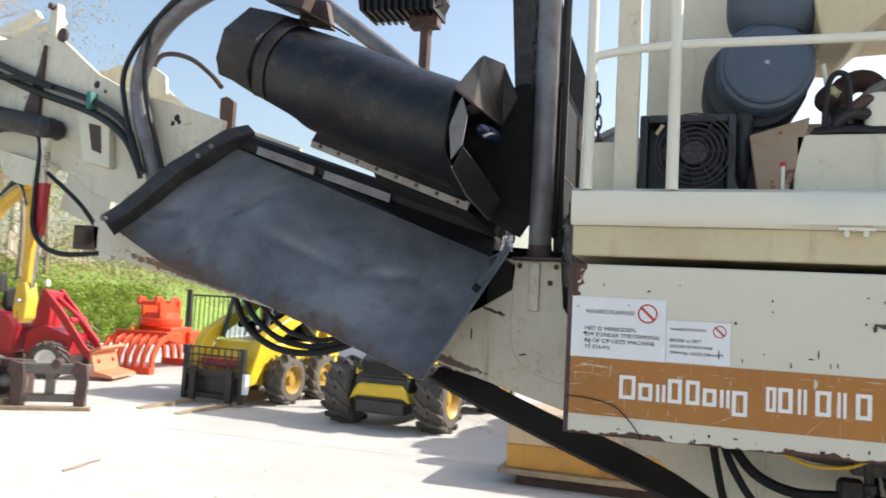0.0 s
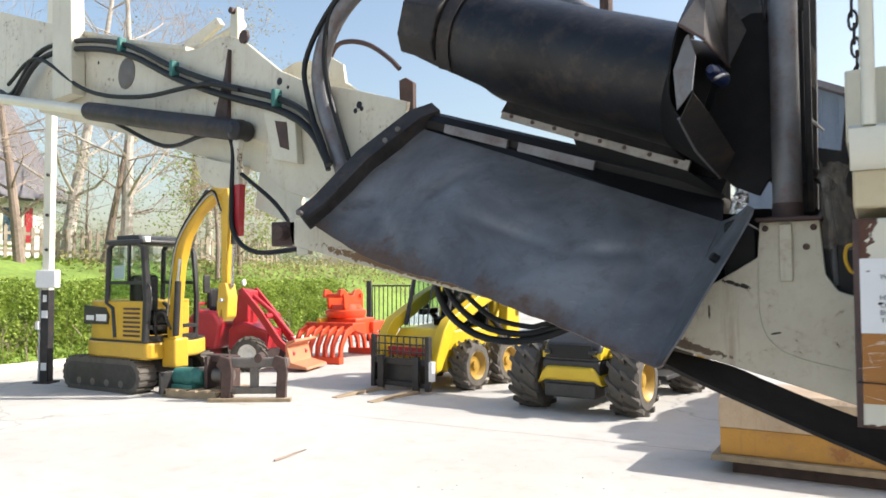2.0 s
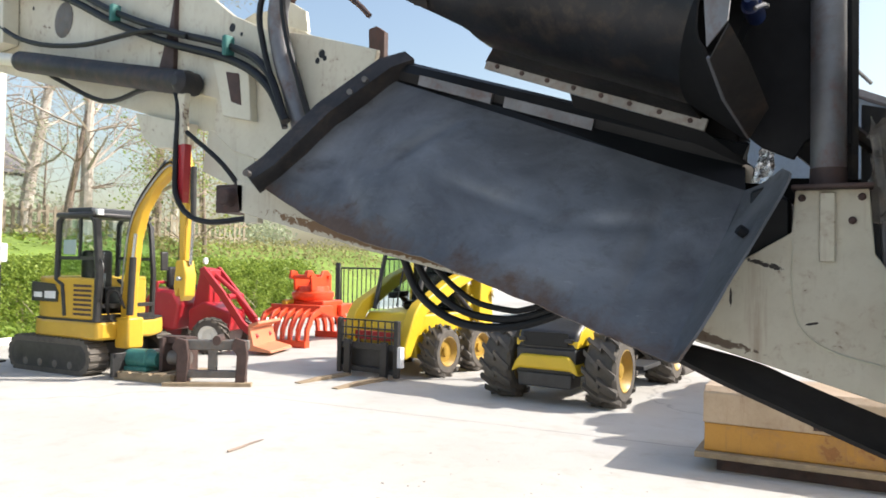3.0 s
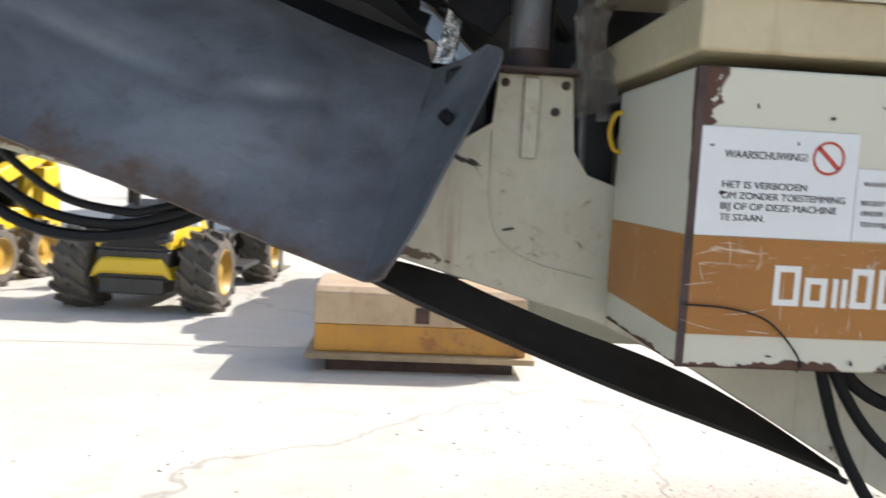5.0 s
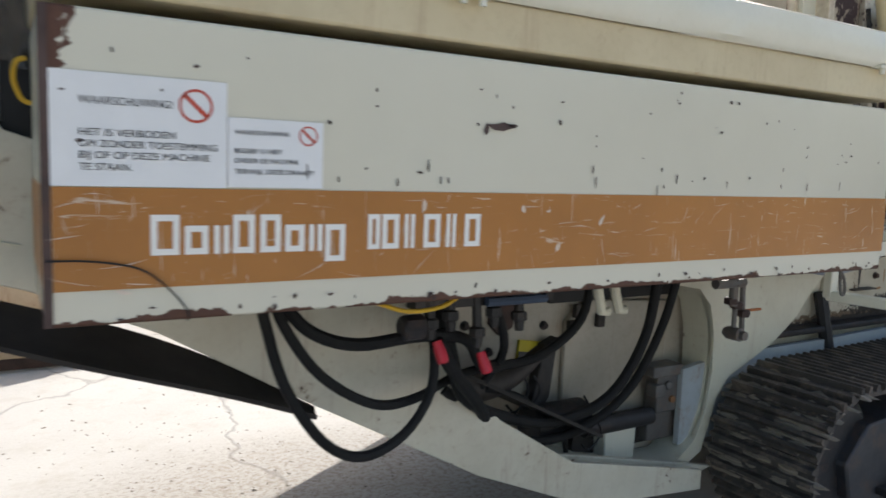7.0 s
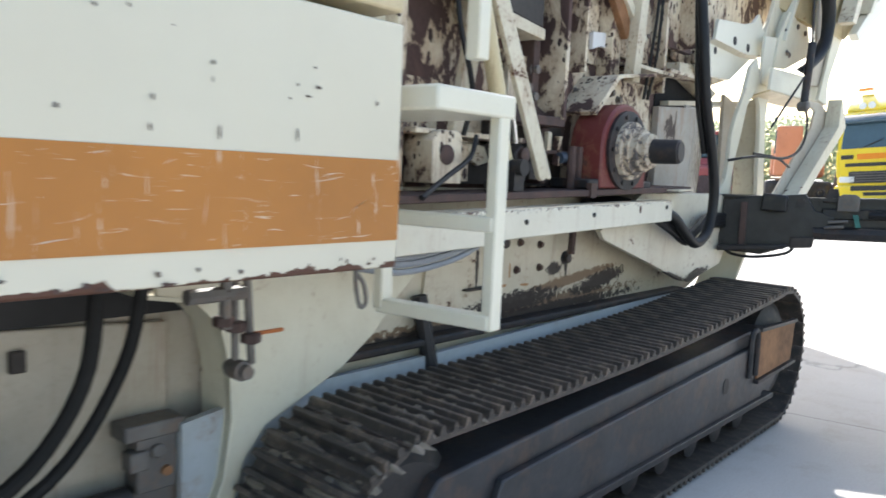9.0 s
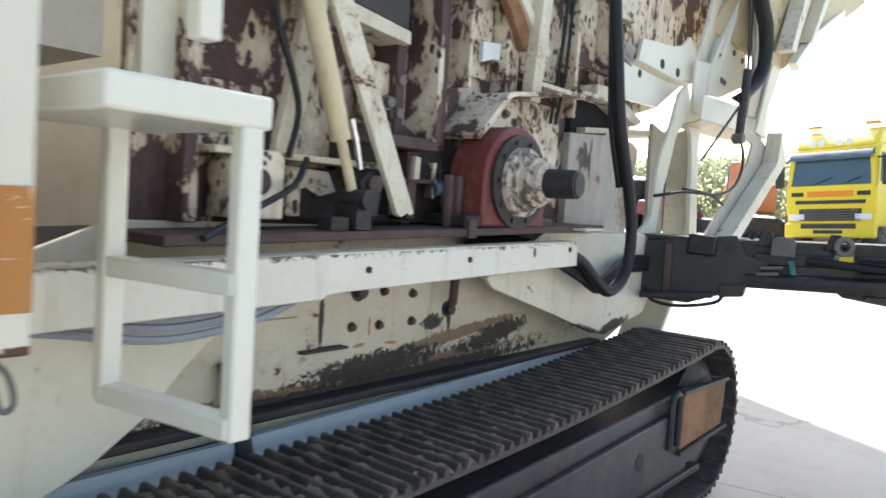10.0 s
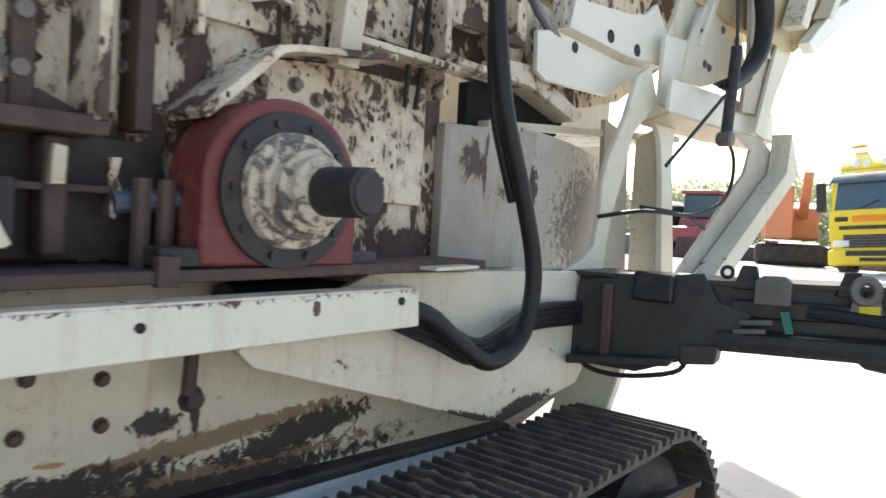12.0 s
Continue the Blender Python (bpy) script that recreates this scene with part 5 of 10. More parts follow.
def build_arm():
    """The folded side conveyor arm at the left, seen from its flat side."""
    u = Vector((-0.9908, 0.1356, 0.0))
    nrm = Vector((-0.1356, -0.9908, 0.0))
    o = Vector((-2.46, 0.95, 0))
    m = Matrix(((u.x, nrm.x, 0, o.x), (u.y, nrm.y, 0, o.y), (0, 0, 1, 0), (0, 0, 0, 1)))

    def P(a, d, z):
        return m @ Vector((a, d, z))
    upper = [(7.0, 4.9), (5.0, 4.42), (3.45, 3.91), (2.47, 3.61), (1.73, 3.40), (1.55, 3.385), (1.40, 3.42), (1.24, 3.41), (1.12, 3.36), (1.02, 3.30), (0.7, 3.07), (0.44, 2.95), (0.1, 2.86), (-0.36, 2.71),
             (-0.3, 2.45), (0.21, 2.36), (0.43, 2.24), (0.67, 2.31), (0.83, 2.42), (0.83, 2.62), (1.44, 2.80), (2.75, 3.05), (4.19, 3.38), (5.0, 3.58), (7.0, 4.0)]
    arm = part("conveyor_arm", MB().prism(upper, "y", -0.03, 0.0, m), CREAM_WORN, crusher, "long cream conveyor arm with hoses and a hydraulic ram", 0.005)
    part("arm_back", MB().prism(upper, "y", -0.75, -0.72, m), CREAM_WORN, arm)
    part("top_flange", MB().prism([(7.0, 4.92), (5.0, 4.44), (3.45, 3.93), (2.47, 3.63), (1.73, 3.43), (1.73, 3.40), (2.47, 3.60), (3.45, 3.90), (5.0, 4.41), (7.0, 4.89)], "y", -0.1, 0.012, m), CREAM_WORN, arm)
    low = [(0.83, 2.62), (1.44, 2.80), (2.75, 3.05), (4.19, 3.38), (4.19, 3.32), (2.75, 2.95), (1.44, 2.58), (0.83, 2.42)]
    part("arm_underside", MB().prism(low, "y", -0.4, -0.05, m), CREAM, arm)
    part("inspection_cover", MB().lathe(P(2.55, 0.0, 3.38), nrm, [(0, 0.125), (0.004, 0.125), (0.006, 0.118)], 28), GREY_STEEL, arm, "grey round inspection cover")
    part("pin", MB().lathe(P(1.05, 0.0, 3.355), nrm, [(0, 0.045), (0.02, 0.045), (0.022, 0.03)], 18), BROWN_STEEL, arm)
    part("upright_post", MB().prism([(3.2, 3.3), (3.55, 3.3), (3.62, 4.9), (3.3, 4.9)], "y", 0.005, 0.12, m), CREAM, arm, bevel=0.006)
    # holes and slots
    for a, z, r in ((0.0, 2.745, 0.022), (0.03, 2.715, 0.016), (-0.02, 2.72, 0.014), (2.0, 3.3, 0.012), (1.4, 3.05, 0.012), (0.9, 2.9, 0.012), (0.7, 3.0, 0.025), (3.0, 3.55, 0.014), (0.62, 2.95, 0.012)):
        part("hole", MB().lathe(P(a, 0.0, z), nrm, [(0, r), (0.002, r)], 10), RUBBER, arm, smooth=0)
    part("square_frame", MB().prism([(0.70, 2.50), (0.80, 2.82), (0.50, 2.76), (0.47, 2.45)], "y", 0.0, 0.05, m), CREAM, arm, bevel=0.006)
    part("frame_opening", MB().prism([(0.63, 2.57), (0.68, 2.74), (0.57, 2.715), (0.545, 2.54)], "y", 0.05, 0.053, m), BROWN_STEEL, arm)
    part("stiffener", MB().prism([(1.2, 2.80), (1.36, 2.82), (1.24, 3.12), (1.2, 3.3)], "y", 0.0, 0.03, m), BROWN_STEEL, arm)
    # hydraulic ram below
    ram = part("ram_barrel", MB().tube([P(0.98, 0.08, 2.71), P(2.0, 0.12, 2.92), P(2.85, 0.14, 3.10)], 0.072, 16), DARK_STEEL, arm, "dark hydraulic ram")
    part("ram_rod", MB().tube([P(2.85, 0.14, 3.10), P(5.2, 0.2, 3.60)], 0.045, 14), CREAM_CLEAN, ram)
    part("ram_eye", MB().lathe(P(0.98, 0.02, 2.71), nrm, [(0, 0.06), (0.012, 0.066), (0.12, 0.066), (0.13, 0.05), (0.15, 0.03)], 18), DARK_STEEL, ram)
    part("toggle_link", MB().prism([(0.945, 2.76), (1.03, 2.76), (1.035, 2.55), (1.01, 2.30), (1.01, 2.08), (0.965, 2.05), (0.955, 2.30), (0.975, 2.55)], "y", 0.07, 0.11, m), CREAM_WORN, arm, "red and cream worn link", 0.006)
    part("red_link", MB().prism([(0.948, 2.36), (1.018, 2.36), (1.016, 2.04), (0.96, 2.03)], "y", 0.068, 0.112, m), RED, arm)
    part("lug", MB().prism([(1.6, 2.62), (1.05, 2.5), (1.1, 2.36), (1.35, 2.38), (1.5, 2.45)], "y", -0.05, 0.02, m), CREAM_WORN, arm, bevel=0.004)
    part("toggle_plate", MB().prism([(0.9, 2.45), (0.5, 2.35), (0.5, 2.15), (0.62, 2.1), (0.95, 2.22)], "y", -0.04, -0.01, m), CREAM, arm)
    # hoses along the arm
    for k, (dz, r) in enumerate(((0.0, 0.024), (0.07, 0.021))):
        part("hose", MB().tube([P(4.7, 0.1, 3.50 + dz), P(4.35, 0.12, 3.42 + dz), P(3.9, 0.1, 3.70 + dz), P(3.3, 0.08, 3.70 + dz), P(2.5, 0.06, 3.52 + dz), P(1.78, 0.06, 3.20 + dz), P(1.2, 0.06, 2.98 + dz), P(0.64, 0.06, 2.80 + dz), P(0.3, 0.1, 2.62 + dz), P(0.12, 0.12, 2.4)], r, 10, smooth=5), RUBBER, arm, "black hydraulic hose")
    part("hose", MB().tube([P(4.5, 0.1, 3.6), P(3.86, 0.12, 3.72), P(3.0, 0.1, 3.3), P(2.2, 0.09, 3.12), P(1.4, 0.09, 3.08), P(1.0, 0.08, 2.98)], 0.017, 8, smooth=5), RUBBER, arm)
    part("hose", MB().tube([P(2.6, 0.05, 2.98), P(1.9, 0.06, 2.72), P(1.4, 0.08, 2.73), P(1.06, 0.1, 2.66), P(1.02, 0.12, 2.3), P(0.98, 0.13, 2.05), P(0.75, 0.12, 1.92), P(0.32, 0.02, 1.95)], 0.016, 8, smooth=5), RUBBER, arm)
    part("hose", MB().tube([P(0.92, 0.12, 2.42), P(0.62, 0.1, 2.22), P(0.42, 0.06, 2.0), P(0.3, 0.02, 1.94)], 0.014, 8, smooth=5), RUBBER, arm)
    for a, z in ((3.3, 3.73), (2.5, 3.56), (1.77, 3.24), (0.64, 2.85)):
        c = P(a, 0.07, z)
        part("hose_clamp", MB().box(-0.018, 0.018, -0.03, 0.035, -0.035, 0.075, Matrix.Translation(c) @ m.to_3x3().to_4x4()), TEAL, arm, "green hose clamp", 0.01)
    lever = part("lever", MB().prism([(1.19, 3.36), (1.29, 3.36), (1.27, 3.60), (1.20, 3.61)], "y", -0.10, -0.04, m), CREAM, arm, "cream lever with a pin", 0.006)
    part("lever_pin", MB().lathe(P(1.235, -0.04, 3.585), nrm, [(0, 0.022), (0.03, 0.022)], 10), BROWN_STEEL, lever)
    part("tie_rod", MB().tube([P(1.24, -0.12, 3.52), P(1.7, -0.12, 3.45), P(2.1, -0.12, 3.52)], 0.03, 8), CREAM_WORN, lever)
    # guard rail above the arm
    part("guard_bar", MB().tube([P(0.60, -0.3, 3.10), P(0.52, -0.3, 3.25), P(0.40, -0.3, 3.27), P(0.22, -0.3, 3.215), P(0.05, -0.3, 3.10), P(-0.04, -0.3, 3.015)], 0.016, 8, smooth=4), BROWN_STEEL, arm)
    part("guard_stub", MB().prism([(-0.03, 2.72), (-0.13, 2.72), (-0.13, 2.92), (-0.07, 2.96), (-0.02, 2.95)], "y", -0.35, -0.32, m), BROWN_STEEL, arm)
    part("bracket", MB().prism([(0.68, 3.1), (0.4, 3.0), (0.42, 3.12), (0.55, 3.2)], "y", -0.3, -0.28, m), CREAM_WORN, arm)
    part("bracket", MB().prism([(2.3, 3.58), (1.75, 3.72), (1.7, 3.66), (2.1, 3.52)], "y", -0.3, -0.26, m), CREAM_WORN, arm)


build_arm()


def build_lower_hoses():
    """Hoses slung from the conveyor's lower edge in front of the loaders."""
    for k, (dx, dz, r) in enumerate(((0.0, 0.0, 0.017), (0.05, 0.035, 0.015), (0.11, 0.07, 0.012))):
        pts = [(-1.78 + dx, 0.62, 1.77), (-1.70 + dx, 0.62, 1.60 + dz), (-1.56 + dx, 0.62, 1.50 + dz), (-1.40 + dx, 0.62, 1.468 + dz), (-1.22, 0.62, 1.49 + dz * 0.8), (-1.05, 0.64, 1.56 + dz * 0.5), (-0.95, 0.68, 1.64)]
        part("hose", MB().tube(pts, r, 10, smooth=5), RUBBER, crusher, "black hose slung under the conveyor")


build_lower_hoses()


def build_under_cabinet():
    """Frame web below the cabinet with its big opening, hoses, valves and fittings."""
    outer = [(0.55, 1.32), (1.2, 1.32), (2.77, 1.32), (3.62, 1.30), (3.62, 1.20), (3.48, 1.08), (3.36, 0.95), (3.2, 0.84), (3.0, 0.75), (2.88, 0.70), (2.80, 0.60), (2.765, 0.48), (2.72, 0.36), (2.6, 0.30)]
    # right post of the opening and web above the track
    right = [(2.50, 1.165), (2.62, 1.14), (2.70, 1.06), (2.735, 0.93), (2.745, 0.75), (2.72, 0.56), (2.66, 0.43), (2.57, 0.355)]
    part("web_plate", MB().prism([(2.50, 1.32)] + outer[2:] + right[::-1], "y", 0.70, 0.725), CREAM, crusher, "cream web plate with a large opening", 0.004)
    rim = MB()
    path = [(1.85, 0.505), (2.03, 0.43), (2.33, 0.364), (2.55, 0.352), (2.66, 0.43), (2.72, 0.56), (2.745, 0.75), (2.735, 0.93), (2.70, 1.06), (2.62, 1.14), (2.45, 1.17)]
    rim.sheet([[(x, 0.69, z) for x, z in path], [(x, 0.77, z) for x, z in path], [(x, 0.87, z) for x, z in path]], 0.012)
    part("opening_rim", rim, CREAM, crusher, "cream rolled rim of the opening", smooth=60)
    low = [(0.25, 1.19), (0.75, 0.90), (1.36, 0.56), (1.9, 0.33), (2.55, 0.26), (2.75, 0.3), (2.5, 0.36), (1.82, 0.52), (1.45, 0.75), (1.2, 0.965), (1.17, 1.12), (1.2, 1.3), (0.5, 1.3)]
    part("lower_frame", MB().prism(low, "y", 0.66, 0.69), CREAM_WORN, crusher, "cream lower frame plate, muddy and chipped at its edge", 0.004)
    # back plate and inner door: shade of the bay is in their paint colour
    back = part("back_plate", MB().prism([(1.0, 1.4), (2.9, 1.4), (2.9, 0.33), (1.95, 0.36), (1.5, 0.6), (1.0, 0.85)], "y", 0.90, 0.92), CREAM_SHADED, crusher)
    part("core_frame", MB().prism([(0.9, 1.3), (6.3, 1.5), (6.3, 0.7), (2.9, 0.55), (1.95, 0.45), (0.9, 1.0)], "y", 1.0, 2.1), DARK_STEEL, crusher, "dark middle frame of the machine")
    # slab added to close the bay, so no sun reaches the hoses below
    part("bay_sun_block", MB().box(0.05, 3.3, 0.905, 2.1, 1.96, 2.14), CREAM_SHADED, crusher)
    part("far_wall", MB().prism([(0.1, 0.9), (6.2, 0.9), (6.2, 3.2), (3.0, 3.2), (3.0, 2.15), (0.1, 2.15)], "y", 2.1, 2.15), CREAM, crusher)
    # unseen box, added for the shade it throws on the ground
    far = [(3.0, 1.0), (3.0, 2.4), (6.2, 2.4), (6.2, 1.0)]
    part("far_shade_caster", MB().prism(far, "y", 2.2, 3.0), CREAM, crusher, "unseen cream box added on the far side to cast shade", 0.01)
    part("inner_door", MB().prism([(2.0, 0.55), (2.62, 0.55), (2.62, 1.06), (2.1, 1.09), (2.0, 1.0)], "y", 0.87, 0.895), CREAM_SHADED, back, bevel=0.006)
    # black sheet stands in for the shade at the top of the bay
    part("recess_shade", MB().box(1.9, 2.7, 0.86, 0.885, 1.09, 1.32), RUBBER, back)
    part("data_label", MB().prism([(1.77, 0.94), (1.90, 0.92), (1.885, 0.83), (1.76, 0.85)], "y", 0.885, 0.899), LABEL_YELLOW, back, "small yellow and black label", smooth=0)
    part("label_text", MB().prism([(1.765, 0.893), (1.893, 0.873), (1.885, 0.83), (1.76, 0.85)], "y", 0.880, 0.884), INK, back, smooth=0)
    bolt_heads("bolt", ((1.55, 0.94), (1.67, 0.82), (1.50, 1.02), (1.9, 0.99), (1.72, 0.74), (1.62, 0.9)), 0.014, 0.9, DARK_STEEL, back)
    part("dark_hole", MB().prism([(1.62, 1.12), (1.74, 1.11), (1.72, 1.0), (1.66, 0.97), (1.61, 1.02)], "y", 0.875, 0.899), BROWN_STEEL, back)
    part("white_box", MB().prism([(2.18, 0.385), (2.355, 0.37), (2.36, 0.525), (2.21, 0.54), (2.17, 0.51)], "y", 0.77, 0.86), CREAM_CLEAN, crusher, "small white box in the opening", 0.006)
    part("pump", MB().lathe((1.75, 0.8, 0.6), (1, 0, 0), [(0, 0.05), (0.02, 0.08), (0.3, 0.08), (0.32, 0.05)], 16).lathe((2.05, 0.78, 0.55), (1, 0, 0), [(0, 0.04), (0.4, 0.04)], 12), DARK_STEEL, crusher, "dark hydraulic pump")
    valve = part("valve_block", MB().box(2.47, 2.60, 0.76, 0.84, 0.56, 0.74).box(2.43, 2.62, 0.75, 0.85, 0.73, 0.78).box(2.44, 2.5, 0.74, 0.80, 0.64, 0.70).lathe((2.53, 0.76, 0.69), (0, -1, 0), [(0, 0.022), (0.02, 0.022)], 10).box(2.45, 2.63, 0.79, 0.85, 0.42, 0.56), GREY_STEEL, crusher, "grey steel valve block", 0.006)
    part("port", MB().lathe((2.56, 0.76, 0.62), (0, -1, 0), [(0, 0.016), (0.015, 0.016)], 10), RUST_PLATE, valve)
    # dark sheet stands in for the shade at the foot of the opening
    part("floor_shade", MB().prism([(2.05, 0.40), (2.7, 0.40), (2.7, 0.55), (2.05, 0.52)], "y", 0.84, 0.868), OIL_AND_SHADE, valve)
    part("cross_pipe", MB().tube([(2.05, 0.82, 0.56), (2.62, 0.82, 0.52)], 0.022, 10), DARK_STEEL, valve)
    # big slung hoses
    hoses = [
        ([(0.50, 0.36, 1.34), (0.52, 0.34, 1.22), (0.56, 0.30, 1.06), (0.66, 0.28, 0.90), (0.78, 0.28, 0.835), (0.92, 0.30, 0.87), (1.02, 0.33, 0.97), (1.06, 0.38, 1.09), (1.06, 0.45, 1.25)], 0.019),
        ([(0.53, 0.38, 1.34), (0.58, 0.36, 1.20), (0.68, 0.34, 1.06), (0.84, 0.34, 0.96), (1.0, 0.38, 0.945), (1.2, 0.5, 0.95), (1.45, 0.6, 0.95)], 0.019),
        ([(0.56, 0.42, 1.30), (0.66, 0.40, 1.18), (0.80, 0.38, 1.13), (1.0, 0.37, 1.14), (1.2, 0.42, 1.10), (1.32, 0.5, 0.98), (1.5, 0.62, 0.93), (1.75, 0.7, 0.93), (1.95, 0.72, 1.05), (2.0, 0.72, 1.25)], 0.024),
        ([(1.10, 0.45, 1.25), (1.16, 0.44, 1.05), (1.25, 0.5, 0.88), (1.5, 0.6, 0.74), (1.8, 0.66, 0.66), (2.1, 0.68, 0.72), (2.28, 0.68, 0.95), (2.32, 0.66, 1.25)], 0.028),
        ([(1.2, 0.55, 0.9), (1.5, 0.64, 0.66), (1.85, 0.68, 0.58), (2.2, 0.7, 0.7), (2.4, 0.7, 0.98), (2.45, 0.66, 1.28)], 0.024),
        ([(1.42, 0.62, 0.85), (1.66, 0.7, 0.76), (1.9, 0.74, 0.55), (1.95, 0.76, 0.42)], 0.014),
        ([(1.05, 0.35, 1.12), (1.15, 0.4, 1.0), (1.3, 0.5, 0.86), (1.45, 0.62, 0.70)], 0.03),
        ([(1.3, 0.45, 1.25), (1.4, 0.5, 1.1), (1.46, 0.58, 0.98), (1.4, 0.62, 0.86)], 0.02)]
    for pts, r in hoses:
        part("hose", MB().tube(pts, r * 0.80, 10, smooth=5), HOSE, crusher, "black hydraulic hose hanging in a loop")
    part("oily_hose", MB().tube([(1.18, 0.60, 0.98), (1.30, 0.64, 0.88), (1.45, 0.68, 0.84), (1.62, 0.72, 0.85), (1.78, 0.76, 0.92)], [0.05, 0.06, 0.055, 0.04, 0.03], 12, smooth=4), OIL_AND_SHADE, crusher, "oily bundle of hoses in the opening")
    part("feed_tube", MB().tube([(0.66, 0.44, 1.33), (0.85, 0.42, 1.27), (1.05, 0.42, 1.265)], 0.028, 10, smooth=3), OIL_AND_SHADE, crusher)
    for k, (x, z, l) in enumerate(((1.66, 0.86, 0.16), (1.72, 0.84, 0.13), (1.99, 0.72, 0.12), (2.06, 0.62, 0.14))):
        part("thin_lead", MB().tube([(x, 0.72, z), (x + 0.03, 0.71, z - l * 0.5), (x - 0.02, 0.72, z - l), (x - 0.06, 0.73, z - l * 0.8)], 0.005, 6, smooth=3), RUBBER, crusher)
    for x, z in ((2.02, 0.98), (2.05, 1.05), (2.18, 1.0)):
        part("switch", MB().box(x - 0.02, x + 0.02, 0.84, 0.868, z - 0.03, z + 0.03), OIL_AND_SHADE, back, bevel=0.004)
    part("tall_bracket", MB().prism([(1.86, 0.92), (1.93, 0.95), (1.90, 0.70), (1.84, 0.60), (1.80, 0.66)], "y", 0.83, 0.885), FRAME_DARK, back, bevel=0.006)
    part("yellow_lead", MB().tube([(0.72, 0.1, 1.31), (0.80, 0.08, 1.285), (0.90, 0.08, 1.29), (0.98, 0.1, 1.32)], 0.006, 8, smooth=4), YELLOW_CABLE, crusher, "yellow cable under the cabinet")
    part("coupling", MB().lathe((0.93, 0.36, 1.17), (1, 0, 0), [(0, 0.03), (0.01, 0.04), (0.07, 0.04), (0.08, 0.03)], 8), DARK_STEEL, crusher)
    for x, z, c in ((1.05, 1.10, RED_LENS), (1.21, 1.05, RED_LENS)):
        part("red_cap", MB().lathe((x, 0.33, z), (0.2, -0.4, -1), [(-0.03, 0.014), (0, 0.018), (0.035, 0.018), (0.04, 0.011)], 12), c, crusher, "red plastic cap on a hydraulic coupling")
    for x, z in ((1.03, 1.2), (1.1, 1.22), (1.2, 1.16), (1.26, 1.22), (1.36, 1.2)):
        part("fitting", MB().lathe((x, 0.36, z), (0, 0.1, 1), [(-0.07, 0.014), (-0.04, 0.018), (-0.035, 0.026), (-0.01, 0.026), (-0.005, 0.016), (0.06, 0.016), (0.1, 0.024)], 8), FRAME_DARK, crusher)
    part("manifold", MB().box(0.98, 1.5, 0.36, 0.42, 1.22, 1.30), FRAME_DARK, crusher, "rusty brown hydraulic manifold with fittings")
    part("blue_handle", MB().tube([(1.22, 0.34, 1.235), (1.45, 0.34, 1.235)], 0.016, 8), plain("blue_plastic", (0.04, 0.06, 0.10), 0.5), crusher)
    for x in (1.72, 1.80):
        part("pipe_stub", MB().tube([(x, 0.40, 1.3), (x, 0.38, 1.22), (x + 0.02, 0.38, 1.16), (x + 0.05, 0.38, 1.16)], 0.018, 8), CREAM, crusher)
    part("pipe_clip", MB().box(1.66, 1.9, 0.38, 0.5, 1.27, 1.31), CREAM, crusher, bevel=0.004)
    part("blue_pipe", MB().tube([(1.95, 0.42, 1.27), (2.3, 0.5, 1.28)], 0.02, 8), plain("pipe_grey_blue", (0.08, 0.12, 0.17), 0.45), crusher)
    for p, q, r in (((2.48, 0.50, 1.20), (2.66, 0.50, 1.20), 0.022), ((2.60, 0.50, 1.28), (2.60, 0.50, 1.10), 0.018), ((2.68, 0.52, 1.25), (2.70, 0.52, 0.98), 0.012), ((2.64, 0.52, 1.28), (2.645, 0.52, 1.0), 0.011)):
        part("drain_pipe", MB().tube([p, q], r, 8), GREY_STEEL, crusher)
    for x, z in ((2.60, 1.20), (2.60, 1.12), (2.69, 1.06), (2.64, 1.10)):
        part("pipe_nut", MB().lathe((x, 0.51, z - 0.015), (0, 0, 1), [(0, 0.026), (0.004, 0.03), (0.026, 0.03), (0.03, 0.026)], 6), BROWN_STEEL, crusher)
    part("drain_valve", MB().lathe((2.655, 0.52, 0.97), (0, -1, 0), [(-0.05, 0.02), (-0.03, 0.03), (0.03, 0.03), (0.035, 0.022), (0.055, 0.02)], 12), GREY_STEEL, crusher, "small brass and steel drain valve")
    part("valve_lever", MB().box(2.70, 2.80, 0.50, 0.515, 1.066, 1.077), RUST_ORANGE, crusher, bevel=0.003)
    part("spring_hook", MB().tube([(2.76, 0.14, 1.31), (2.765, 0.14, 1.25), (2.78, 0.14, 1.20), (2.80, 0.14, 1.21), (2.79, 0.14, 1.26), (2.765, 0.14, 1.29)], 0.006, 8, smooth=3), GREY_STEEL, crusher)
    part("track_strut", MB().tube([(3.68, 0.78, 1.05), (3.74, 0.72, 0.62)], 0.035, 8), DARK_STEEL, crusher)


build_under_cabinet()


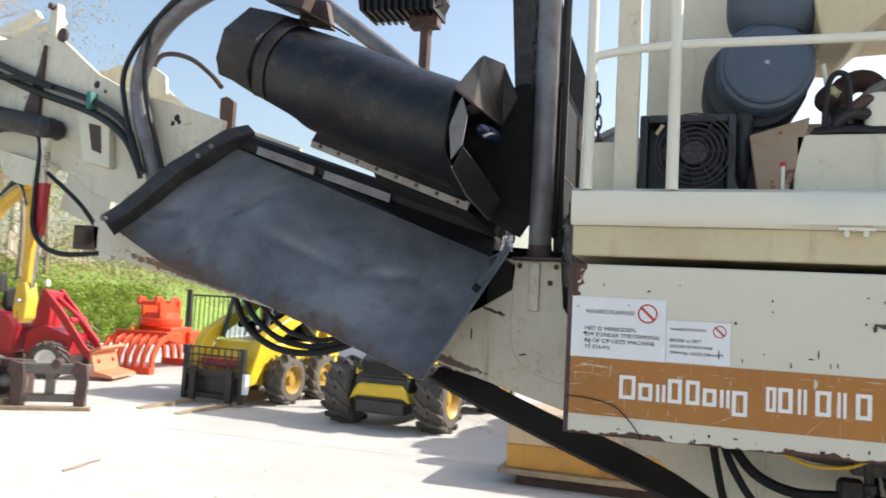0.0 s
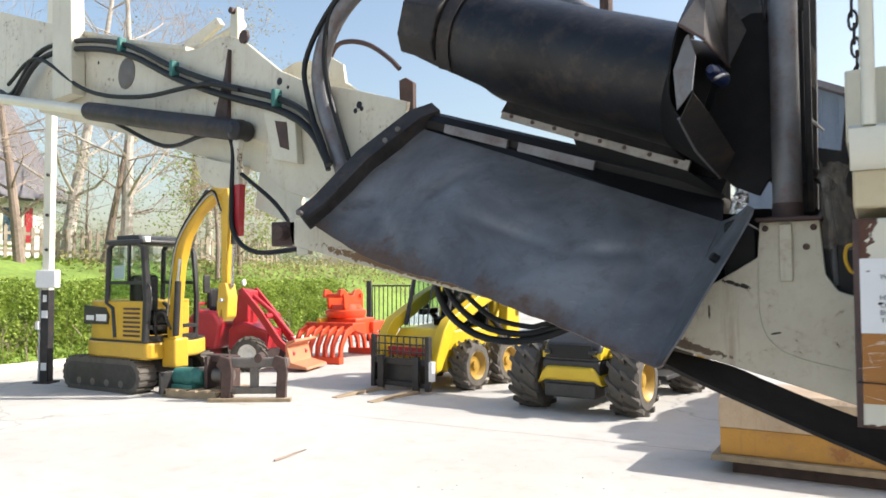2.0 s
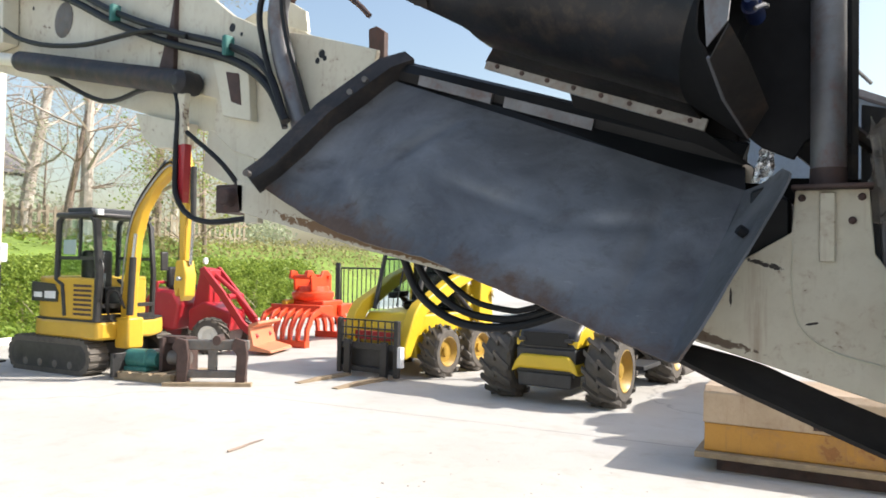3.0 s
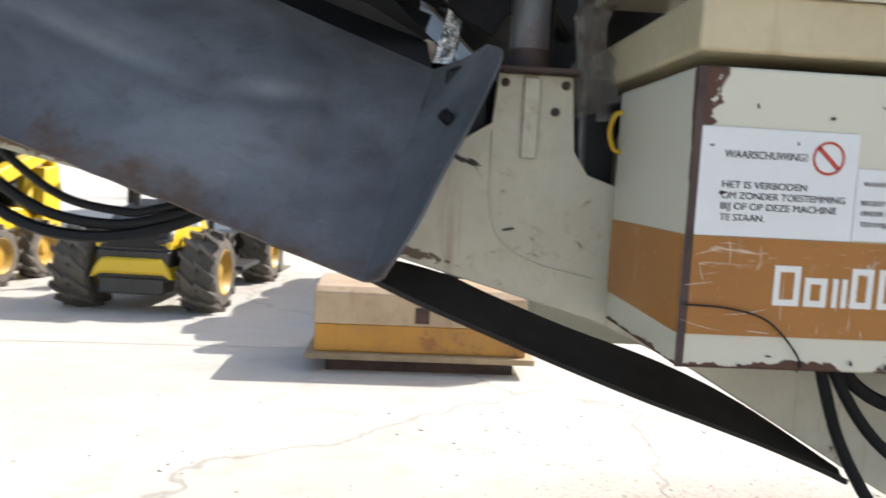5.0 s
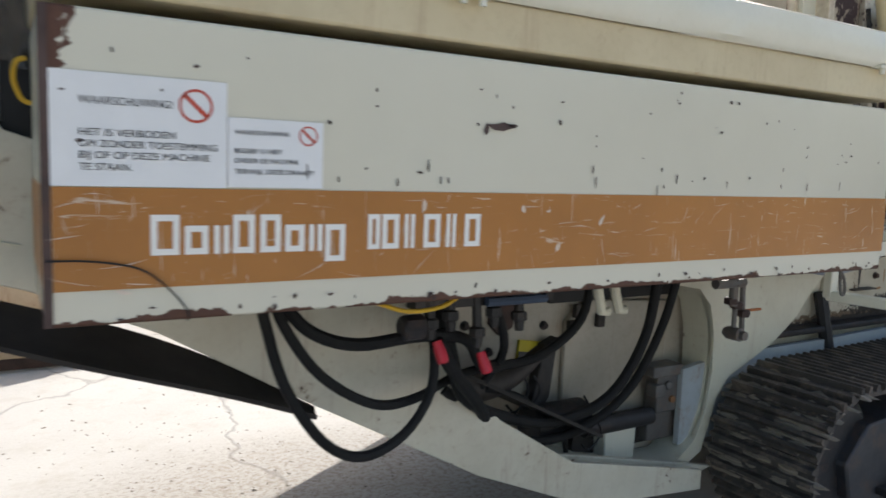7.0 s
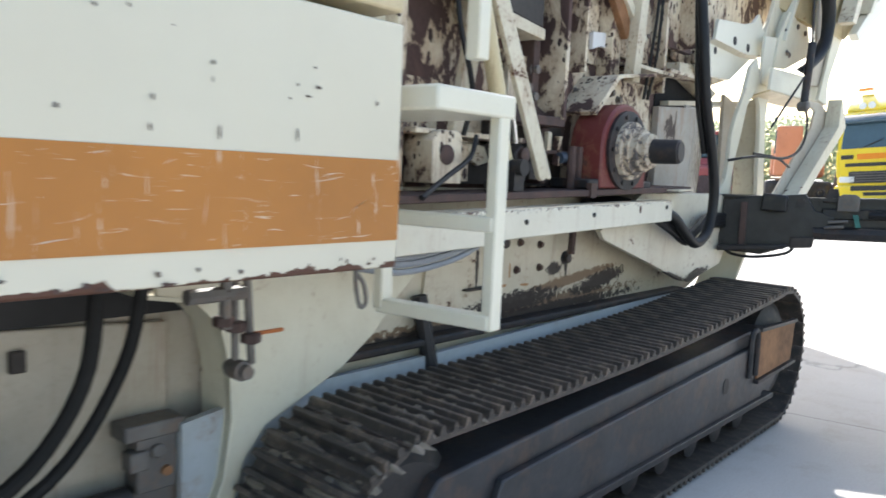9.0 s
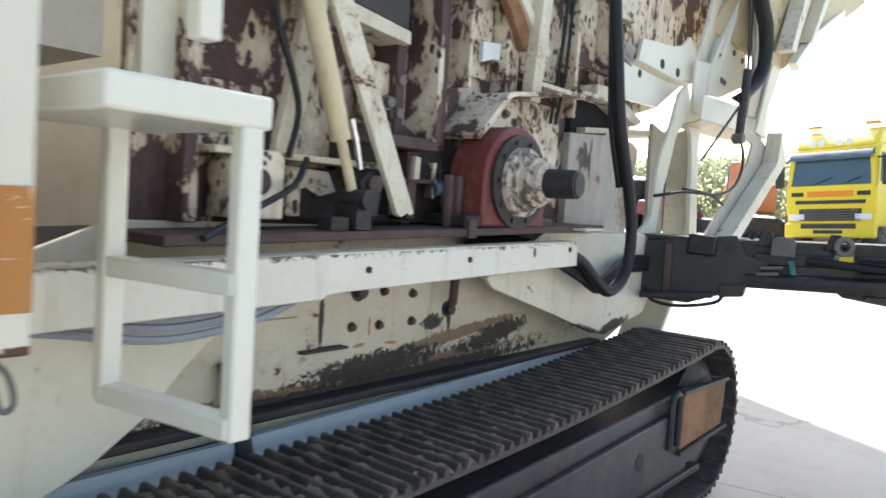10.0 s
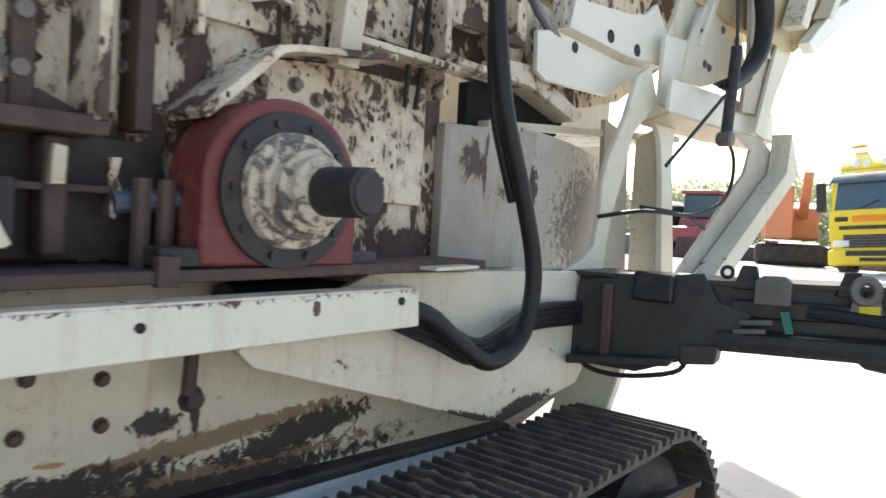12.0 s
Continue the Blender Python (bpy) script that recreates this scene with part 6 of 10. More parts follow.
def build_ladder():
    lad = part("ladder", MB().box(3.115, 3.165, -0.04, 0.0, 1.115, 1.735), CREAM_CLEAN, crusher, "cream tubular step ladder with a box step", 0.007)
    part("stile", MB().box(3.05, 3.10, 0.345, 0.385, 1.13, 1.735), CREAM_CLEAN, lad, bevel=0.007)
    part("box_step", MB().box(2.85, 3.18, -0.045, 0.40, 1.72, 1.785), CREAM_CLEAN, lad, bevel=0.008)
    rung = lambda z: MB().add([(3.11, -0.03, z), (3.16, -0.03, z), (3.10, 0.37, z), (3.05, 0.37, z), (3.11, -0.03, z + 0.045), (3.16, -0.03, z + 0.045), (3.10, 0.37, z + 0.045), (3.05, 0.37, z + 0.045)],
                              [(0, 1, 2, 3), (4, 7, 6, 5), (0, 4, 5, 1), (2, 6, 7, 3), (1, 5, 6, 2), (0, 3, 7, 4)])
    for z in (1.40, 1.118):
        part("rung", rung(z), CREAM_CLEAN, lad, bevel=0.006)
    for k, (r, dz) in enumerate(((0.014, 0.0), (0.012, -0.028), (0.010, 0.022))):
        part("cable", MB().tube([(2.86, 0.5, 1.30 + dz), (3.0, 0.5, 1.285 + dz), (3.3, 0.52, 1.235 + dz), (3.55, 0.5, 1.265 + dz), (3.7, 0.5, 1.31 + dz)], r, 8, smooth=4), CABLE_GREY, crusher, "pale grey cable slung below the beam")


build_ladder()


def build_track():
    """Crawler track: frame, idler, sprocket, rollers and a loop of triple-grouser shoes."""
    i_c, i_r, s_c, s_r = Vector((3.10, 0.40)), 0.345, Vector((6.48, 0.475)), 0.42
    # loop: top run, sprocket, bottom run, idler
    def loop(n):
        pts = []
        top0, top1 = i_c + Vector((0, i_r)), s_c + Vector((0, s_r))
        bot0, bot1 = Vector((s_c.x, 0.055)), Vector((i_c.x, 0.055))
        segs = []
        for k in range(40):
            f = k / 40
            p = top0.lerp(top1, f)
            p.y -= 0.045 * math.sin(math.pi * f)
            segs.append(p)
        for k in range(30):
            a = math.pi / 2 - math.pi * k / 30
            segs.append(s_c + Vector((math.cos(a), math.sin(a))) * s_r)
        for k in range(40):
            segs.append(bot0.lerp(bot1, k / 40))
        for k in range(30):
            a = -math.pi / 2 - math.pi * k / 30
            segs.append(i_c + Vector((math.cos(a), math.sin(a))) * i_r)
        segs.append(segs[0])
        d = [0.0]
        for a, b in zip(segs, segs[1:]):
            d.append(d[-1] + (b - a).length)
        for k in range(n):
            s = d[-1] * k / n
            j = max(i for i in range(len(d) - 1) if d[i] <= s)
            f = (s - d[j]) / max(1e-9, d[j + 1] - d[j])
            p, t = segs[j].lerp(segs[j + 1], f), (segs[j + 1] - segs[j]).normalized()
            pts.append((p, t))
        return pts, d[-1]
    y0, y1 = 0.155, 0.665
    frame_p = [(3.1, 0.25), (3.25, 0.2), (6.3, 0.2), (6.5, 0.3), (6.62, 0.45), (6.5, 0.62), (6.2, 0.70), (4.0, 0.62), (3.2, 0.58), (3.05, 0.42)]
    tr = part("track", MB().prism(frame_p, "y", 0.20, 0.62), TRACK_FRAME, crusher, "dark crawler track with worn ribbed steel shoes", 0.012)
    part("side_beam", MB().prism([(3.4, 0.27), (6.15, 0.27), (6.25, 0.55), (6.1, 0.62), (3.5, 0.5)], "y", 0.165, 0.20), TRACK_FRAME, tr, bevel=0.008)
    part("access_hole", MB().lathe((5.54, 0.166, 0.45), (0, -1, 0), [(0, 0.045), (0.003, 0.045)], 18), RUBBER, tr)
    part("lift_eye", MB().tube([(5.87, 0.155, 0.44), (5.87, 0.155, 0.66), (5.885, 0.155, 0.705), (5.92, 0.155, 0.722), (5.955, 0.155, 0.705), (5.97, 0.155, 0.66), (5.97, 0.155, 0.44)], 0.018, 8), DARK_STEEL, tr)
    part("cover_plate", MB().prism([(6.0, 0.41), (6.62, 0.43), (6.66, 0.68), (6.02, 0.70)], "y", 0.15, 0.17), RUST_PLATE, tr, "rust brown cover plate", 0.006)
    part("cover_rim", MB().prism([(5.98, 0.385), (6.68, 0.405), (6.68, 0.425), (5.98, 0.405)], "y", 0.135, 0.17).prism([(6.0, 0.70), (6.68, 0.68), (6.68, 0.70), (6.0, 0.72)], "y", 0.14, 0.17), DARK_STEEL, tr)
    part("beam_ledge", MB().box(3.3, 6.3, 0.14, 0.2, 0.24, 0.275), DARK_STEEL, tr, bevel=0.006)
    part("idler", MB().lathe((3.10, 0.25, 0.40), (0, 1, 0), [(0, 0.08), (0.01, 0.24), (0.06, 0.30), (0.3, 0.30), (0.34, 0.24), (0.35, 0.08)], 30), DARK_STEEL, tr)
    part("sprocket", MB().lathe((6.48, 0.22, 0.475), (0, 1, 0), [(0, 0.12), (0.01, 0.26), (0.05, 0.33), (0.36, 0.33), (0.38, 0.2)], 30), FRAME_DARK, tr)
    for k in range(8):
        part("roller", MB().lathe((3.6 + k * 0.345, 0.24, 0.165), (0, 1, 0), [(0, 0.05), (0.01, 0.09), (0.3, 0.09), (0.31, 0.05)], 16), DARK_STEEL, tr)
    # one shoe: plate with three grousers, its length along x, outside up
    n = 51
    pts, total = loop(n)
    pitch = total / n
    sh = MB()
    h = pitch / 2
    prof = [(-h, -0.012), (h * 0.98, -0.012), (h * 0.98, 0.004)]
    for c in (0.66, 0.0, -0.66):
        prof += [(h * c + 0.016, 0.006), (h * c + 0.008, 0.034), (h * c - 0.008, 0.034), (h * c - 0.016, 0.006)]
    prof += [(-h, 0.004)]
    sh.prism(prof, "y", y0 - 0.41, y1 - 0.41)
    me = bpy.data.meshes.new("track_shoe")
    me.from_pydata(sh.v, [], sh.f)
    me.materials.append(TRACK_STEEL)
    for p, t in pts:
        m = Matrix(((t.x, 0, -t.y, p.x), (0, 1, 0, 0.41), (t.y, 0, t.x, p.y), (0, 0, 0, 1)))
        piece("shoe", me, tr, Matrix.Translation(-OFF) @ m)
    # far track, only glimpsed
    mb = MB()
    lp = [(p.x, p.y) for p, t in pts]
    mb.prism(lp, "y", 2.2, 2.7)
    part("far_track", mb, TRACK_STEEL, crusher, "second crawler track on the far side")
    dirt = MB()
    rng = random.Random(3)
    for _ in range(420):
        x = 3.1 + 2.6 * rng.random() ** 1.3
        z = 0.76 + (x - 3.1) / 3.4 * 0.15 - 0.045 * math.sin(math.pi * (x - 3.1) / 3.4)
        y, a, b = rng.uniform(0.2, 0.62), rng.uniform(0.015, 0.03), rng.uniform(0.02, 0.09)
        k = 7
        top = [(x + a * math.cos(2 * math.pi * i / k) * rng.uniform(0.6, 1), y + b * math.sin(2 * math.pi * i / k) * rng.uniform(0.6, 1), z - 0.008) for i in range(k)]
        dirt.add(top + [(x, y, z + 0.012)], [(i, (i + 1) % k, k) for i in range(k)])
    for _ in range(160):
        w = rng.uniform(math.radians(92), math.radians(200))
        d = Vector((math.cos(w), math.sin(w)))
        c = i_c + d * (i_r + 0.002)
        y, a, b = rng.uniform(0.18, 0.64), rng.uniform(0.012, 0.03), rng.uniform(0.03, 0.12)
        t = Vector((-d.y, d.x))
        ring = [c + t * a * math.cos(2 * math.pi * i / 7) * rng.uniform(0.6, 1) for i in range(7)]
        dirt.add([(p.x, y + b * math.sin(2 * math.pi * i / 7) * rng.uniform(0.6, 1), p.y) for i, p in enumerate(ring)] + [(c.x + d.x * 0.02, y, c.y + d.y * 0.02)], [(i, (i + 1) % 7, 7) for i in range(7)])
    part("caked_mud", dirt, MUD, tr, "pale mud caked between the grousers")


build_track()


def build_chassis():
    ch = part("chassis_beam", MB().prism([(2.8, 0.72), (3.3, 0.78), (6.3, 0.80), (6.9, 1.0), (6.9, 1.5), (3.3, 1.5), (2.8, 1.3)], "y", 0.815, 0.84), CHASSIS, crusher, "cream bolted chassis plate with rust and mud", 0.004)
    part("carbody_side", MB().prism([(2.6, 0.4), (6.3, 0.5), (6.3, 0.86), (5.2, 0.84), (3.6, 0.80), (2.9, 0.80), (2.6, 0.76)], "y", 0.735, 0.765), BLUE_FRAME, ch, "pale blue-grey undercarriage side")
    part("carbody_ledge", MB().box(3.2, 6.2, 0.735, 0.82, 0.84, 0.875), DARK_STEEL, ch, bevel=0.01)
    part("drip_plate", MB().prism([(3.74, 1.17), (3.98, 1.17), (4.15, 0.935), (4.02, 0.90), (3.78, 0.93), (3.72, 1.0)], "y", 0.80, 0.815), CHASSIS, ch)
    part("small_ledge", MB().box(3.98, 4.20, 0.77, 0.815, 1.040, 1.048), DARK_STEEL, ch)
    bolt_heads("bolt", ((4.40, 1.105), (4.595, 1.105), (4.25, 1.11), (4.42, 1.24), (4.593, 1.222)), 0.014, 0.815, BROWN_STEEL, ch)
    bolt_heads("large_bolt", ((4.28, 1.245), (4.835, 1.14)), 0.026, 0.815, DARK_STEEL, ch, 0.03)
    part("hang_rod", MB().tube([(4.80, 0.75, 1.33), (4.79, 0.75, 1.17)], 0.02, 8), BROWN_STEEL, ch)
    # gusset that carries the crusher frame
    gus = [(4.85, 1.30), (4.9, 1.25), (5.45, 1.09), (5.85, 0.965), (6.0, 0.94), (6.48, 1.03), (6.62, 1.2), (6.50, 1.50), (5.3, 1.50)]
    part("gusset", MB().prism(gus, "y", 0.62, 0.65), GUSSET, crusher, "cream triangular gusset, mud spattered below", 0.004)
    # beam along the side, thicker at its left end
    part("side_beam", MB().prism([(2.86, 1.27), (3.80, 1.298), (3.86, 1.305), (5.36, 1.353), (5.35, 1.462), (3.8, 1.424), (2.86, 1.395)], "y", 0.47, 0.53), BEAM, crusher, "white side beam with chipped top", 0.005)
    part("beam_sleeve", MB().prism([(2.86, 1.262), (3.78, 1.29), (3.80, 1.31), (3.80, 1.428), (2.86, 1.40)], "y", 0.455, 0.47), BEAM, crusher, bevel=0.004)
    bolt_heads("hole", ((4.52, 1.398), (5.28, 1.43), (3.98, 1.375)), 0.008, 0.47, RUBBER, crusher, 0.004)
    part("rust_shelf", MB().prism([(3.3, 1.445), (5.74, 1.515), (5.74, 1.545), (3.3, 1.475)], "y", 0.54, 0.86), BROWN_STEEL, crusher, "rust brown steel shelf under the crusher", 0.004)
    part("beam_top", MB().prism([(2.86, 1.40), (5.35, 1.462), (5.35, 1.468), (2.86, 1.406)], "y", 0.475, 0.56), CREAM_RUSTY, crusher)
    part("end_tab", MB().prism([(5.42, 1.515), (5.62, 1.522), (5.62, 1.532), (5.42, 1.525)], "y", 0.47, 0.56), CREAM_WORN, crusher)
    part("dark_drum", MB().lathe((4.85, 0.70, 1.40), (1, 0.0, 0), [(0, 0.07), (0.3, 0.08), (0.6, 0.05)], 14), RUBBER, crusher)


build_chassis()


def build_crusher_body():
    wall = part("crusher_housing", MB().prism([(3.35, 1.5), (5.80, 1.5), (5.80, 2.42), (6.30, 2.42), (6.30, 3.6), (3.35, 3.6)], "y", 0.85, 0.90), CRUSHER, crusher, "battered cream crusher housing, paint flaked to dark rust")
    rng = random.Random(11)
    # vertical ribs
    for x, w, d, z1, mt in ((3.50, 0.05, 0.10, 3.4, CRUSHER), (4.36, 0.05, 0.12, 3.4, BROWN_STEEL), (4.50, 0.03, 0.20, 3.4, CRUSHER), (4.64, 0.045, 0.10, 3.4, BROWN_STEEL), (4.76, 0.02, 0.14, 3.4, CRUSHER_LIGHT), (5.14, 0.10, 0.09, 3.4, CRUSHER_LIGHT), (5.72, 0.03, 0.10, 3.4, CRUSHER_LIGHT), (6.10, 0.03, 0.12, 3.4, CRUSHER)):
        part("rib", MB().box(x - w / 2, x + w / 2, 0.85 - d, 0.85, 1.5 if x < 4.0 else (1.84 if x < 4.7 else (2.1 if x < 6 else 2.42)), z1), mt, wall, bevel=0.004)
    # plates laid on the wall
    for x0, x1, z0, z1, d, mt in ((3.37, 3.49, 1.86, 3.3, 0.03, CREAM), (3.55, 3.80, 1.72, 1.95, 0.02, CRUSHER_LIGHT), (4.40, 4.60, 1.88, 2.2, 0.03, CRUSHER_LIGHT), (4.80, 5.06, 2.18, 2.5, 0.02, CRUSHER_LIGHT),
                                  (5.22, 5.70, 1.72, 2.14, 0.025, CRUSHER_LIGHT), (5.22, 5.66, 2.26, 2.9, 0.03, CRUSHER_LIGHT), (3.9, 4.3, 2.2, 2.8, 0.03, CRUSHER_LIGHT), (4.66, 4.74, 1.80, 2.6, 0.02, CRUSHER)):
        part("plate", MB().box(x0, x1, 0.85 - d, 0.85, z0, z1), mt, wall, bevel=0.004)
    # horizontal flanges with bolts
    for x0, x1, z, d in ((3.55, 4.3, 1.725, 0.14), (5.2, 5.72, 2.20, 0.16), (3.4, 4.35, 2.32, 0.12), (5.76, 6.2, 2.24, 0.12)):
        part("flange", MB().box(x0, x1, 0.85 - d, 0.85, z - 0.01, z + 0.012), CRUSHER_LIGHT, wall, bevel=0.003)
    pts = [(4.40 + 0.0, z) for z in (1.95, 2.03, 2.11, 2.19)] + [(4.62, 2.0), (4.62, 2.1), (5.3, 2.42), (5.3, 2.55), (5.45, 2.6), (5.6, 2.42), (4.86, 2.02), (4.95, 2.05), (5.05, 1.99), (5.15, 1.98), (4.05, 2.1), (4.12, 2.25), (5.66, 2.1)]
    bolt_heads("bolt", pts, 0.014, 0.83, GREY_STEEL, wall, 0.025)
    part("stay_plate", MB().prism([(5.16, 2.10), (5.24, 2.10), (5.30, 2.62), (5.22, 2.62)], "y", 0.66, 0.72), CREAM_RUSTY, wall, bevel=0.004)
    part("rusty_stay", MB().prism([(4.92, 2.62), (5.02, 2.66), (5.24, 2.38), (5.18, 2.33)], "y", 0.72, 0.76), RUST_PLATE, wall, "orange-brown rusted stay", 0.004)
    part("drive_pipe", MB().tube([(4.55, 0.70, 1.66), (4.72, 0.68, 1.68), (4.80, 0.68, 1.68)], 0.028, 10), ENGINE_BLUE, wall, "blue pipe beside the bearing")
    part("bright_plate", MB().prism([(4.96, 2.34), (5.13, 2.36), (5.13, 2.27), (5.05, 2.28), (4.96, 2.25)], "y", 0.80, 0.825), STICKER, wall, "small bright plate on the housing")
    # dark sheets painted as the shade of the deep recess low down behind the ram
    part("recess", MB().box(3.82, 4.72, 0.80, 0.848, 1.52, 1.70).box(4.12, 4.72, 0.81, 0.848, 1.70, 1.815), OIL_AND_SHADE, wall)
    part("cross_bar", MB().prism([(4.10, 1.80), (4.52, 1.805), (4.53, 1.85), (4.10, 1.845)], "y", 0.66, 0.80), BROWN_STEEL, wall, "rusty cross bar over a dark recess", 0.005)
    part("thin_rail", MB().prism([(4.14, 1.672), (4.72, 1.682), (4.72, 1.700), (4.14, 1.690)], "y", 0.71, 0.80), BROWN_STEEL, wall, bevel=0.003)
    part("short_post", MB().prism([(4.40, 1.53), (4.455, 1.53), (4.455, 1.80), (4.40, 1.80)], "y", 0.70, 0.79), BROWN_STEEL, wall, bevel=0.012)
    part("post_plate", MB().prism([(4.405, 1.69), (4.437, 1.692), (4.44, 1.775), (4.41, 1.78)], "y", 0.675, 0.70), CREAM_RUSTY, wall, bevel=0.003)
    part("bent_strap", MB().prism([(4.54, 1.63), (4.558, 1.62), (4.575, 1.68), (4.56, 1.72), (4.57, 1.765), (4.548, 1.765), (4.54, 1.72), (4.552, 1.68)], "y", 0.70, 0.74), CRUSHER, wall, bevel=0.003)
    part("sloping_cap", MB().prism([(4.15, 1.85), (4.52, 1.85), (4.40, 1.90), (4.24, 1.905)], "y", 0.74, 0.82), BROWN_STEEL, wall, bevel=0.006)
    bolt_heads("large_bolt", ((4.352, 1.935), (4.357, 2.06), (4.30, 1.97)), 0.021, 0.745, GREY_STEEL, wall, 0.03)
    part("recess_plate", MB().prism([(3.86, 1.70), (4.06, 1.69), (4.10, 1.62), (4.02, 1.60), (3.96, 1.63), (3.88, 1.60)], "y", 0.775, 0.80), CREAM_RUSTY, wall, bevel=0.004)
    part("recess_bar", MB().prism([(3.84, 1.53), (3.90, 1.53), (3.90, 1.69), (3.84, 1.69)], "y", 0.73, 0.80), CRUSHER, wall, bevel=0.004)
    part("rod_clevis", MB().prism([(4.06, 1.54), (4.14, 1.54), (4.16, 1.66), (4.10, 1.70), (4.05, 1.66)], "y", 0.60, 0.70), FRAME_DARK, wall, bevel=0.006)
    part("clevis_pin", MB().lathe((4.105, 0.60, 1.655), (0, -1, 0), [(0, 0.032), (0.02, 0.032), (0.024, 0.02)], 14), BROWN_STEEL, wall)
    part("spacer", MB().box(4.28, 4.34, 0.68, 0.80, 1.55, 1.70), FRAME_DARK, wall, bevel=0.004)
    part("lug_plate", MB().prism([(4.20, 1.80), (4.34, 1.80), (4.34, 2.12), (4.20, 2.12)], "y", 0.77, 0.80), CRUSHER, wall, bevel=0.004)
    part("dark_guard", MB().prism([(4.02, 2.28), (4.36, 2.24), (4.36, 2.50), (4.05, 2.55)], "y", 0.70, 0.84), OIL_AND_SHADE, wall, bevel=0.012)
    part("guard_edge", MB().prism([(4.04, 2.22), (4.36, 2.19), (4.36, 2.24), (4.02, 2.28)], "y", 0.69, 0.84), CREAM_RUSTY, wall, bevel=0.004)
    part("guard_plug", MB().lathe((4.12, 0.70, 2.40), (0, -1, 0), [(0, 0.025), (0.02, 0.025), (0.024, 0.016)], 14), GREY_STEEL, wall)
    # pivot box with a round plug
    pb = part("pivot_box", MB().prism([(3.60, 1.52), (3.775, 1.52), (3.775, 1.71), (3.75, 1.735), (3.64, 1.73), (3.60, 1.69)], "y", 0.66, 0.82), CRUSHER_LIGHT, crusher, "flaking cream pivot box", 0.006)
    part("plug", MB().lathe((3.68, 0.66, 1.635), (0, -1, 0), [(0, 0.04), (0.006, 0.04), (0.008, 0.034)], 20), BROWN_STEEL, pb)
    part("hose", MB().tube([(3.40, 0.52, 1.47), (3.6, 0.58, 1.55), (3.78, 0.62, 1.63), (3.86, 0.66, 1.72)], 0.011, 8, smooth=3), RUBBER, crusher)
    part("hose", MB().tube([(3.66, 0.66, 2.5), (3.68, 0.62, 2.15), (3.75, 0.62, 1.98), (3.80, 0.64, 1.86), (3.80, 0.68, 1.72)], 0.011, 8, smooth=4), RUBBER, crusher)
    # slanting leg of the cream frame behind the ram
    part("back_leg", MB().prism([(3.78, 1.73), (3.86, 1.73), (4.05, 2.6), (3.95, 2.6)], "y", 0.72, 0.76), CREAM_RUSTY, crusher, bevel=0.004)
    # hydraulic ram and flat bar
    ram = part("ram_barrel", MB().tube([(3.60, 0.60, 2.75), (3.95, 0.60, 1.792)], 0.036, 16), RAM_CREAM, crusher, "cream hydraulic ram beside a flat bar")
    part("ram_rod", MB().tube([(3.95, 0.60, 1.792), (4.01, 0.60, 1.63)], 0.018, 12), RAM_CREAM, ram)
    part("ram_pipe", MB().tube([(3.955, 0.562, 1.86), (3.985, 0.566, 1.79), (4.015, 0.57, 1.70)], 0.010, 8), CHROME, ram, "bright chrome pipe")
    part("ram_foot", MB().lathe((4.02, 0.52, 1.60), (0, 1, 0), [(0, 0.035), (0.12, 0.035)], 14).box(3.99, 4.06, 0.55, 0.66, 1.50, 1.62), FRAME_DARK, ram)
    part("foot_stub", MB().box(3.90, 3.98, 0.57, 0.64, 1.47, 1.54), FRAME_DARK, ram, bevel=0.004)
    ends = [(3.55, 2.80), (3.64, 2.83), (4.305, 1.563), (4.29, 1.553), (4.265, 1.56), (4.24, 1.545), (4.215, 1.555)]
    part("flat_bar", MB().prism(ends, "y", 0.575, 0.600), CREAM_RUSTY, crusher, "cream flat steel bar leaning beside the ram", 0.003)
    # bent bracket over the bearing
    strip = [(4.72, 1.90), (4.80, 1.97), (4.935, 2.10), (5.0, 2.115), (5.36, 2.165), (5.36, 2.145), (5.0, 2.095), (4.95, 2.08), (4.82, 1.95), (4.74, 1.88)]
    part("bent_bracket", MB().prism(strip, "y", 0.62, 0.85), CRUSHER_LIGHT, crusher, "bent bracket above the bearing", 0.003)
    part("bracket_web", MB().prism([(4.80, 1.93), (4.86, 1.90), (5.20, 1.93), (5.22, 2.12), (5.0, 2.09), (4.94, 2.075)], "y", 0.74, 0.77), CRUSHER_LIGHT, crusher, bevel=0.003)
    bolt_heads("bolt", ((4.955, 2.02), (5.07, 2.03), (5.15, 2.0)), 0.016, 0.74, GREY_STEEL, crusher, 0.025)
    part("diagonal_brace", MB().prism([(5.0, 2.62), (5.08, 2.62), (5.38, 2.36), (5.34, 2.33)], "y", 0.70, 0.78), CREAM_WORN, crusher, bevel=0.004)
    # bearing housing with shaft
    cx, cz = 4.93, 1.715
    prof = [(cx - 0.235, 1.52), (cx + 0.235, 1.52)] + arc(cx, cz, 0.235, 0, 180, 20)
    br = part("bearing_housing", MB().prism(prof, "y", 0.55, 0.74), BEARING_RED, crusher, "dull red bearing housing with a bare shaft end", 0.012)
    part("bearing_foot", MB().box(cx - 0.33, cx + 0.33, 0.56, 0.78, 1.515, 1.565), DARK_STEEL, br, bevel=0.008)
    part("cover_ring", MB().lathe((cx, 0.55, cz), (0, -1, 0), [(0, 0.20), (0.018, 0.20), (0.022, 0.185), (0.022, 0.15), (0.03, 0.145)], 36), DARK_STEEL, br)
    part("seal_ring", MB().lathe((cx, 0.528, cz), (0, -1, 0), [(0, 0.150), (0.025, 0.145), (0.03, 0.12)], 36), RING, br)
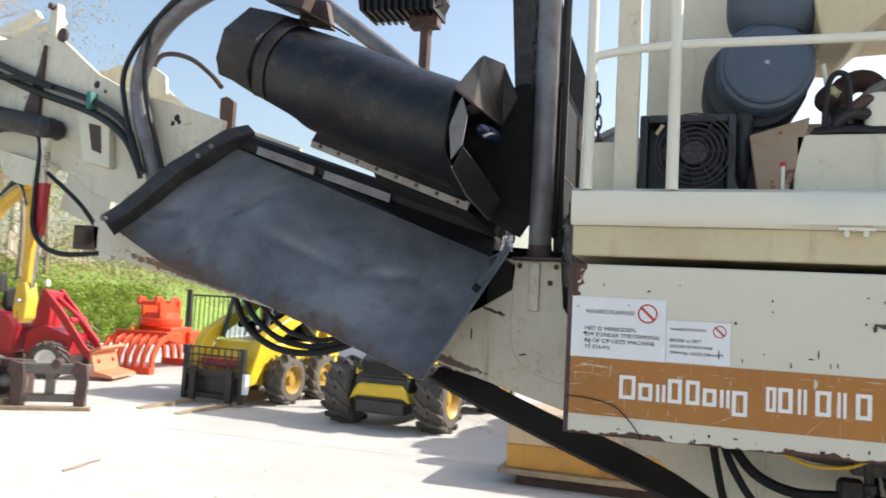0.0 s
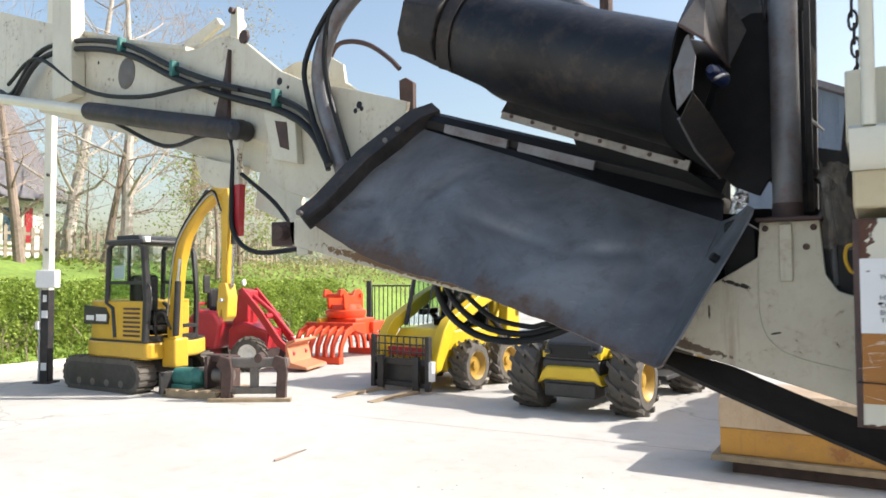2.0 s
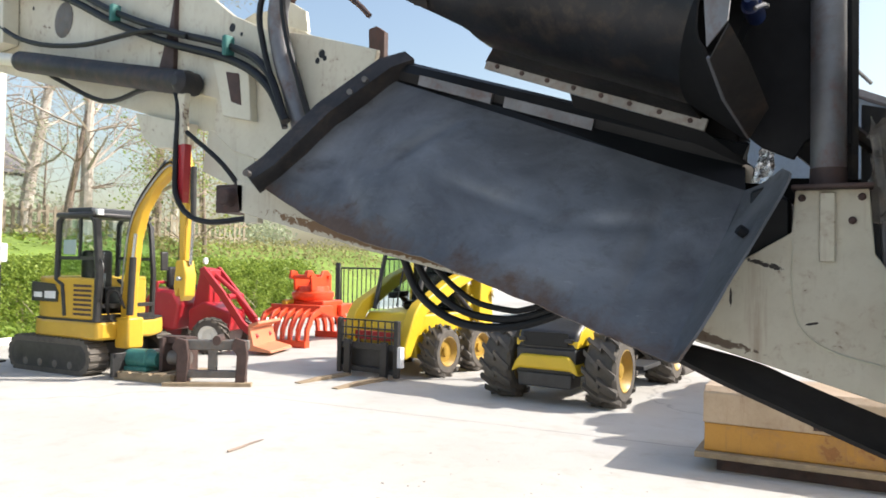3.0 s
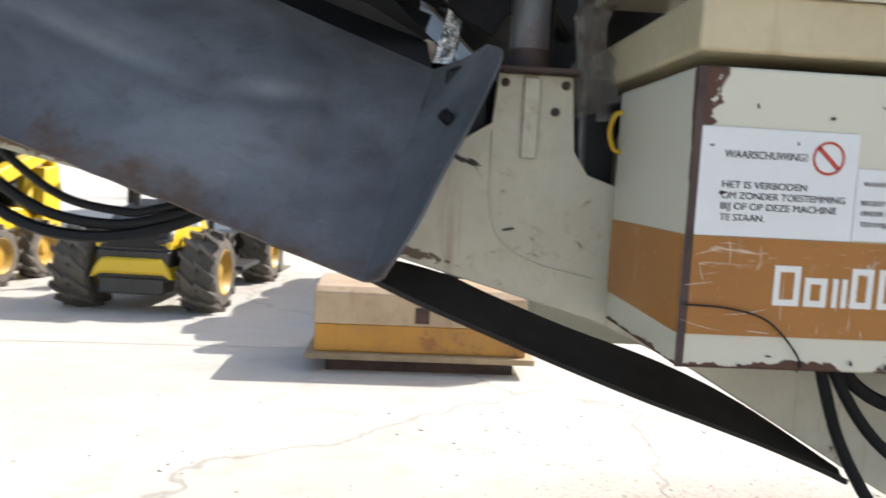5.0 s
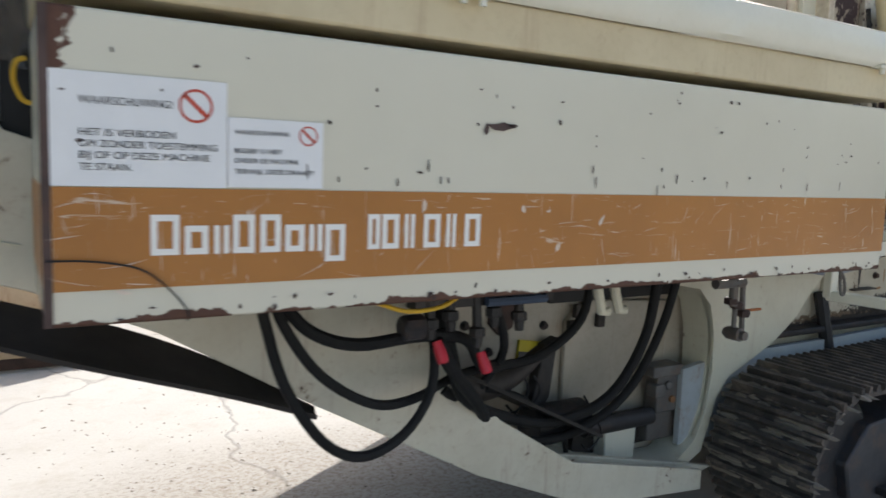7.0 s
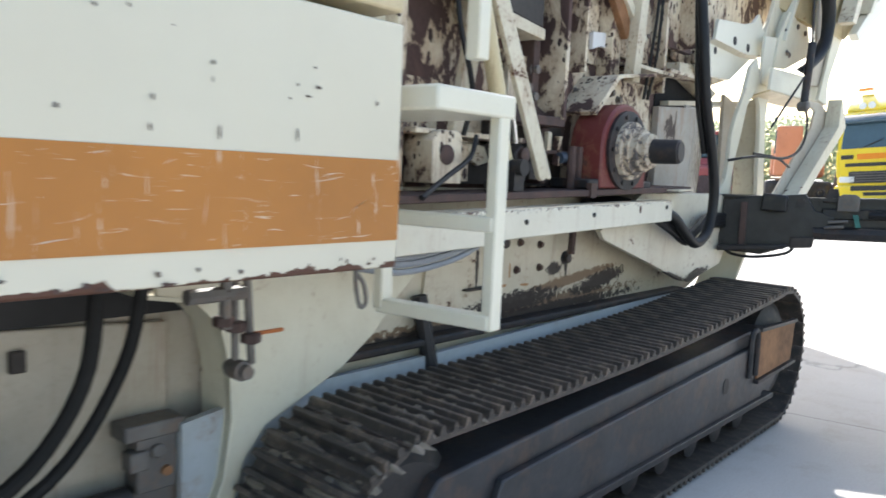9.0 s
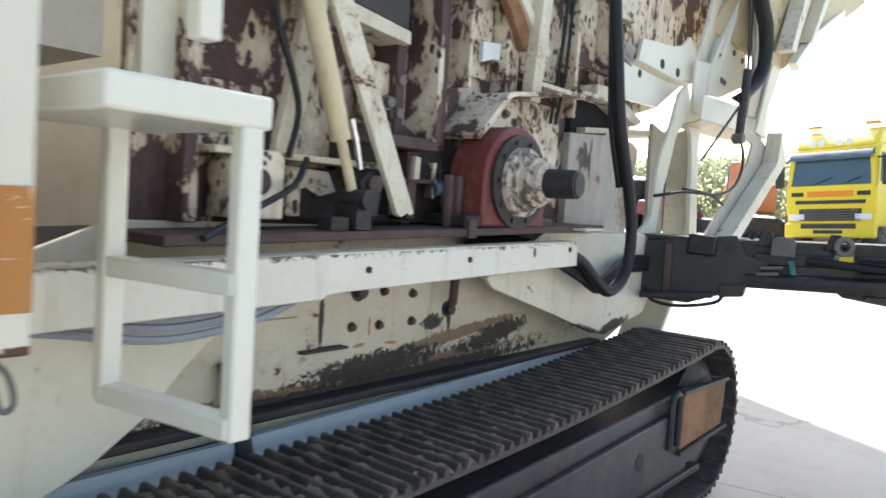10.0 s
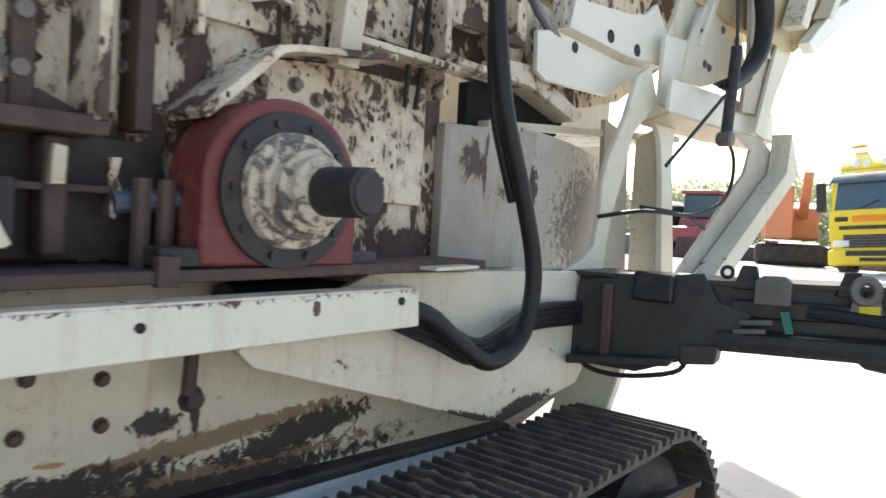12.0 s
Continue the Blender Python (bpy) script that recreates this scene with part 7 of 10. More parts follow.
    part("inner_ring", MB().lathe((cx, 0.503, cz), (0, -1, 0), [(0, 0.124), (0.025, 0.122), (0.028, 0.106), (0.065, 0.104), (0.068, 0.088), (0.10, 0.086), (0.105, 0.06)], 32), RING, br)
    part("shaft", MB().lathe((cx, 0.48, cz), (0.12, -1, 0.0), [(0, 0.062), (0.21, 0.060), (0.212, 0.054), (0.22, 0.05)], 28), DARK_STEEL, br, "bare dark shaft end")
    for k in range(10):
        a = 2 * math.pi * k / 10
        part("ring_bolt", MB().lathe((cx + 0.172 * math.cos(a), 0.53, cz + 0.172 * math.sin(a)), (0, -1, 0), [(0, 0.012), (0.012, 0.012)], 6), DARK_STEEL, br)
    for x in (4.60, 4.66):
        part("stud", MB().tube([(x, 0.66, 1.50), (x, 0.66, 1.72)], 0.022, 8), BROWN_STEEL, br)
    part("clip", MB().box(4.585, 4.635, 0.53, 0.56, 1.475, 1.545), BROWN_STEEL, crusher)


build_crusher_body()


def build_hopper():
    """Inlet end of the crusher: a curved sheet trough, the leg, the arched post and the flaring feed hopper."""
    trough = []
    for lx, z in ((6.25, 1.42), (6.31, 1.78), (6.39, 2.10)):
        trough.append([(lx + 2.35 * f, 0.90 + 1.0 * f ** 1.6, z) for f in (0.0, 0.1, 0.2, 0.3, 0.42, 0.55, 0.7, 0.85, 1.0)])
    part("inlet_sheet", MB().sheet(trough, 0.015), TROUGH, crusher, "curved grey-cream inlet sheet, dirty and worn, darker to the right", smooth=60)
    part("trough_lid", MB().prism([(6.2, 2.08), (8.0, 2.24), (8.0, 2.28), (6.2, 2.11)], "y", 0.94, 1.7), CREAM_RUSTY, crusher)
    part("inlet_cheek", MB().prism([(5.78, 1.50), (6.24, 1.50), (6.36, 2.07), (5.78, 2.03)], "y", 0.80, 0.845), INLET, crusher, "grimy cream cheek plate with dark runs", 0.004)
    # flat black sheet drawn for the shade inside the inlet recess
    part("recess_shade", MB().prism([(6.12, 2.26), (6.41, 2.34), (6.86, 2.23), (6.78, 2.12), (6.12, 2.06)], "y", 1.0, 1.05), DRUM_BLACK, crusher)
    # back wall in the shade-toned cream
    part("back_wall", MB().prism([(5.8, 1.9), (6.9, 2.1), (8.9, 2.2), (8.9, 3.4), (5.8, 3.4)], "y", 1.95, 1.98), CREAM_SHADED, crusher)
    part("sloping_flange", MB().prism([(6.20, 2.36), (6.38, 2.37), (6.84, 2.22), (6.76, 2.18), (6.32, 2.30), (6.20, 2.29)], "y", 0.88, 1.0), CREAM_RUSTY, crusher, "rust-streaked sloping flange", 0.003)
    part("inlet_upper", MB().prism([(6.0, 2.30), (6.9, 2.26), (7.45, 2.40), (7.9, 2.66), (8.7, 3.5), (8.7, 3.9), (6.0, 3.9)], "y", 1.06, 1.09), CRUSHER, crusher, "rust-stained upper inlet plate")
    part("inlet_rib", MB().box(6.62, 6.70, 0.94, 1.06, 2.42, 3.6), CRUSHER_LIGHT, crusher, bevel=0.004)
    part("clutter_plate", MB().prism([(6.25, 2.40), (6.36, 2.38), (6.55, 2.36), (6.50, 2.54), (6.70, 2.66), (6.47, 2.70), (6.29, 2.66)], "y", 0.95, 0.98), CRUSHER, crusher, bevel=0.004)
    part("inlet_box", MB().prism([(6.28, 2.78), (6.6, 2.80), (6.62, 3.1), (6.30, 3.12)], "y", 0.86, 1.06), CREAM_RUSTY, crusher, bevel=0.008)
    part("inlet_pipe", MB().tube([(6.15, 0.84, 3.4), (6.2, 0.82, 2.9), (6.35, 0.84, 2.6), (6.9, 0.9, 2.42)], 0.022, 10, smooth=4), PIPE_STEEL, crusher)
    leg = [(7.17, 2.51), (7.26, 2.34), (7.03, 2.15), (6.96, 1.95), (6.87, 1.74), (6.84, 1.60), (6.80, 1.40), (6.72, 1.12), (6.50, 1.02), (6.42, 1.30), (6.45, 1.47),
           (6.56, 1.51), (6.66, 1.55), (6.73, 1.61), (6.76, 1.74), (6.77, 1.91), (6.82, 2.03), (6.95, 2.22), (7.04, 2.43)]
    part("curved_leg", MB().prism(leg, "y", 0.72, 0.75), CREAM, crusher, "cream curved leg plate of the hopper", 0.006)
    post = [(7.10, 2.22), (7.17, 2.32), (7.38, 2.36), (7.54, 2.33), (7.51, 2.08), (7.66, 1.2), (7.50, 1.2), (7.40, 2.04), (7.36, 2.18), (7.30, 2.245), (7.24, 2.262), (7.17, 2.235)]
    part("arched_post", MB().prism(post, "y", 0.745, 0.78), CREAM_CLEAN, crusher, "cream post with an arched cut-out", 0.005)
    # plate behind the arch has its shade in the paint colour
    part("post_return", MB().prism([(7.12, 2.25), (7.36, 2.2), (7.44, 1.2), (7.16, 1.2)], "y", 0.93, 0.96), CREAM_SHADED, crusher, "inner plate behind the arch, toned down for shade", 0.004)
    part("post_side", MB().prism([(0.78, 1.2), (0.96, 1.2), (0.96, 2.2), (0.78, 2.28)], "x", 7.50, 7.525), CREAM_WORN, crusher)
    # strut that rises behind the hole plates, with its bend
    st = part("hopper_strut", MB().prism([(7.33, 2.70), (7.60, 2.73), (7.58, 2.34), (7.31, 2.34), (7.32, 2.55)], "y", 0.735, 0.76), CREAM_CLEAN, crusher, "cream hopper strut with a bend", 0.005)
    part("strut_top", MB().prism([(7.45, 2.72), (7.55, 2.88), (7.64, 3.05), (7.80, 3.5), (8.12, 3.5), (7.92, 3.08), (7.79, 2.94), (7.68, 2.72)], "y", 0.79, 0.82), CREAM_WORN, st, bevel=0.005)
    part("strut_web", MB().prism([(7.66, 2.72), (7.70, 2.72), (7.94, 3.1), (8.14, 3.5), (8.08, 3.5), (7.88, 3.1)], "y", 0.70, 0.80), CREAM_CLEAN, st, bevel=0.003)
    # hole plates
    bp = part("hole_plate", MB().prism([(6.59, 2.70), (7.09, 2.75), (7.24, 2.79), (7.35, 2.87), (7.52, 2.71), (7.46, 2.57), (7.10, 2.54), (6.55, 2.56)], "y", 0.80, 0.825), CREAM_CLEAN, crusher, "cream plate with two round holes", 0.004)
    part("lower_plate", MB().prism([(6.37, 2.51), (6.57, 2.56), (7.40, 2.58), (7.30, 2.51), (6.96, 2.33), (6.45, 2.31), (6.38, 2.34)], "y", 0.84, 0.865), CREAM_CLEAN, bp, bevel=0.004)
    part("plate_fold", MB().sheet([[(6.55, 0.80, 2.565), (7.10, 0.80, 2.545), (7.44, 0.80, 2.575)], [(6.50, 0.86, 2.54), (7.10, 0.86, 2.52), (7.42, 0.86, 2.55)]], 0.01), CREAM_RUSTY, bp)
    for x, y, z, r in ((6.90, 0.80, 2.60, 0.032), (7.16, 0.80, 2.59, 0.032), (6.66, 0.84, 2.50, 0.026)):
        part("hole", MB().lathe((x, y, z), (0, -1, 0), [(0, r), (0.002, r)], 14), RUBBER, bp, smooth=0)
    part("bolt_plate", MB().prism([(7.76, 2.96), (8.25, 2.95), (8.41, 2.71), (7.78, 2.51), (7.52, 2.49), (7.58, 2.73)], "y", 0.72, 0.74), CREAM, crusher, "cream plate with bolts behind the ram", 0.004)
    bolt_heads("bolt", ((7.72, 2.80), (7.78, 2.64), (7.84, 2.63), (8.0, 2.88), (8.2, 2.86)), 0.016, 0.72, GREY_STEEL, crusher, 0.012)
    part("tan_plate", MB().prism([(8.1, 3.05), (8.30, 3.45), (9.2, 3.6), (9.1, 3.10), (8.86, 3.02)], "y", 0.95, 0.98), HOPPER_TAN, crusher, "yellowed rusty hopper panel", 0.004)
    part("cross_beam", MB().prism([(7.20, 2.44), (8.14, 2.48), (8.62, 2.49), (8.66, 2.32), (7.97, 2.29), (7.18, 2.28)], "y", 0.62, 0.645), CREAM_CLEAN, crusher, "cream cross beam of the hopper frame", 0.005)
    part("beam_return", MB().sheet([[(7.18, 0.62, 2.28), (7.97, 0.62, 2.29), (8.66, 0.62, 2.32)], [(7.22, 0.80, 2.24), (7.99, 0.80, 2.25), (8.7, 0.80, 2.29)]], 0.012), HOPPER_TAN, crusher)
    # upright and brace below: shaded faces coloured darker than the lit edges
    up = part("upright", MB().prism([(7.98, 3.6), (8.40, 3.6), (8.30, 3.0), (8.62, 2.93), (8.46, 2.44), (8.0, 2.40), (8.06, 2.76)], "y", 0.58, 0.605), CREAM_SHADED, crusher, "cream upright of the feed hopper, toned down for shade", 0.005)
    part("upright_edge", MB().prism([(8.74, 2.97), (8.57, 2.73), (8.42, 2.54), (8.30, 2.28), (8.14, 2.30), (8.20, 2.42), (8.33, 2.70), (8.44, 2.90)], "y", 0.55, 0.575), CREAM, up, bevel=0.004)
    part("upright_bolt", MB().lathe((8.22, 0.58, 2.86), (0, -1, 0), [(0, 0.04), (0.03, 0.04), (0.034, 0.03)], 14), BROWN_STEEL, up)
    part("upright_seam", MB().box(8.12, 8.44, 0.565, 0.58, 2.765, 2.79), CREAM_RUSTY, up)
    br = part("diagonal_brace", MB().prism([(7.84, 2.27), (8.29, 2.28), (8.48, 2.22), (8.44, 2.09), (7.20, 1.30), (6.98, 1.30), (8.05, 2.06), (8.12, 2.20)], "y", 0.56, 0.58), CREAM_SHADED, crusher, "cream diagonal brace, rubbed and rusty, toned down for shade", 0.004)
    part("brace_flange", MB().prism([(8.39, 2.09), (8.44, 2.33), (8.62, 2.10), (7.36, 1.33), (7.16, 1.33)], "y", 0.44, 0.555), CREAM_WORN, br, bevel=0.004)
    # flaring wall of the feed hopper
    wing = MB()
    wing.add([(7.7, 0.80, 3.0), (8.22, 0.58, 2.86), (8.62, 0.52, 2.86), (9.0, 0.48, 3.1), (10.6, 0.35, 3.86), (8.4, 0.55, 4.1),
              (7.7, 0.84, 3.0), (8.22, 0.62, 2.86), (8.62, 0.56, 2.86), (9.0, 0.52, 3.1), (10.6, 0.39, 3.86), (8.4, 0.59, 4.1)],
             [(0, 1, 2, 3, 4, 5), (6, 11, 10, 9, 8, 7)] + [(i, 6 + i, 6 + (i + 1) % 6, (i + 1) % 6) for i in range(6)])
    hw = part("hopper_wing", wing, HOPPER_TAN, crusher, "flared cream feed hopper wall with ribs", smooth=20)
    part("wing_rim", MB().prism([(8.50, 2.88), (8.62, 2.84), (9.02, 3.06), (10.6, 3.78), (10.55, 3.90), (8.98, 3.20)], "y", 0.40, 0.47), CREAM_CLEAN, hw, bevel=0.006)
    part("wing_rib", MB().prism([(8.35, 2.95), (8.47, 2.95), (9.1, 4.0), (8.95, 4.0)], "y", 0.40, 0.52), CREAM_RUSTY, hw, bevel=0.006)
    part("wing_rib", MB().prism([(8.80, 3.10), (8.90, 3.12), (9.7, 4.0), (9.55, 4.0)], "y", 0.38, 0.48), CREAM, hw, bevel=0.006)
    # far side and end of the feed hopper, unseen, added and sized for the ground shade
    body = MB()
    body.add([(8.6, 2.3, 2.9), (9.6, 2.3, 3.4), (14.5, 4.0, 4.7), (8.6, 4.0, 4.7), (8.6, 2.34, 2.9), (9.6, 2.34, 3.4), (14.5, 4.04, 4.7), (8.6, 4.04, 4.7)],
             [(0, 1, 2, 3), (4, 7, 6, 5), (0, 4, 5, 1), (1, 5, 6, 2), (2, 6, 7, 3), (3, 7, 4, 0)])
    body.add([(9.6, 0.5, 3.4), (9.6, 2.3, 3.4), (14.5, 4.0, 4.7), (12.0, 0.3, 4.5), (9.56, 0.5, 3.44), (9.56, 2.3, 3.44), (14.46, 4.0, 4.74), (11.96, 0.3, 4.54)],
             [(0, 1, 2, 3), (4, 7, 6, 5), (0, 4, 5, 1), (1, 5, 6, 2), (2, 6, 7, 3), (3, 7, 4, 0)])
    part("hopper_floor", body, CREAM_WORN, hw)
    # hoses
    thick = [(5.72, 0.60, 3.2), (5.70, 0.55, 2.7), (5.68, 0.5, 2.35), (5.72, 0.48, 2.05), (5.84, 0.47, 1.75), (5.92, 0.47, 1.5), (5.87, 0.47, 1.29), (5.70, 0.47, 1.215), (5.55, 0.48, 1.29), (5.42, 0.5, 1.38), (5.25, 0.56, 1.42)]
    part("thick_hose", MB().tube(thick, 0.030, 14, smooth=5), RUBBER, crusher, "thick black hose looping down")
    part("thin_hose", MB().tube([(x + 0.10 * max(0.0, z - 2.0), y + 0.05, z) for x, y, z in thick[:5]], 0.018, 10, smooth=5), RUBBER, crusher)
    for k in range(4):
        part("hose", MB().tube([(5.3, 0.55, 1.40 - 0.012 * k), (5.5, 0.53, 1.345 - 0.02 * k), (5.68, 0.52, 1.27 - 0.018 * k), (5.86, 0.54, 1.30 - 0.01 * k), (6.1, 0.58, 1.36 - 0.02 * k), (6.45, 0.6, 1.36 - 0.02 * k)], 0.020, 8, smooth=4), RUBBER, crusher)
    for dx in (0.0, 0.05):
        part("hose", MB().tube([(5.60 + dx, 0.74, 3.2), (5.56 + dx, 0.74, 2.6), (5.55 + dx * 1.4, 0.76, 2.3), (5.57 + dx, 0.80, 2.05)], 0.009, 8, smooth=4), RUBBER, crusher)
    part("hopper_hose", MB().tube([(7.80, 0.52, 3.7), (7.84, 0.51, 3.25), (7.98, 0.50, 3.07), (8.04, 0.50, 2.88), (7.96, 0.50, 2.68), (7.77, 0.52, 2.54), (7.58, 0.54, 2.47)], [0.055, 0.055, 0.055, 0.052, 0.045, 0.034, 0.02], 12, smooth=4), RUBBER, crusher, "black hose on the hopper frame")
    part("hose_flap", MB().prism([(7.49, 2.46), (7.83, 2.58), (8.01, 2.77), (8.12, 2.74), (7.99, 2.57), (7.74, 2.45)], "y", 0.535, 0.55), RUBBER, crusher, "torn black rubber flap")
    ram = part("hopper_ram", MB().tube([(7.67, 0.50, 2.68), (7.60, 0.50, 2.22)], 0.030, 12), DARK_STEEL, crusher, "dark hydraulic ram on the hopper")
    part("ram_rod", MB().tube([(7.67, 0.50, 2.68), (7.62, 0.52, 3.5)], 0.009, 8).tube([(7.70, 0.51, 2.68), (7.68, 0.53, 3.5)], 0.006, 8), DARK_STEEL, ram)
    part("ram_eye", MB().lathe((7.59, 0.46, 2.19), (0, 1, 0), [(0, 0.03), (0.01, 0.04), (0.07, 0.04), (0.08, 0.03)], 14), GREY_STEEL, ram)
    part("cable", MB().tube([(7.61, 0.5, 2.2), (7.72, 0.5, 2.10), (7.70, 0.5, 1.95), (7.54, 0.5, 1.84), (7.28, 0.52, 1.78), (6.95, 0.6, 1.78), (6.75, 0.72, 1.74)], 0.010, 8, smooth=4).tube([(7.57, 0.5, 2.42), (6.98, 0.52, 1.99)], 0.009, 6).tube([(7.45, 0.52, 1.72), (7.2, 0.54, 1.78), (6.95, 0.62, 1.80)], 0.009, 6, smooth=3), RUBBER, crusher)


build_hopper()


def build_side_conveyor():
    """The black folded side conveyor that sticks out across the yard."""
    d = Vector((0.225, -0.974, 0.0))
    n = Vector((-0.974, -0.225, 0.0))
    o = Vector((6.46, 0.66, 0))
    m = Matrix(((d.x, n.x, 0, o.x), (d.y, n.y, 0, o.y), (0, 0, 1, 0), (0, 0, 0, 1)))
    sc = part("side_conveyor", MB().prism([(0.0, 1.14), (0.42, 1.16), (0.55, 1.24), (3.9, 1.34), (3.9, 1.62), (0.55, 1.50), (0.35, 1.50), (0.0, 1.50)], "y", -0.02, 0.0, m), BLACK_PAINT, crusher, "black steel side conveyor frame with hoses and lugs", 0.005)
    part("top_flange", MB().prism([(0.0, 1.488), (0.55, 1.49), (3.9, 1.61), (3.9, 1.625), (0.55, 1.505), (0.0, 1.503)], "y", -0.5, 0.03, m), BLACK_PAINT, sc)
    part("lower_tube", MB().tube([m @ Vector((0.6, 0.02, 1.285)), m @ Vector((3.9, 0.02, 1.39))], 0.045, 10), DARK_STEEL, sc)
    part("pivot_plate", MB().prism([(0.02, 1.13), (0.30, 1.12), (0.46, 1.18), (0.62, 1.25), (0.72, 1.39), (0.60, 1.425), (0.54, 1.53), (0.46, 1.52), (0.05, 1.47)], "y", 0.0, 0.04, m), BLACK_PAINT, sc, bevel=0.006)
    part("relay_box", MB().prism([(0.28, 1.41), (0.44, 1.405), (0.44, 1.515), (0.29, 1.525)], "y", 0.04, 0.10, m), DRUM_STEEL, sc, bevel=0.012)
    part("side_ridge", MB().prism([(0.16, 1.13), (0.20, 1.14), (0.20, 1.46), (0.16, 1.46)], "y", 0.04, 0.075, m), BROWN_STEEL, sc, bevel=0.006)
    part("low_flange", MB().prism([(0.04, 1.13), (0.44, 1.17), (0.46, 1.20), (0.04, 1.165)], "y", 0.04, 0.12, m), DARK_STEEL, sc, bevel=0.004)
    part("pivot_pin", MB().lathe(m @ Vector((0.515, 0.04, 1.47)), n, [(0, 0.03), (0.02, 0.03)], 14), DARK_STEEL, sc)
    for a in (0.64, 0.98):
        part("lug", MB().prism([(a, 1.48), (a + 0.10, 1.48), (a + 0.08, 1.57), (a + 0.03, 1.57)], "y", -0.03, 0.02, m), DARK_STEEL, sc, bevel=0.006)
    part("lug_eye", MB().tube([m @ Vector((0.618 + 0.02 * math.cos(a), 0.0, 1.54 + 0.02 * math.sin(a))) for a in [2 * math.pi * k / 14 for k in range(15)]], 0.008, 6, cap=False), DARK_STEEL, sc)
    part("long_beam", MB().prism([(0.64, 1.375), (3.9, 1.49), (3.9, 1.555), (0.64, 1.44)], "y", 0.0, 0.035, m), DRUM_STEEL, sc, "dusty black steel beam", 0.006)
    part("eye_plate", MB().prism([(1.02, 1.40), (1.14, 1.405), (1.12, 1.49), (1.04, 1.485)], "y", 0.035, 0.05, m), GREY_STEEL, sc, bevel=0.004)
    part("tool_plate", MB().prism([(0.84, 1.272), (0.99, 1.278), (1.0, 1.332), (0.845, 1.33)], "y", 0.0, 0.05, m), GREY_STEEL, sc, "dusty grey plate under the beam", 0.005)
    part("foot_block", MB().prism([(0.47, 1.175), (0.60, 1.19), (0.61, 1.26), (0.47, 1.25)], "y", -0.06, 0.06, m), OIL_AND_SHADE, sc, bevel=0.008)
    for a, z0 in ((0.66, 1.325), (0.68, 1.36)):
        part("grip_rod", MB().tube([m @ Vector((a, 0.07, z0)), m @ Vector((a + 0.11, 0.07, z0 + 0.012))], 0.01, 8), GREY_STEEL, sc)
    rg = random.Random(31)
    for k in range(26):
        a, h = rg.uniform(1.18, 3.7), rg.uniform(0.03, 0.12)
        z0 = 1.26 + (a - 0.5) * 0.032 + rg.uniform(0.0, 0.22)
        w2, dp = rg.uniform(0.03, 0.14), rg.uniform(0.01, 0.07)
        part("bracket", MB().prism([(a, z0), (a + w2, z0 + 0.004), (a + w2 * 0.9, z0 + h), (a + w2 * 0.1, z0 + h * 0.9)], "y", 0.0, dp, m), (DARK_STEEL, BLACK_PAINT, BROWN_STEEL, OIL_AND_SHADE)[k % 4], sc, bevel=0.004)
    for k in range(7):
        a = 1.15 + 0.42 * k
        z0 = 1.27 + (a - 0.5) * 0.032
        part("idler", MB().lathe(m @ Vector((a, -0.03, z0)), n, [(0, 0.02), (0.005, 0.045), (0.05, 0.045), (0.055, 0.02), (0.07, 0.015)], 14), DARK_STEEL, sc)
    for k in range(3):
        part("thin_hose", MB().tube([m @ Vector((1.15 + 0.5 * j, 0.06 + 0.01 * k, 1.36 + 0.05 * k + 0.018 * j + 0.03 * math.sin(j * 2.1 + k * 1.7))) for j in range(6)], 0.011, 8, smooth=4), RUBBER, sc)
    part("grey_box", MB().prism([(0.72, 1.43), (0.845, 1.432), (0.845, 1.52), (0.82, 1.54), (0.75, 1.538), (0.722, 1.52)], "y", 0.0, 0.06, m), GREY_STEEL, sc, bevel=0.006)
    ring = MB().tube([m @ Vector((1.075 + 0.036 * math.cos(a), 0.045, 1.508 + 0.038 * math.sin(a))) for a in [2 * math.pi * k / 20 for k in range(21)]], 0.018, 8, cap=False)
    part("lifting_eye", ring, GREY_STEEL, sc, "grey lifting eye")
    part("yellow_tag", MB().prism([(1.058, 1.422), (1.122, 1.426), (1.122, 1.46), (1.058, 1.456)], "y", 0.051, 0.055, m), LABEL_YELLOW, sc, smooth=0)
    part("green_strap", MB().prism([(0.835, 1.335), (0.862, 1.338), (0.842, 1.415), (0.812, 1.412)], "y", 0.05, 0.07, m), TEAL, sc)
    rng = random.Random(2)
    a = 1.06
    while a < 3.7:
        w = rng.uniform(0.1, 0.3)
        zb = 1.24 + (a - 0.5) * 0.03
        under = MB().prism([(a, zb), (a + w, zb), (a + w * 0.9, zb - rng.uniform(0.02, 0.05)), (a + w * 0.1, zb - rng.uniform(0.02, 0.05))], "y", -0.15, 0.01, m)
        part("under_gear", under, (DARK_STEEL, OIL_AND_SHADE, BROWN_STEEL)[int(a * 7) % 3], sc, bevel=0.006)
        part("gear_bolt", MB().lathe(m @ Vector((a + w * 0.5, 0.015, zb - 0.02)), n, [(0, 0.016), (0.02, 0.014)], 8), BROWN_STEEL, sc)
        a += w + rng.uniform(0.03, 0.12)
    part("belt", MB().prism([(0.4, 1.30), (3.9, 1.42), (3.9, 1.46), (0.4, 1.34)], "y", -0.45, -0.03, m), BELT, sc)
    part("loose_cable", MB().tube([m @ Vector((0.05, 0.03, 1.2)), m @ Vector((0.1, 0.05, 1.12)), m @ Vector((0.25, 0.05, 1.10)), m @ Vector((0.45, 0.05, 1.14)), m @ Vector((0.5, 0.04, 1.2))], 0.01, 6, smooth=4), RUBBER, sc)
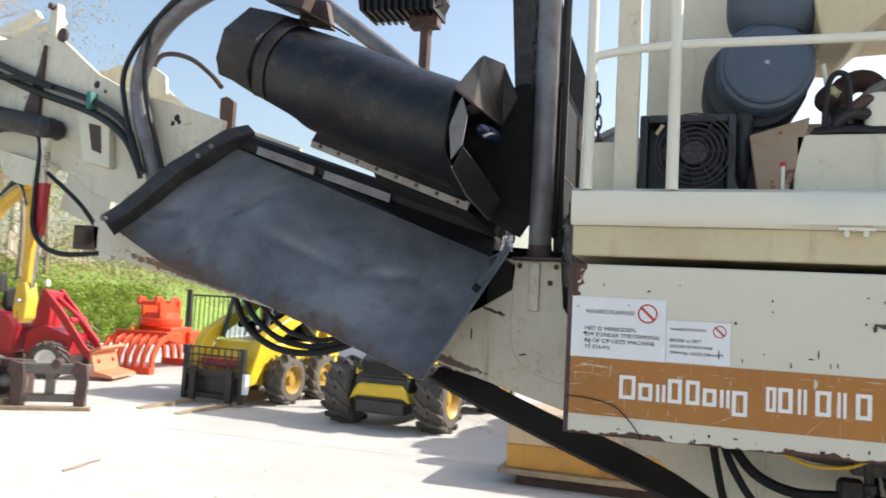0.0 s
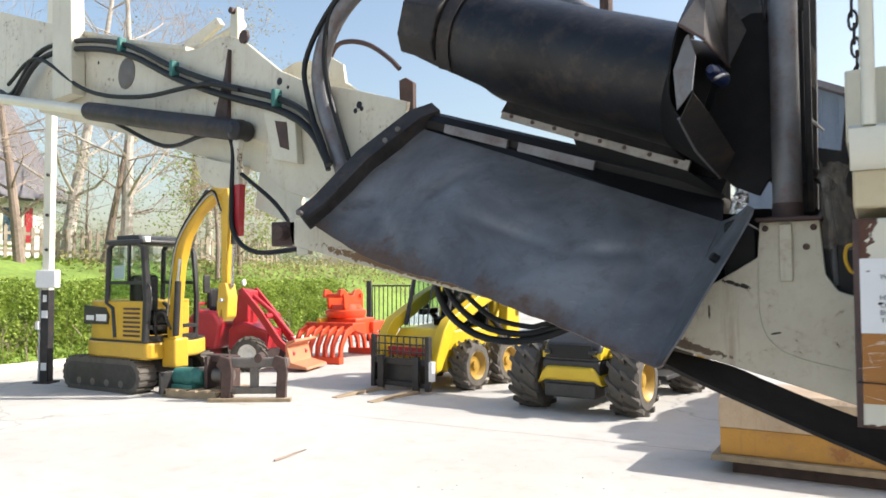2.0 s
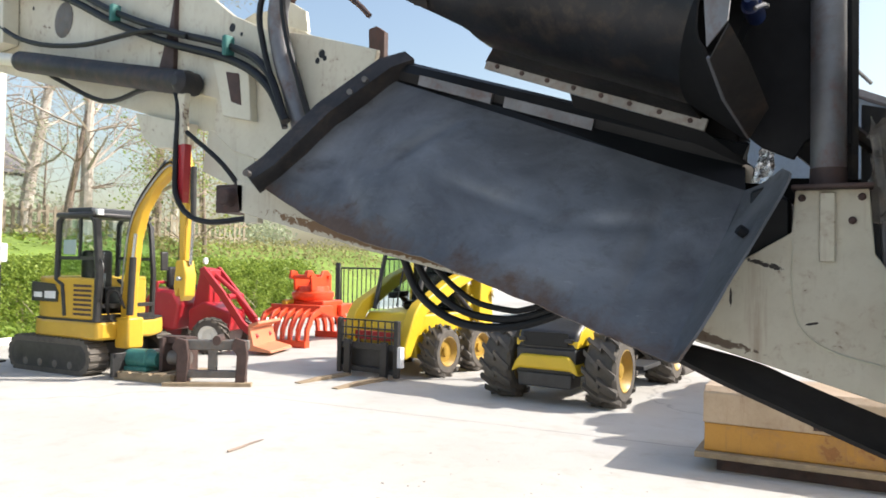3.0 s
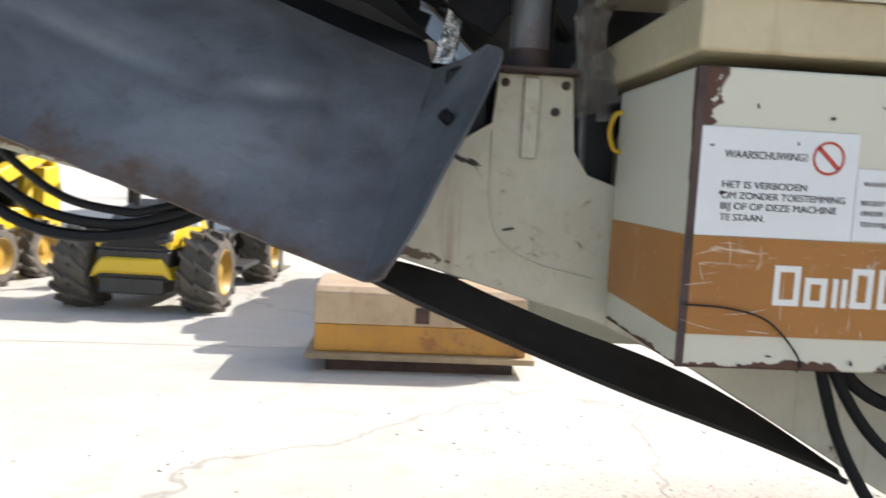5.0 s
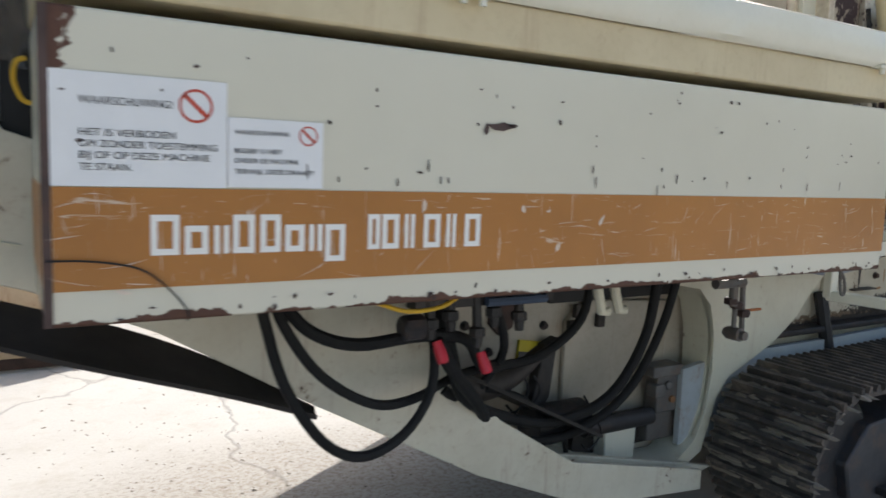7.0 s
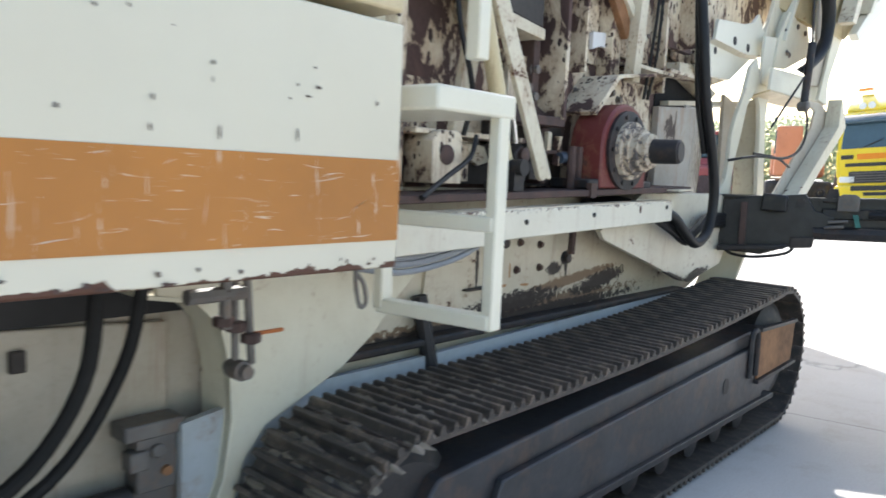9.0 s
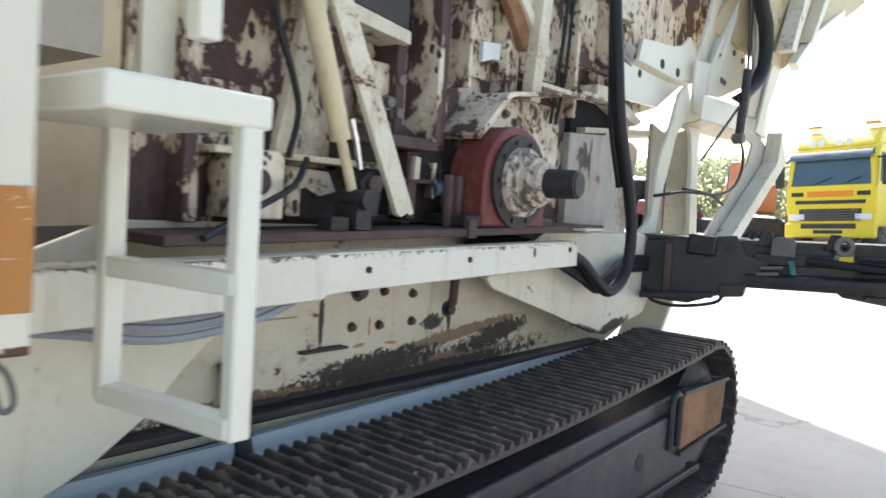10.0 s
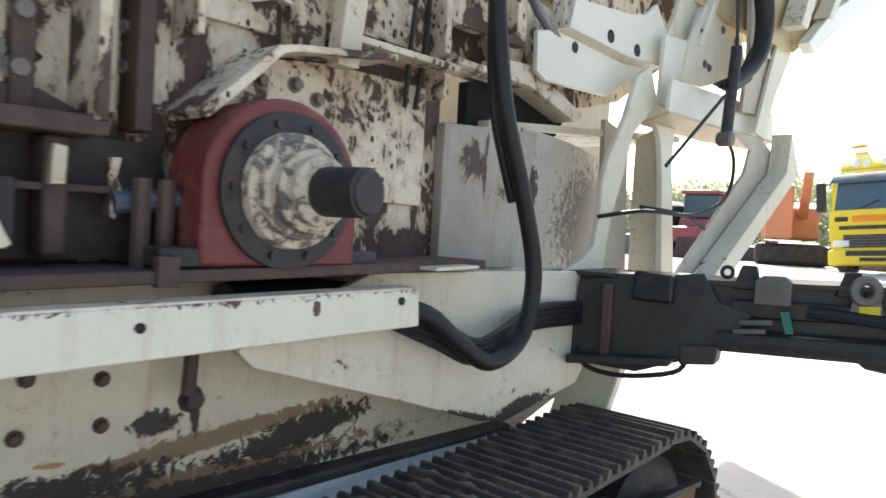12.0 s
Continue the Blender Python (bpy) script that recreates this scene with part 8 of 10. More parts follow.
    part("rubber_hose", MB().tube([m @ Vector((0.9, 0.05, 1.42)), m @ Vector((1.5, 0.06, 1.40)), m @ Vector((2.2, 0.06, 1.46)), m @ Vector((3.8, 0.06, 1.50))], 0.022, 8, smooth=4), RUBBER, sc)
    # pale foot below
    part("support_foot", MB().prism([(-0.15, 0.8), (0.1, 0.8), (0.2, 1.15), (-0.05, 1.15)], "y", -0.3, -0.2, m), CREAM, sc, bevel=0.01)


build_side_conveyor()
OFF = Vector((0, 0, 0))


# ---- vehicles and gear in the yard ----
def wheel(parent, c, r, w, rim_mat, side=-1, lugs=14):
    """Tyre with chevron lugs and a dished rim; axle along y."""
    cx, cy, cz = c
    prof = [(-w / 2, r * 0.60), (-w / 2, r * 0.82), (-w * 0.40, r * 0.93), (w * 0.40, r * 0.93), (w / 2, r * 0.82), (w / 2, r * 0.60)]
    ty = part("tyre", MB().lathe(c, (0, 1, 0), prof, 28, cap=False), TYRE, parent, "dusty black tyre with deep lugs")
    for s in (-1, 1) if lugs < 20 else ():
        y0, y1 = (-0.02 * w, w * 0.52) if s > 0 else (-w * 0.52, 0.02 * w)
        lw, sk = r * 0.13, r * 0.20
        vs = []
        for yy, off in ((y0, -sk if s > 0 else sk), (y1, sk if s > 0 else -sk)):
            for xx in (-lw / 2, lw / 2):
                for zz in (r * 0.86, r * (1.06 if abs(yy) < w * 0.4 else 1.0)):
                    vs.append((xx + (off if s > 0 else -off), yy, zz))
        me = bpy.data.meshes.new("lug")
        me.from_pydata(vs, [], [(0, 1, 3, 2), (4, 6, 7, 5), (0, 4, 5, 1), (2, 3, 7, 6), (1, 5, 7, 3), (0, 2, 6, 4)])
        me.materials.append(TYRE)
        for k in range(lugs):
            a = 2 * math.pi * (k + (0.5 if s > 0 else 0)) / lugs
            piece("lug", me, ty, Matrix.Translation(c) @ Matrix.Rotation(a, 4, "Y"))
    o = side * w / 2
    part("rim", MB().lathe((cx, cy + side * w * 0.30, cz), (0, side, 0), [(-0.5 * w, r * 0.60), (w * 0.18, r * 0.605), (w * 0.2, r * 0.57), (w * 0.12, r * 0.5), (-0.05 * w, r * 0.42), (-0.05 * w, r * 0.2), (w * 0.06, r * 0.18), (w * 0.08, r * 0.1)], 24), rim_mat, parent)


def crawler(parent, x0, x1, y0, y1, r):
    """A rubber track with pads and rollers."""
    mb = MB()
    outline = arc(x1 - r, r, r, -90, 90, 10) + arc(x0 + r, r, r, 90, 270, 10)
    tr = part("track", MB().prism(outline, "y", y0, y1), TYRE, parent, "black rubber track")
    inner = arc(x1 - r, r, r * 0.72, -90, 90, 8) + arc(x0 + r, r, r * 0.72, 90, 270, 8)
    part("track_frame", MB().prism(inner, "y", y0 - 0.004, y0 + 0.02), BLACK_PAINT, tr)
    pads = MB()
    total = 2 * (x1 - x0 - 2 * r) + 2 * math.pi * r
    n = int(total / 0.1)
    for k in range(n):
        s = total * k / n
        L = x1 - x0 - 2 * r
        if s < L:
            p, a = (x0 + r + s, 2 * r), 0
        elif s < L + math.pi * r:
            a = (s - L) / r
            p = (x1 - r + r * math.sin(a), r + r * math.cos(a))
        elif s < 2 * L + math.pi * r:
            p, a = (x1 - r - (s - L - math.pi * r), 0), math.pi
        else:
            a = math.pi + (s - 2 * L - math.pi * r) / r
            p = (x0 + r + r * math.sin(a), r + r * math.cos(a))
        m = Matrix.Translation((p[0], 0, p[1])) @ Matrix.Rotation(a, 4, "Y")
        pads.box(-0.025, 0.025, y0, y1, -0.005, 0.02, m)
    tagged(part("tread", pads, TYRE, tr, smooth=0), kind="stuff")
    for k in range(4):
        part("roller", MB().lathe((x0 + r + (k + 0.5) * (x1 - x0 - 2 * r) / 4, y0 - 0.01, r * 0.55), (0, 1, 0), [(0, 0.03), (0.01, r * 0.3), (0.05, r * 0.3)], 14), GREY_STEEL, tr)
    for x in (x0 + r, x1 - r):
        part("track_wheel", MB().lathe((x, y0 - 0.012, r), (0, 1, 0), [(0, 0.04), (0.01, r * 0.55), (0.03, r * 0.62)], 18), BLACK_PAINT, tr)


def build_excavator():
    ex = thing("mini_excavator", pose(-10.5, 5.88, 0, 0, 0, 0), "yellow mini excavator with black cab and raised boom on rubber tracks", "excavator")
    crawler(ex, -1.12, 0.80, -0.82, -0.50, 0.26)
    crawler(ex, -1.12, 0.80, 0.48, 0.78, 0.26)
    part("undercarriage", MB().box(-0.5, 0.5, -0.5, 0.5, 0.22, 0.45).lathe((0, 0, 0.42), (0, 0, 1), [(0, 0.35), (0.11, 0.35)], 20), BLACK_PAINT, ex, bevel=0.01)
    part("blade", MB().box(1.22, 1.28, -0.80, 0.75, 0.04, 0.38).box(0.5, 1.23, -0.35, -0.25, 0.2, 0.3).box(0.5, 1.23, 0.25, 0.35, 0.2, 0.3), BLACK_PAINT, ex, bevel=0.01)
    # round-tailed upper body: a deck ring, and the engine cover over it
    ring = arc(0, 0, 0.94, 128, 232, 14) + [(-0.30, -0.78), (0.86, -0.78), (0.92, -0.70), (0.92, 0.20), (0.60, 0.66), (-0.30, 0.78)]
    part("deck_skirt", MB().prism(ring, "z", 0.53, 0.80), YELLOW, ex, "yellow deck skirt and counterweight", 0.04)
    cover = arc(0, 0, 0.90, 130, 230, 12) + [(-0.28, -0.755), (0.80, -0.755), (0.80, -0.70), (-0.05, -0.66), (-0.05, 0.755), (-0.28, 0.755)]
    h = part("engine_cover", MB().prism(cover, "z", 0.81, 1.44), YELLOW, ex, "rounded yellow engine cover", 0.06)
    part("body_joint", MB().prism([(x * 0.985, y * 0.985) for x, y in ring], "z", 0.79, 0.82), BLACK_PAINT, ex)
    part("badge_panel", MB().prism([(-0.66, 1.06), (-0.05, 1.06), (-0.02, 1.2), (-0.12, 1.33), (-0.66, 1.36)], "y", -0.772, -0.745), BLACK_PAINT, h, "black badge panel", smooth=0)
    part("badge_mark", MB().box(-0.34, -0.08, -0.776, -0.772, 1.11, 1.22), STICKER, h, smooth=0)
    part("badge_mark", MB().box(-0.60, -0.40, -0.776, -0.772, 1.12, 1.20), STICKER, h, smooth=0)
    for k in range(7):
        part("vent", MB().box(0.32, 0.72, -0.762, -0.752, 0.88 + 0.07 * k, 0.915 + 0.07 * k), BROWN_STEEL, h, smooth=0)
    # cab
    y0, y1 = -0.74, 0.22
    prof = [(0.84, 0.80), (0.86, 1.5), (0.78, 2.22), (0.66, 2.36), (0.02, 2.36), (-0.08, 2.26), (-0.10, 1.40), (0.06, 1.32), (0.12, 0.86)]
    cab = part("cab_frame", MB().tube([(x, y0, z) for x, z in prof], 0.045, 8), BLACK_PAINT, ex, "black cab with large windows")
    part("frame_loop", MB().tube([(x, y1, z) for x, z in prof], 0.045, 8), BLACK_PAINT, cab)
    part("roof", MB().box(-0.12, 0.76, y0 - 0.05, y1 + 0.05, 2.33, 2.41), BLACK_PAINT, cab, bevel=0.03)
    part("roof_panel", MB().box(-0.05, 0.5, y0 + 0.1, y1 - 0.1, 2.41, 2.49), RAD_BLACK, cab, bevel=0.02)
    for y in (y0, y1):
        part("mid_bar", MB().box(-0.08, 0.84, y - 0.02, y + 0.02, 1.70, 1.75), BLACK_PAINT, cab)
        part("mid_post", MB().box(0.40, 0.44, y - 0.02, y + 0.02, 1.72, 2.34), BLACK_PAINT, cab)
        part("side_pane", MB().prism([(-0.08, 1.4), (0.85, 1.4), (0.77, 2.3), (-0.06, 2.3)], "y", y - 0.004, y + 0.004), GLASS, cab)
    part("notice", MB().box(0.02, 0.30, y0 + 0.01, y0 + 0.016, 1.78, 2.0), STICKER, cab)
    part("corner_post", MB().tube([(0.84, y0 - 0.01, 0.80), (0.87, y0 - 0.01, 1.5), (0.79, y0 - 0.01, 2.3)], 0.06, 8), BLACK_PAINT, cab)
    part("front_bar", MB().box(0.84, 0.90, y0, y1, 1.0, 1.06), BLACK_PAINT, cab)
    part("front_sill", MB().box(0.80, 0.88, y0, y1, 0.80, 0.90), BLACK_PAINT, cab)
    part("front_pane", MB().add([(0.85, y0, 0.9), (0.85, y1, 0.9), (0.86, y1, 1.5), (0.78, y1, 2.3), (0.78, y0, 2.3), (0.86, y0, 1.5)], [(0, 1, 2, 5), (5, 2, 3, 4)]), GLASS, cab)
    part("rear_pane", MB().box(-0.10, -0.092, y0, y1, 1.5, 2.3), GLASS, cab)
    part("seat", MB().box(0.08, 0.45, -0.45, -0.02, 1.1, 1.25).box(0.02, 0.14, -0.45, -0.02, 1.2, 1.85), RUBBER, cab, bevel=0.05)
    part("console", MB().box(0.55, 0.72, -0.55, 0.05, 0.9, 1.3), RUBBER, cab, bevel=0.03)
    part("lever", MB().tube([(0.62, -0.5, 1.3), (0.64, -0.5, 1.5)], 0.015, 6), GALV, cab)
    part("grab_rail", MB().tube([(0.90, y0 - 0.02, 1.1), (0.96, y0 - 0.03, 1.2), (0.98, y0 - 0.03, 1.6), (0.90, y0 - 0.02, 1.72)], 0.014, 6, smooth=3), BLACK_PAINT, cab)
    part("mirror", MB().box(0.93, 0.97, y1 + 0.06, y1 + 0.20, 1.55, 1.85), BLACK_PAINT, cab, bevel=0.02)
    part("work_lamp", MB().box(0.72, 0.80, y0 + 0.0, y0 + 0.10, 2.36, 2.45), LAMP, cab, bevel=0.01)
    # boom, stick, rams
    b0, b1 = -0.40, -0.24
    boom = part("boom", MB().prism([(0.92, 0.70), (1.08, 0.70), (1.09, 1.3), (1.17, 2.0), (1.31, 2.42), (1.58, 2.77), (1.95, 3.02), (2.10, 3.05), (2.14, 3.16), (2.02, 3.24), (1.84, 3.16), (1.48, 2.90), (1.20, 2.58), (1.04, 2.2), (0.98, 1.6), (0.90, 1.0)], "y", b0, b1), YELLOW, ex, "curved yellow boom", 0.02)
    part("swing_post", MB().box(0.86, 1.16, b0 - 0.06, b1 + 0.06, 0.40, 0.86), YELLOW, ex, bevel=0.03)
    part("stick", MB().prism([(2.02, 3.34), (2.14, 3.32), (2.21, 3.0), (2.18, 2.3), (2.16, 1.70), (2.08, 1.68), (2.06, 2.3), (2.04, 2.9), (1.96, 3.1)], "y", b0 + 0.02, b1 - 0.02), YELLOW, ex, "yellow dipper stick", 0.015)
    part("quick_coupler", MB().prism([(2.06, 1.72), (2.20, 1.72), (2.26, 1.5), (2.24, 1.22), (2.16, 1.14), (2.12, 1.32), (2.06, 1.20), (2.02, 1.34)], "y", b0 - 0.02, b1 + 0.02), YELLOW, ex, bevel=0.015)
    part("coupler_pin", MB().tube([(2.16, b0 - 0.08, 1.46), (2.16, b1 + 0.08, 1.46)], 0.03, 8), GALV, ex)
    ram = part("boom_ram", MB().tube([(1.16, -0.44, 0.9), (1.20, -0.44, 1.75)], 0.05, 12), BLACK_PAINT, ex)
    part("rod", MB().tube([(1.20, -0.44, 1.75), (1.24, -0.44, 2.1)], 0.026, 10), CHROME, ram)
    ram = part("bucket_ram", MB().tube([(2.26, -0.32, 3.05), (2.27, -0.32, 2.3)], 0.045, 12), BLACK_PAINT, ex)
    part("rod", MB().tube([(2.27, -0.32, 2.3), (2.24, -0.32, 1.65)], 0.024, 10), CHROME, ram)
    ram = part("stick_ram", MB().tube([(1.30, -0.32, 2.72), (1.72, -0.32, 3.14)], 0.05, 12), BLACK_PAINT, ex)
    part("rod", MB().tube([(1.72, -0.32, 3.14), (1.98, -0.32, 3.32)], 0.026, 10), CHROME, ram)
    for k in range(2):
        part("boom_hose", MB().tube([(0.94, b0 - 0.02, 1.2), (1.0, b0 - 0.02, 1.8 + 0.04 * k), (1.14, b0 - 0.02, 2.35 + 0.06 * k), (1.50, b0 - 0.02, 2.80 + 0.06 * k), (1.9, b0 - 0.02, 3.08 + 0.05 * k), (2.10, b0 - 0.02, 2.8)], 0.014, 6, smooth=4), RUBBER if k else GALV, boom)
    part("body_hose", MB().tube([(0.9, -0.6, 0.9), (0.96, -0.66, 1.2), (1.1, -0.62, 1.25), (1.12, -0.5, 1.0)], 0.02, 6, smooth=4), RUBBER, ex)


def build_red_loader():
    rl = thing("compact_loader", pose(-11.1, 8.43, 0, 0, 0, 18), "small red articulated loader with lift arms and steel bucket", "loader")
    part("rear_hood", MB().prism([(-1.1, 0.45), (-0.2, 0.4), (-0.1, 0.9), (-0.25, 1.15), (-0.9, 1.2), (-1.1, 1.0)], "y", -0.48, 0.48), RED, rl, "red rear engine hood", 0.06)
    part("front_frame", MB().prism([(0.0, 0.4), (0.8, 0.4), (0.85, 0.75), (0.3, 0.95), (0.0, 0.8)], "y", -0.35, 0.35), RED, rl, bevel=0.03)
    part("seat", MB().box(-0.5, -0.1, -0.25, 0.25, 1.1, 1.25).box(-0.55, -0.45, -0.25, 0.25, 1.2, 1.6), RUBBER, rl, bevel=0.04)
    part("roll_bar", MB().tube([(-0.6, -0.45, 1.0), (-0.6, -0.45, 1.3), (-0.6, 0.45, 1.3), (-0.6, 0.45, 1.0)], 0.03, 8), RED, rl)
    for s in (-1, 1):
        for x in (-0.75, 0.55):
            wheel(rl, (x, s * 0.52, 0.33), 0.33, 0.24, LAMP if x > 0 else RED, s, 14)
        part("lift_arm", MB().prism([(0.17, 1.56), (0.28, 1.62), (0.70, 1.15), (1.10, 0.60), (1.40, 0.34), (1.34, 0.24), (1.02, 0.48), (0.60, 1.05)], "y", s * 0.30 - 0.04, s * 0.30 + 0.04), RED, rl, "red lift arm", 0.015)
        part("lift_ram", MB().tube([(0.2, s * 0.2, 0.8), (0.85, s * 0.2, 0.75)], 0.04, 10), RED, rl)
    part("arm_tower", MB().prism([(0.0, 0.8), (0.35, 0.8), (0.36, 1.55), (0.15, 1.6)], "y", -0.22, 0.22), RED, rl, bevel=0.02)
    part("cross_tube", MB().tube([(0.75, -0.3, 1.05), (0.75, 0.3, 1.05)], 0.06, 10), RED, rl)
    part("tilt_ram", MB().tube([(0.3, 0.0, 1.5), (0.8, 0.0, 1.1), (1.2, 0.0, 0.65)], 0.045, 10), RED, rl)
    part("bucket", MB().prism([(1.3, 0.08), (1.75, 0.05), (1.72, 0.1), (1.4, 0.18), (1.32, 0.5), (1.5, 0.58), (1.48, 0.63), (1.28, 0.56)], "y", -0.52, 0.52), ORANGE_PALE, rl, "worn red bucket", 0.01)
    part("lamp", MB().lathe((0.25, -0.3, 1.72), (1, 0, 0), [(0, 0.03), (0.02, 0.06), (0.06, 0.07), (0.07, 0.06)], 14), LAMP, rl)


def build_coupler_and_pallet():
    pal = thing("pallet", pose(-8.85, 5.62, 0, 0, 0, 8), "weathered timber pallet carrying loose machine parts", "pallet")
    for k in range(3):
        part("runner", MB().box(-0.5, 0.5, -0.4 + 0.36 * k, -0.32 + 0.36 * k, 0.0, 0.10), WOOD, pal)
    for k in range(6):
        part("board", MB().box(-0.52 + 0.18 * k, -0.40 + 0.18 * k, -0.42, 0.42, 0.10, 0.125), WOOD, pal)
    mot = thing("hydraulic_motor", pose(-9.0, 5.45, 0.125, 0, 0, 8), "teal hydraulic motor lying on the pallet", "motor")
    part("casing", MB().lathe((-0.3, 0, 0.16), (1, 0, 0), [(0, 0.08), (0.03, 0.14), (0.4, 0.15), (0.42, 0.12), (0.55, 0.1)], 18), TEAL, mot, bevel=0.005)
    part("foot", MB().box(-0.25, 0.15, -0.15, 0.15, 0.0, 0.06), TEAL, mot)
    stand = thing("steel_stand", pose(-8.62, 5.66, 0.125, 0, 0, 8), "rusty steel bracket standing on the pallet", "bracket")
    for x in (-0.12, 0.18):
        part("upright", MB().box(x, x + 0.06, -0.2, 0.2, 0.0, 0.48), BROWN_STEEL, stand, bevel=0.006)
    part("top_bar", MB().box(-0.15, 0.27, -0.12, 0.12, 0.40, 0.50), BROWN_STEEL, stand, bevel=0.01)
    part("barrel", MB().lathe((0.0, -0.1, 0.2), (1, 0.1, 0), [(0, 0.1), (0.3, 0.1)], 14), GREY_STEEL, stand)
    cp = thing("quick_hitch_frame", pose(-7.88, 5.66, 0, 0, 0, 32) @ Matrix.Diagonal((0.82, 0.9, 1.0, 1)), "worn grey and rust steel quick hitch frame", "attachment")
    for x in (-0.55, 0.42):
        part("hook_plate", MB().prism([(x, 0.0), (x + 0.16, 0.0), (x + 0.20, 0.4), (x + 0.16, 0.62), (x - 0.02, 0.66), (x - 0.08, 0.52), (x + 0.02, 0.42)], "y", -0.22, -0.12), BROWN_STEEL, cp, bevel=0.01)
        part("rear_plate", MB().box(x, x + 0.12, 0.1, 0.2, 0.0, 0.6), BROWN_STEEL, cp, bevel=0.01)
    part("top_beam", MB().box(-0.62, 0.62, -0.14, 0.0, 0.48, 0.62), GREY_STEEL, cp, "grey top beam", 0.02)
    part("low_beam", MB().box(-0.50, 0.50, -0.16, -0.02, 0.10, 0.20), GREY_STEEL, cp, bevel=0.015)
    part("centre_post", MB().box(-0.06, 0.08, -0.12, 0.0, 0.1, 0.6), GREY_STEEL, cp, bevel=0.01)
    part("foot_plank", MB().box(-0.75, 0.7, -0.3, -0.16, 0.0, 0.05), WOOD, cp)
    part("pin", MB().tube([(0.1, -0.2, 0.62), (0.1, 0.1, 0.62)], 0.07, 12), BROWN_STEEL, cp)


def build_grapple():
    gr = thing("orange_grapple", pose(-10.28, 10.95, 0, 0, 0, -86) @ Matrix.Diagonal((1.1, 0.95, 1.0, 1)), "bright orange demolition grapple with slotted jaws lying open", "grapple")
    for s, x0 in ((-1, 0.0), (1, 0.0)):
        # curved slotted jaw: side cheeks, ribs and a cutting edge
        prof = [(0.18, 0.72), (0.55, 0.80), (0.85, 0.68), (1.02, 0.38), (1.05, 0.0)]
        low = [(0.98, 0.0), (0.92, 0.34), (0.78, 0.58), (0.52, 0.68), (0.18, 0.58)]
        poly = [(s * x, z) for x, z in prof + low]
        for y in (-0.62, -0.4, -0.2, 0.0, 0.2, 0.4, 0.62):
            part("jaw_rib", MB().prism(poly, "y", y - 0.035, y + 0.035), ORANGE, gr, bevel=0.008)
        part("jaw_edge", MB().box(min(s * 0.93, s * 1.08), max(s * 0.93, s * 1.08), -0.66, 0.66, 0.0, 0.14), ORANGE, gr, bevel=0.01)
        part("jaw_back", MB().prism([(s * 0.15, 0.56), (s * 0.15, 0.82), (s * 0.6, 0.84), (s * 0.62, 0.7)], "y", -0.66, 0.66), ORANGE, gr, bevel=0.02)
        part("jaw_ram", MB().tube([(s * 0.1, -0.3, 0.9), (s * 0.6, -0.3, 0.86)], 0.06, 12), YELLOW if s > 0 else ORANGE, gr)
    part("frame", MB().box(-0.35, 0.35, -0.55, 0.55, 0.55, 0.92), ORANGE, gr, bevel=0.03)
    part("slew_ring", MB().lathe((0, 0, 0.92), (0, 0, 1), [(0, 0.42), (0.08, 0.46), (0.16, 0.46), (0.2, 0.36), (0.3, 0.34)], 28), ORANGE, gr)
    for y in (-0.22, 0.22):
        part("head_plate", MB().prism([(-0.32, 1.12), (0.36, 1.12), (0.38, 1.36), (0.52, 1.42), (0.50, 1.56), (0.34, 1.54), (0.2, 1.42), (0.05, 1.42), (-0.02, 1.55), (-0.18, 1.56), (-0.32, 1.45)], "y", y - 0.03, y + 0.03), ORANGE, gr, bevel=0.01)
    for x in (-0.2, 0.42):
        part("head_pin", MB().tube([(x, -0.3, 1.42), (x, 0.3, 1.42)], 0.05, 12), ORANGE, gr)


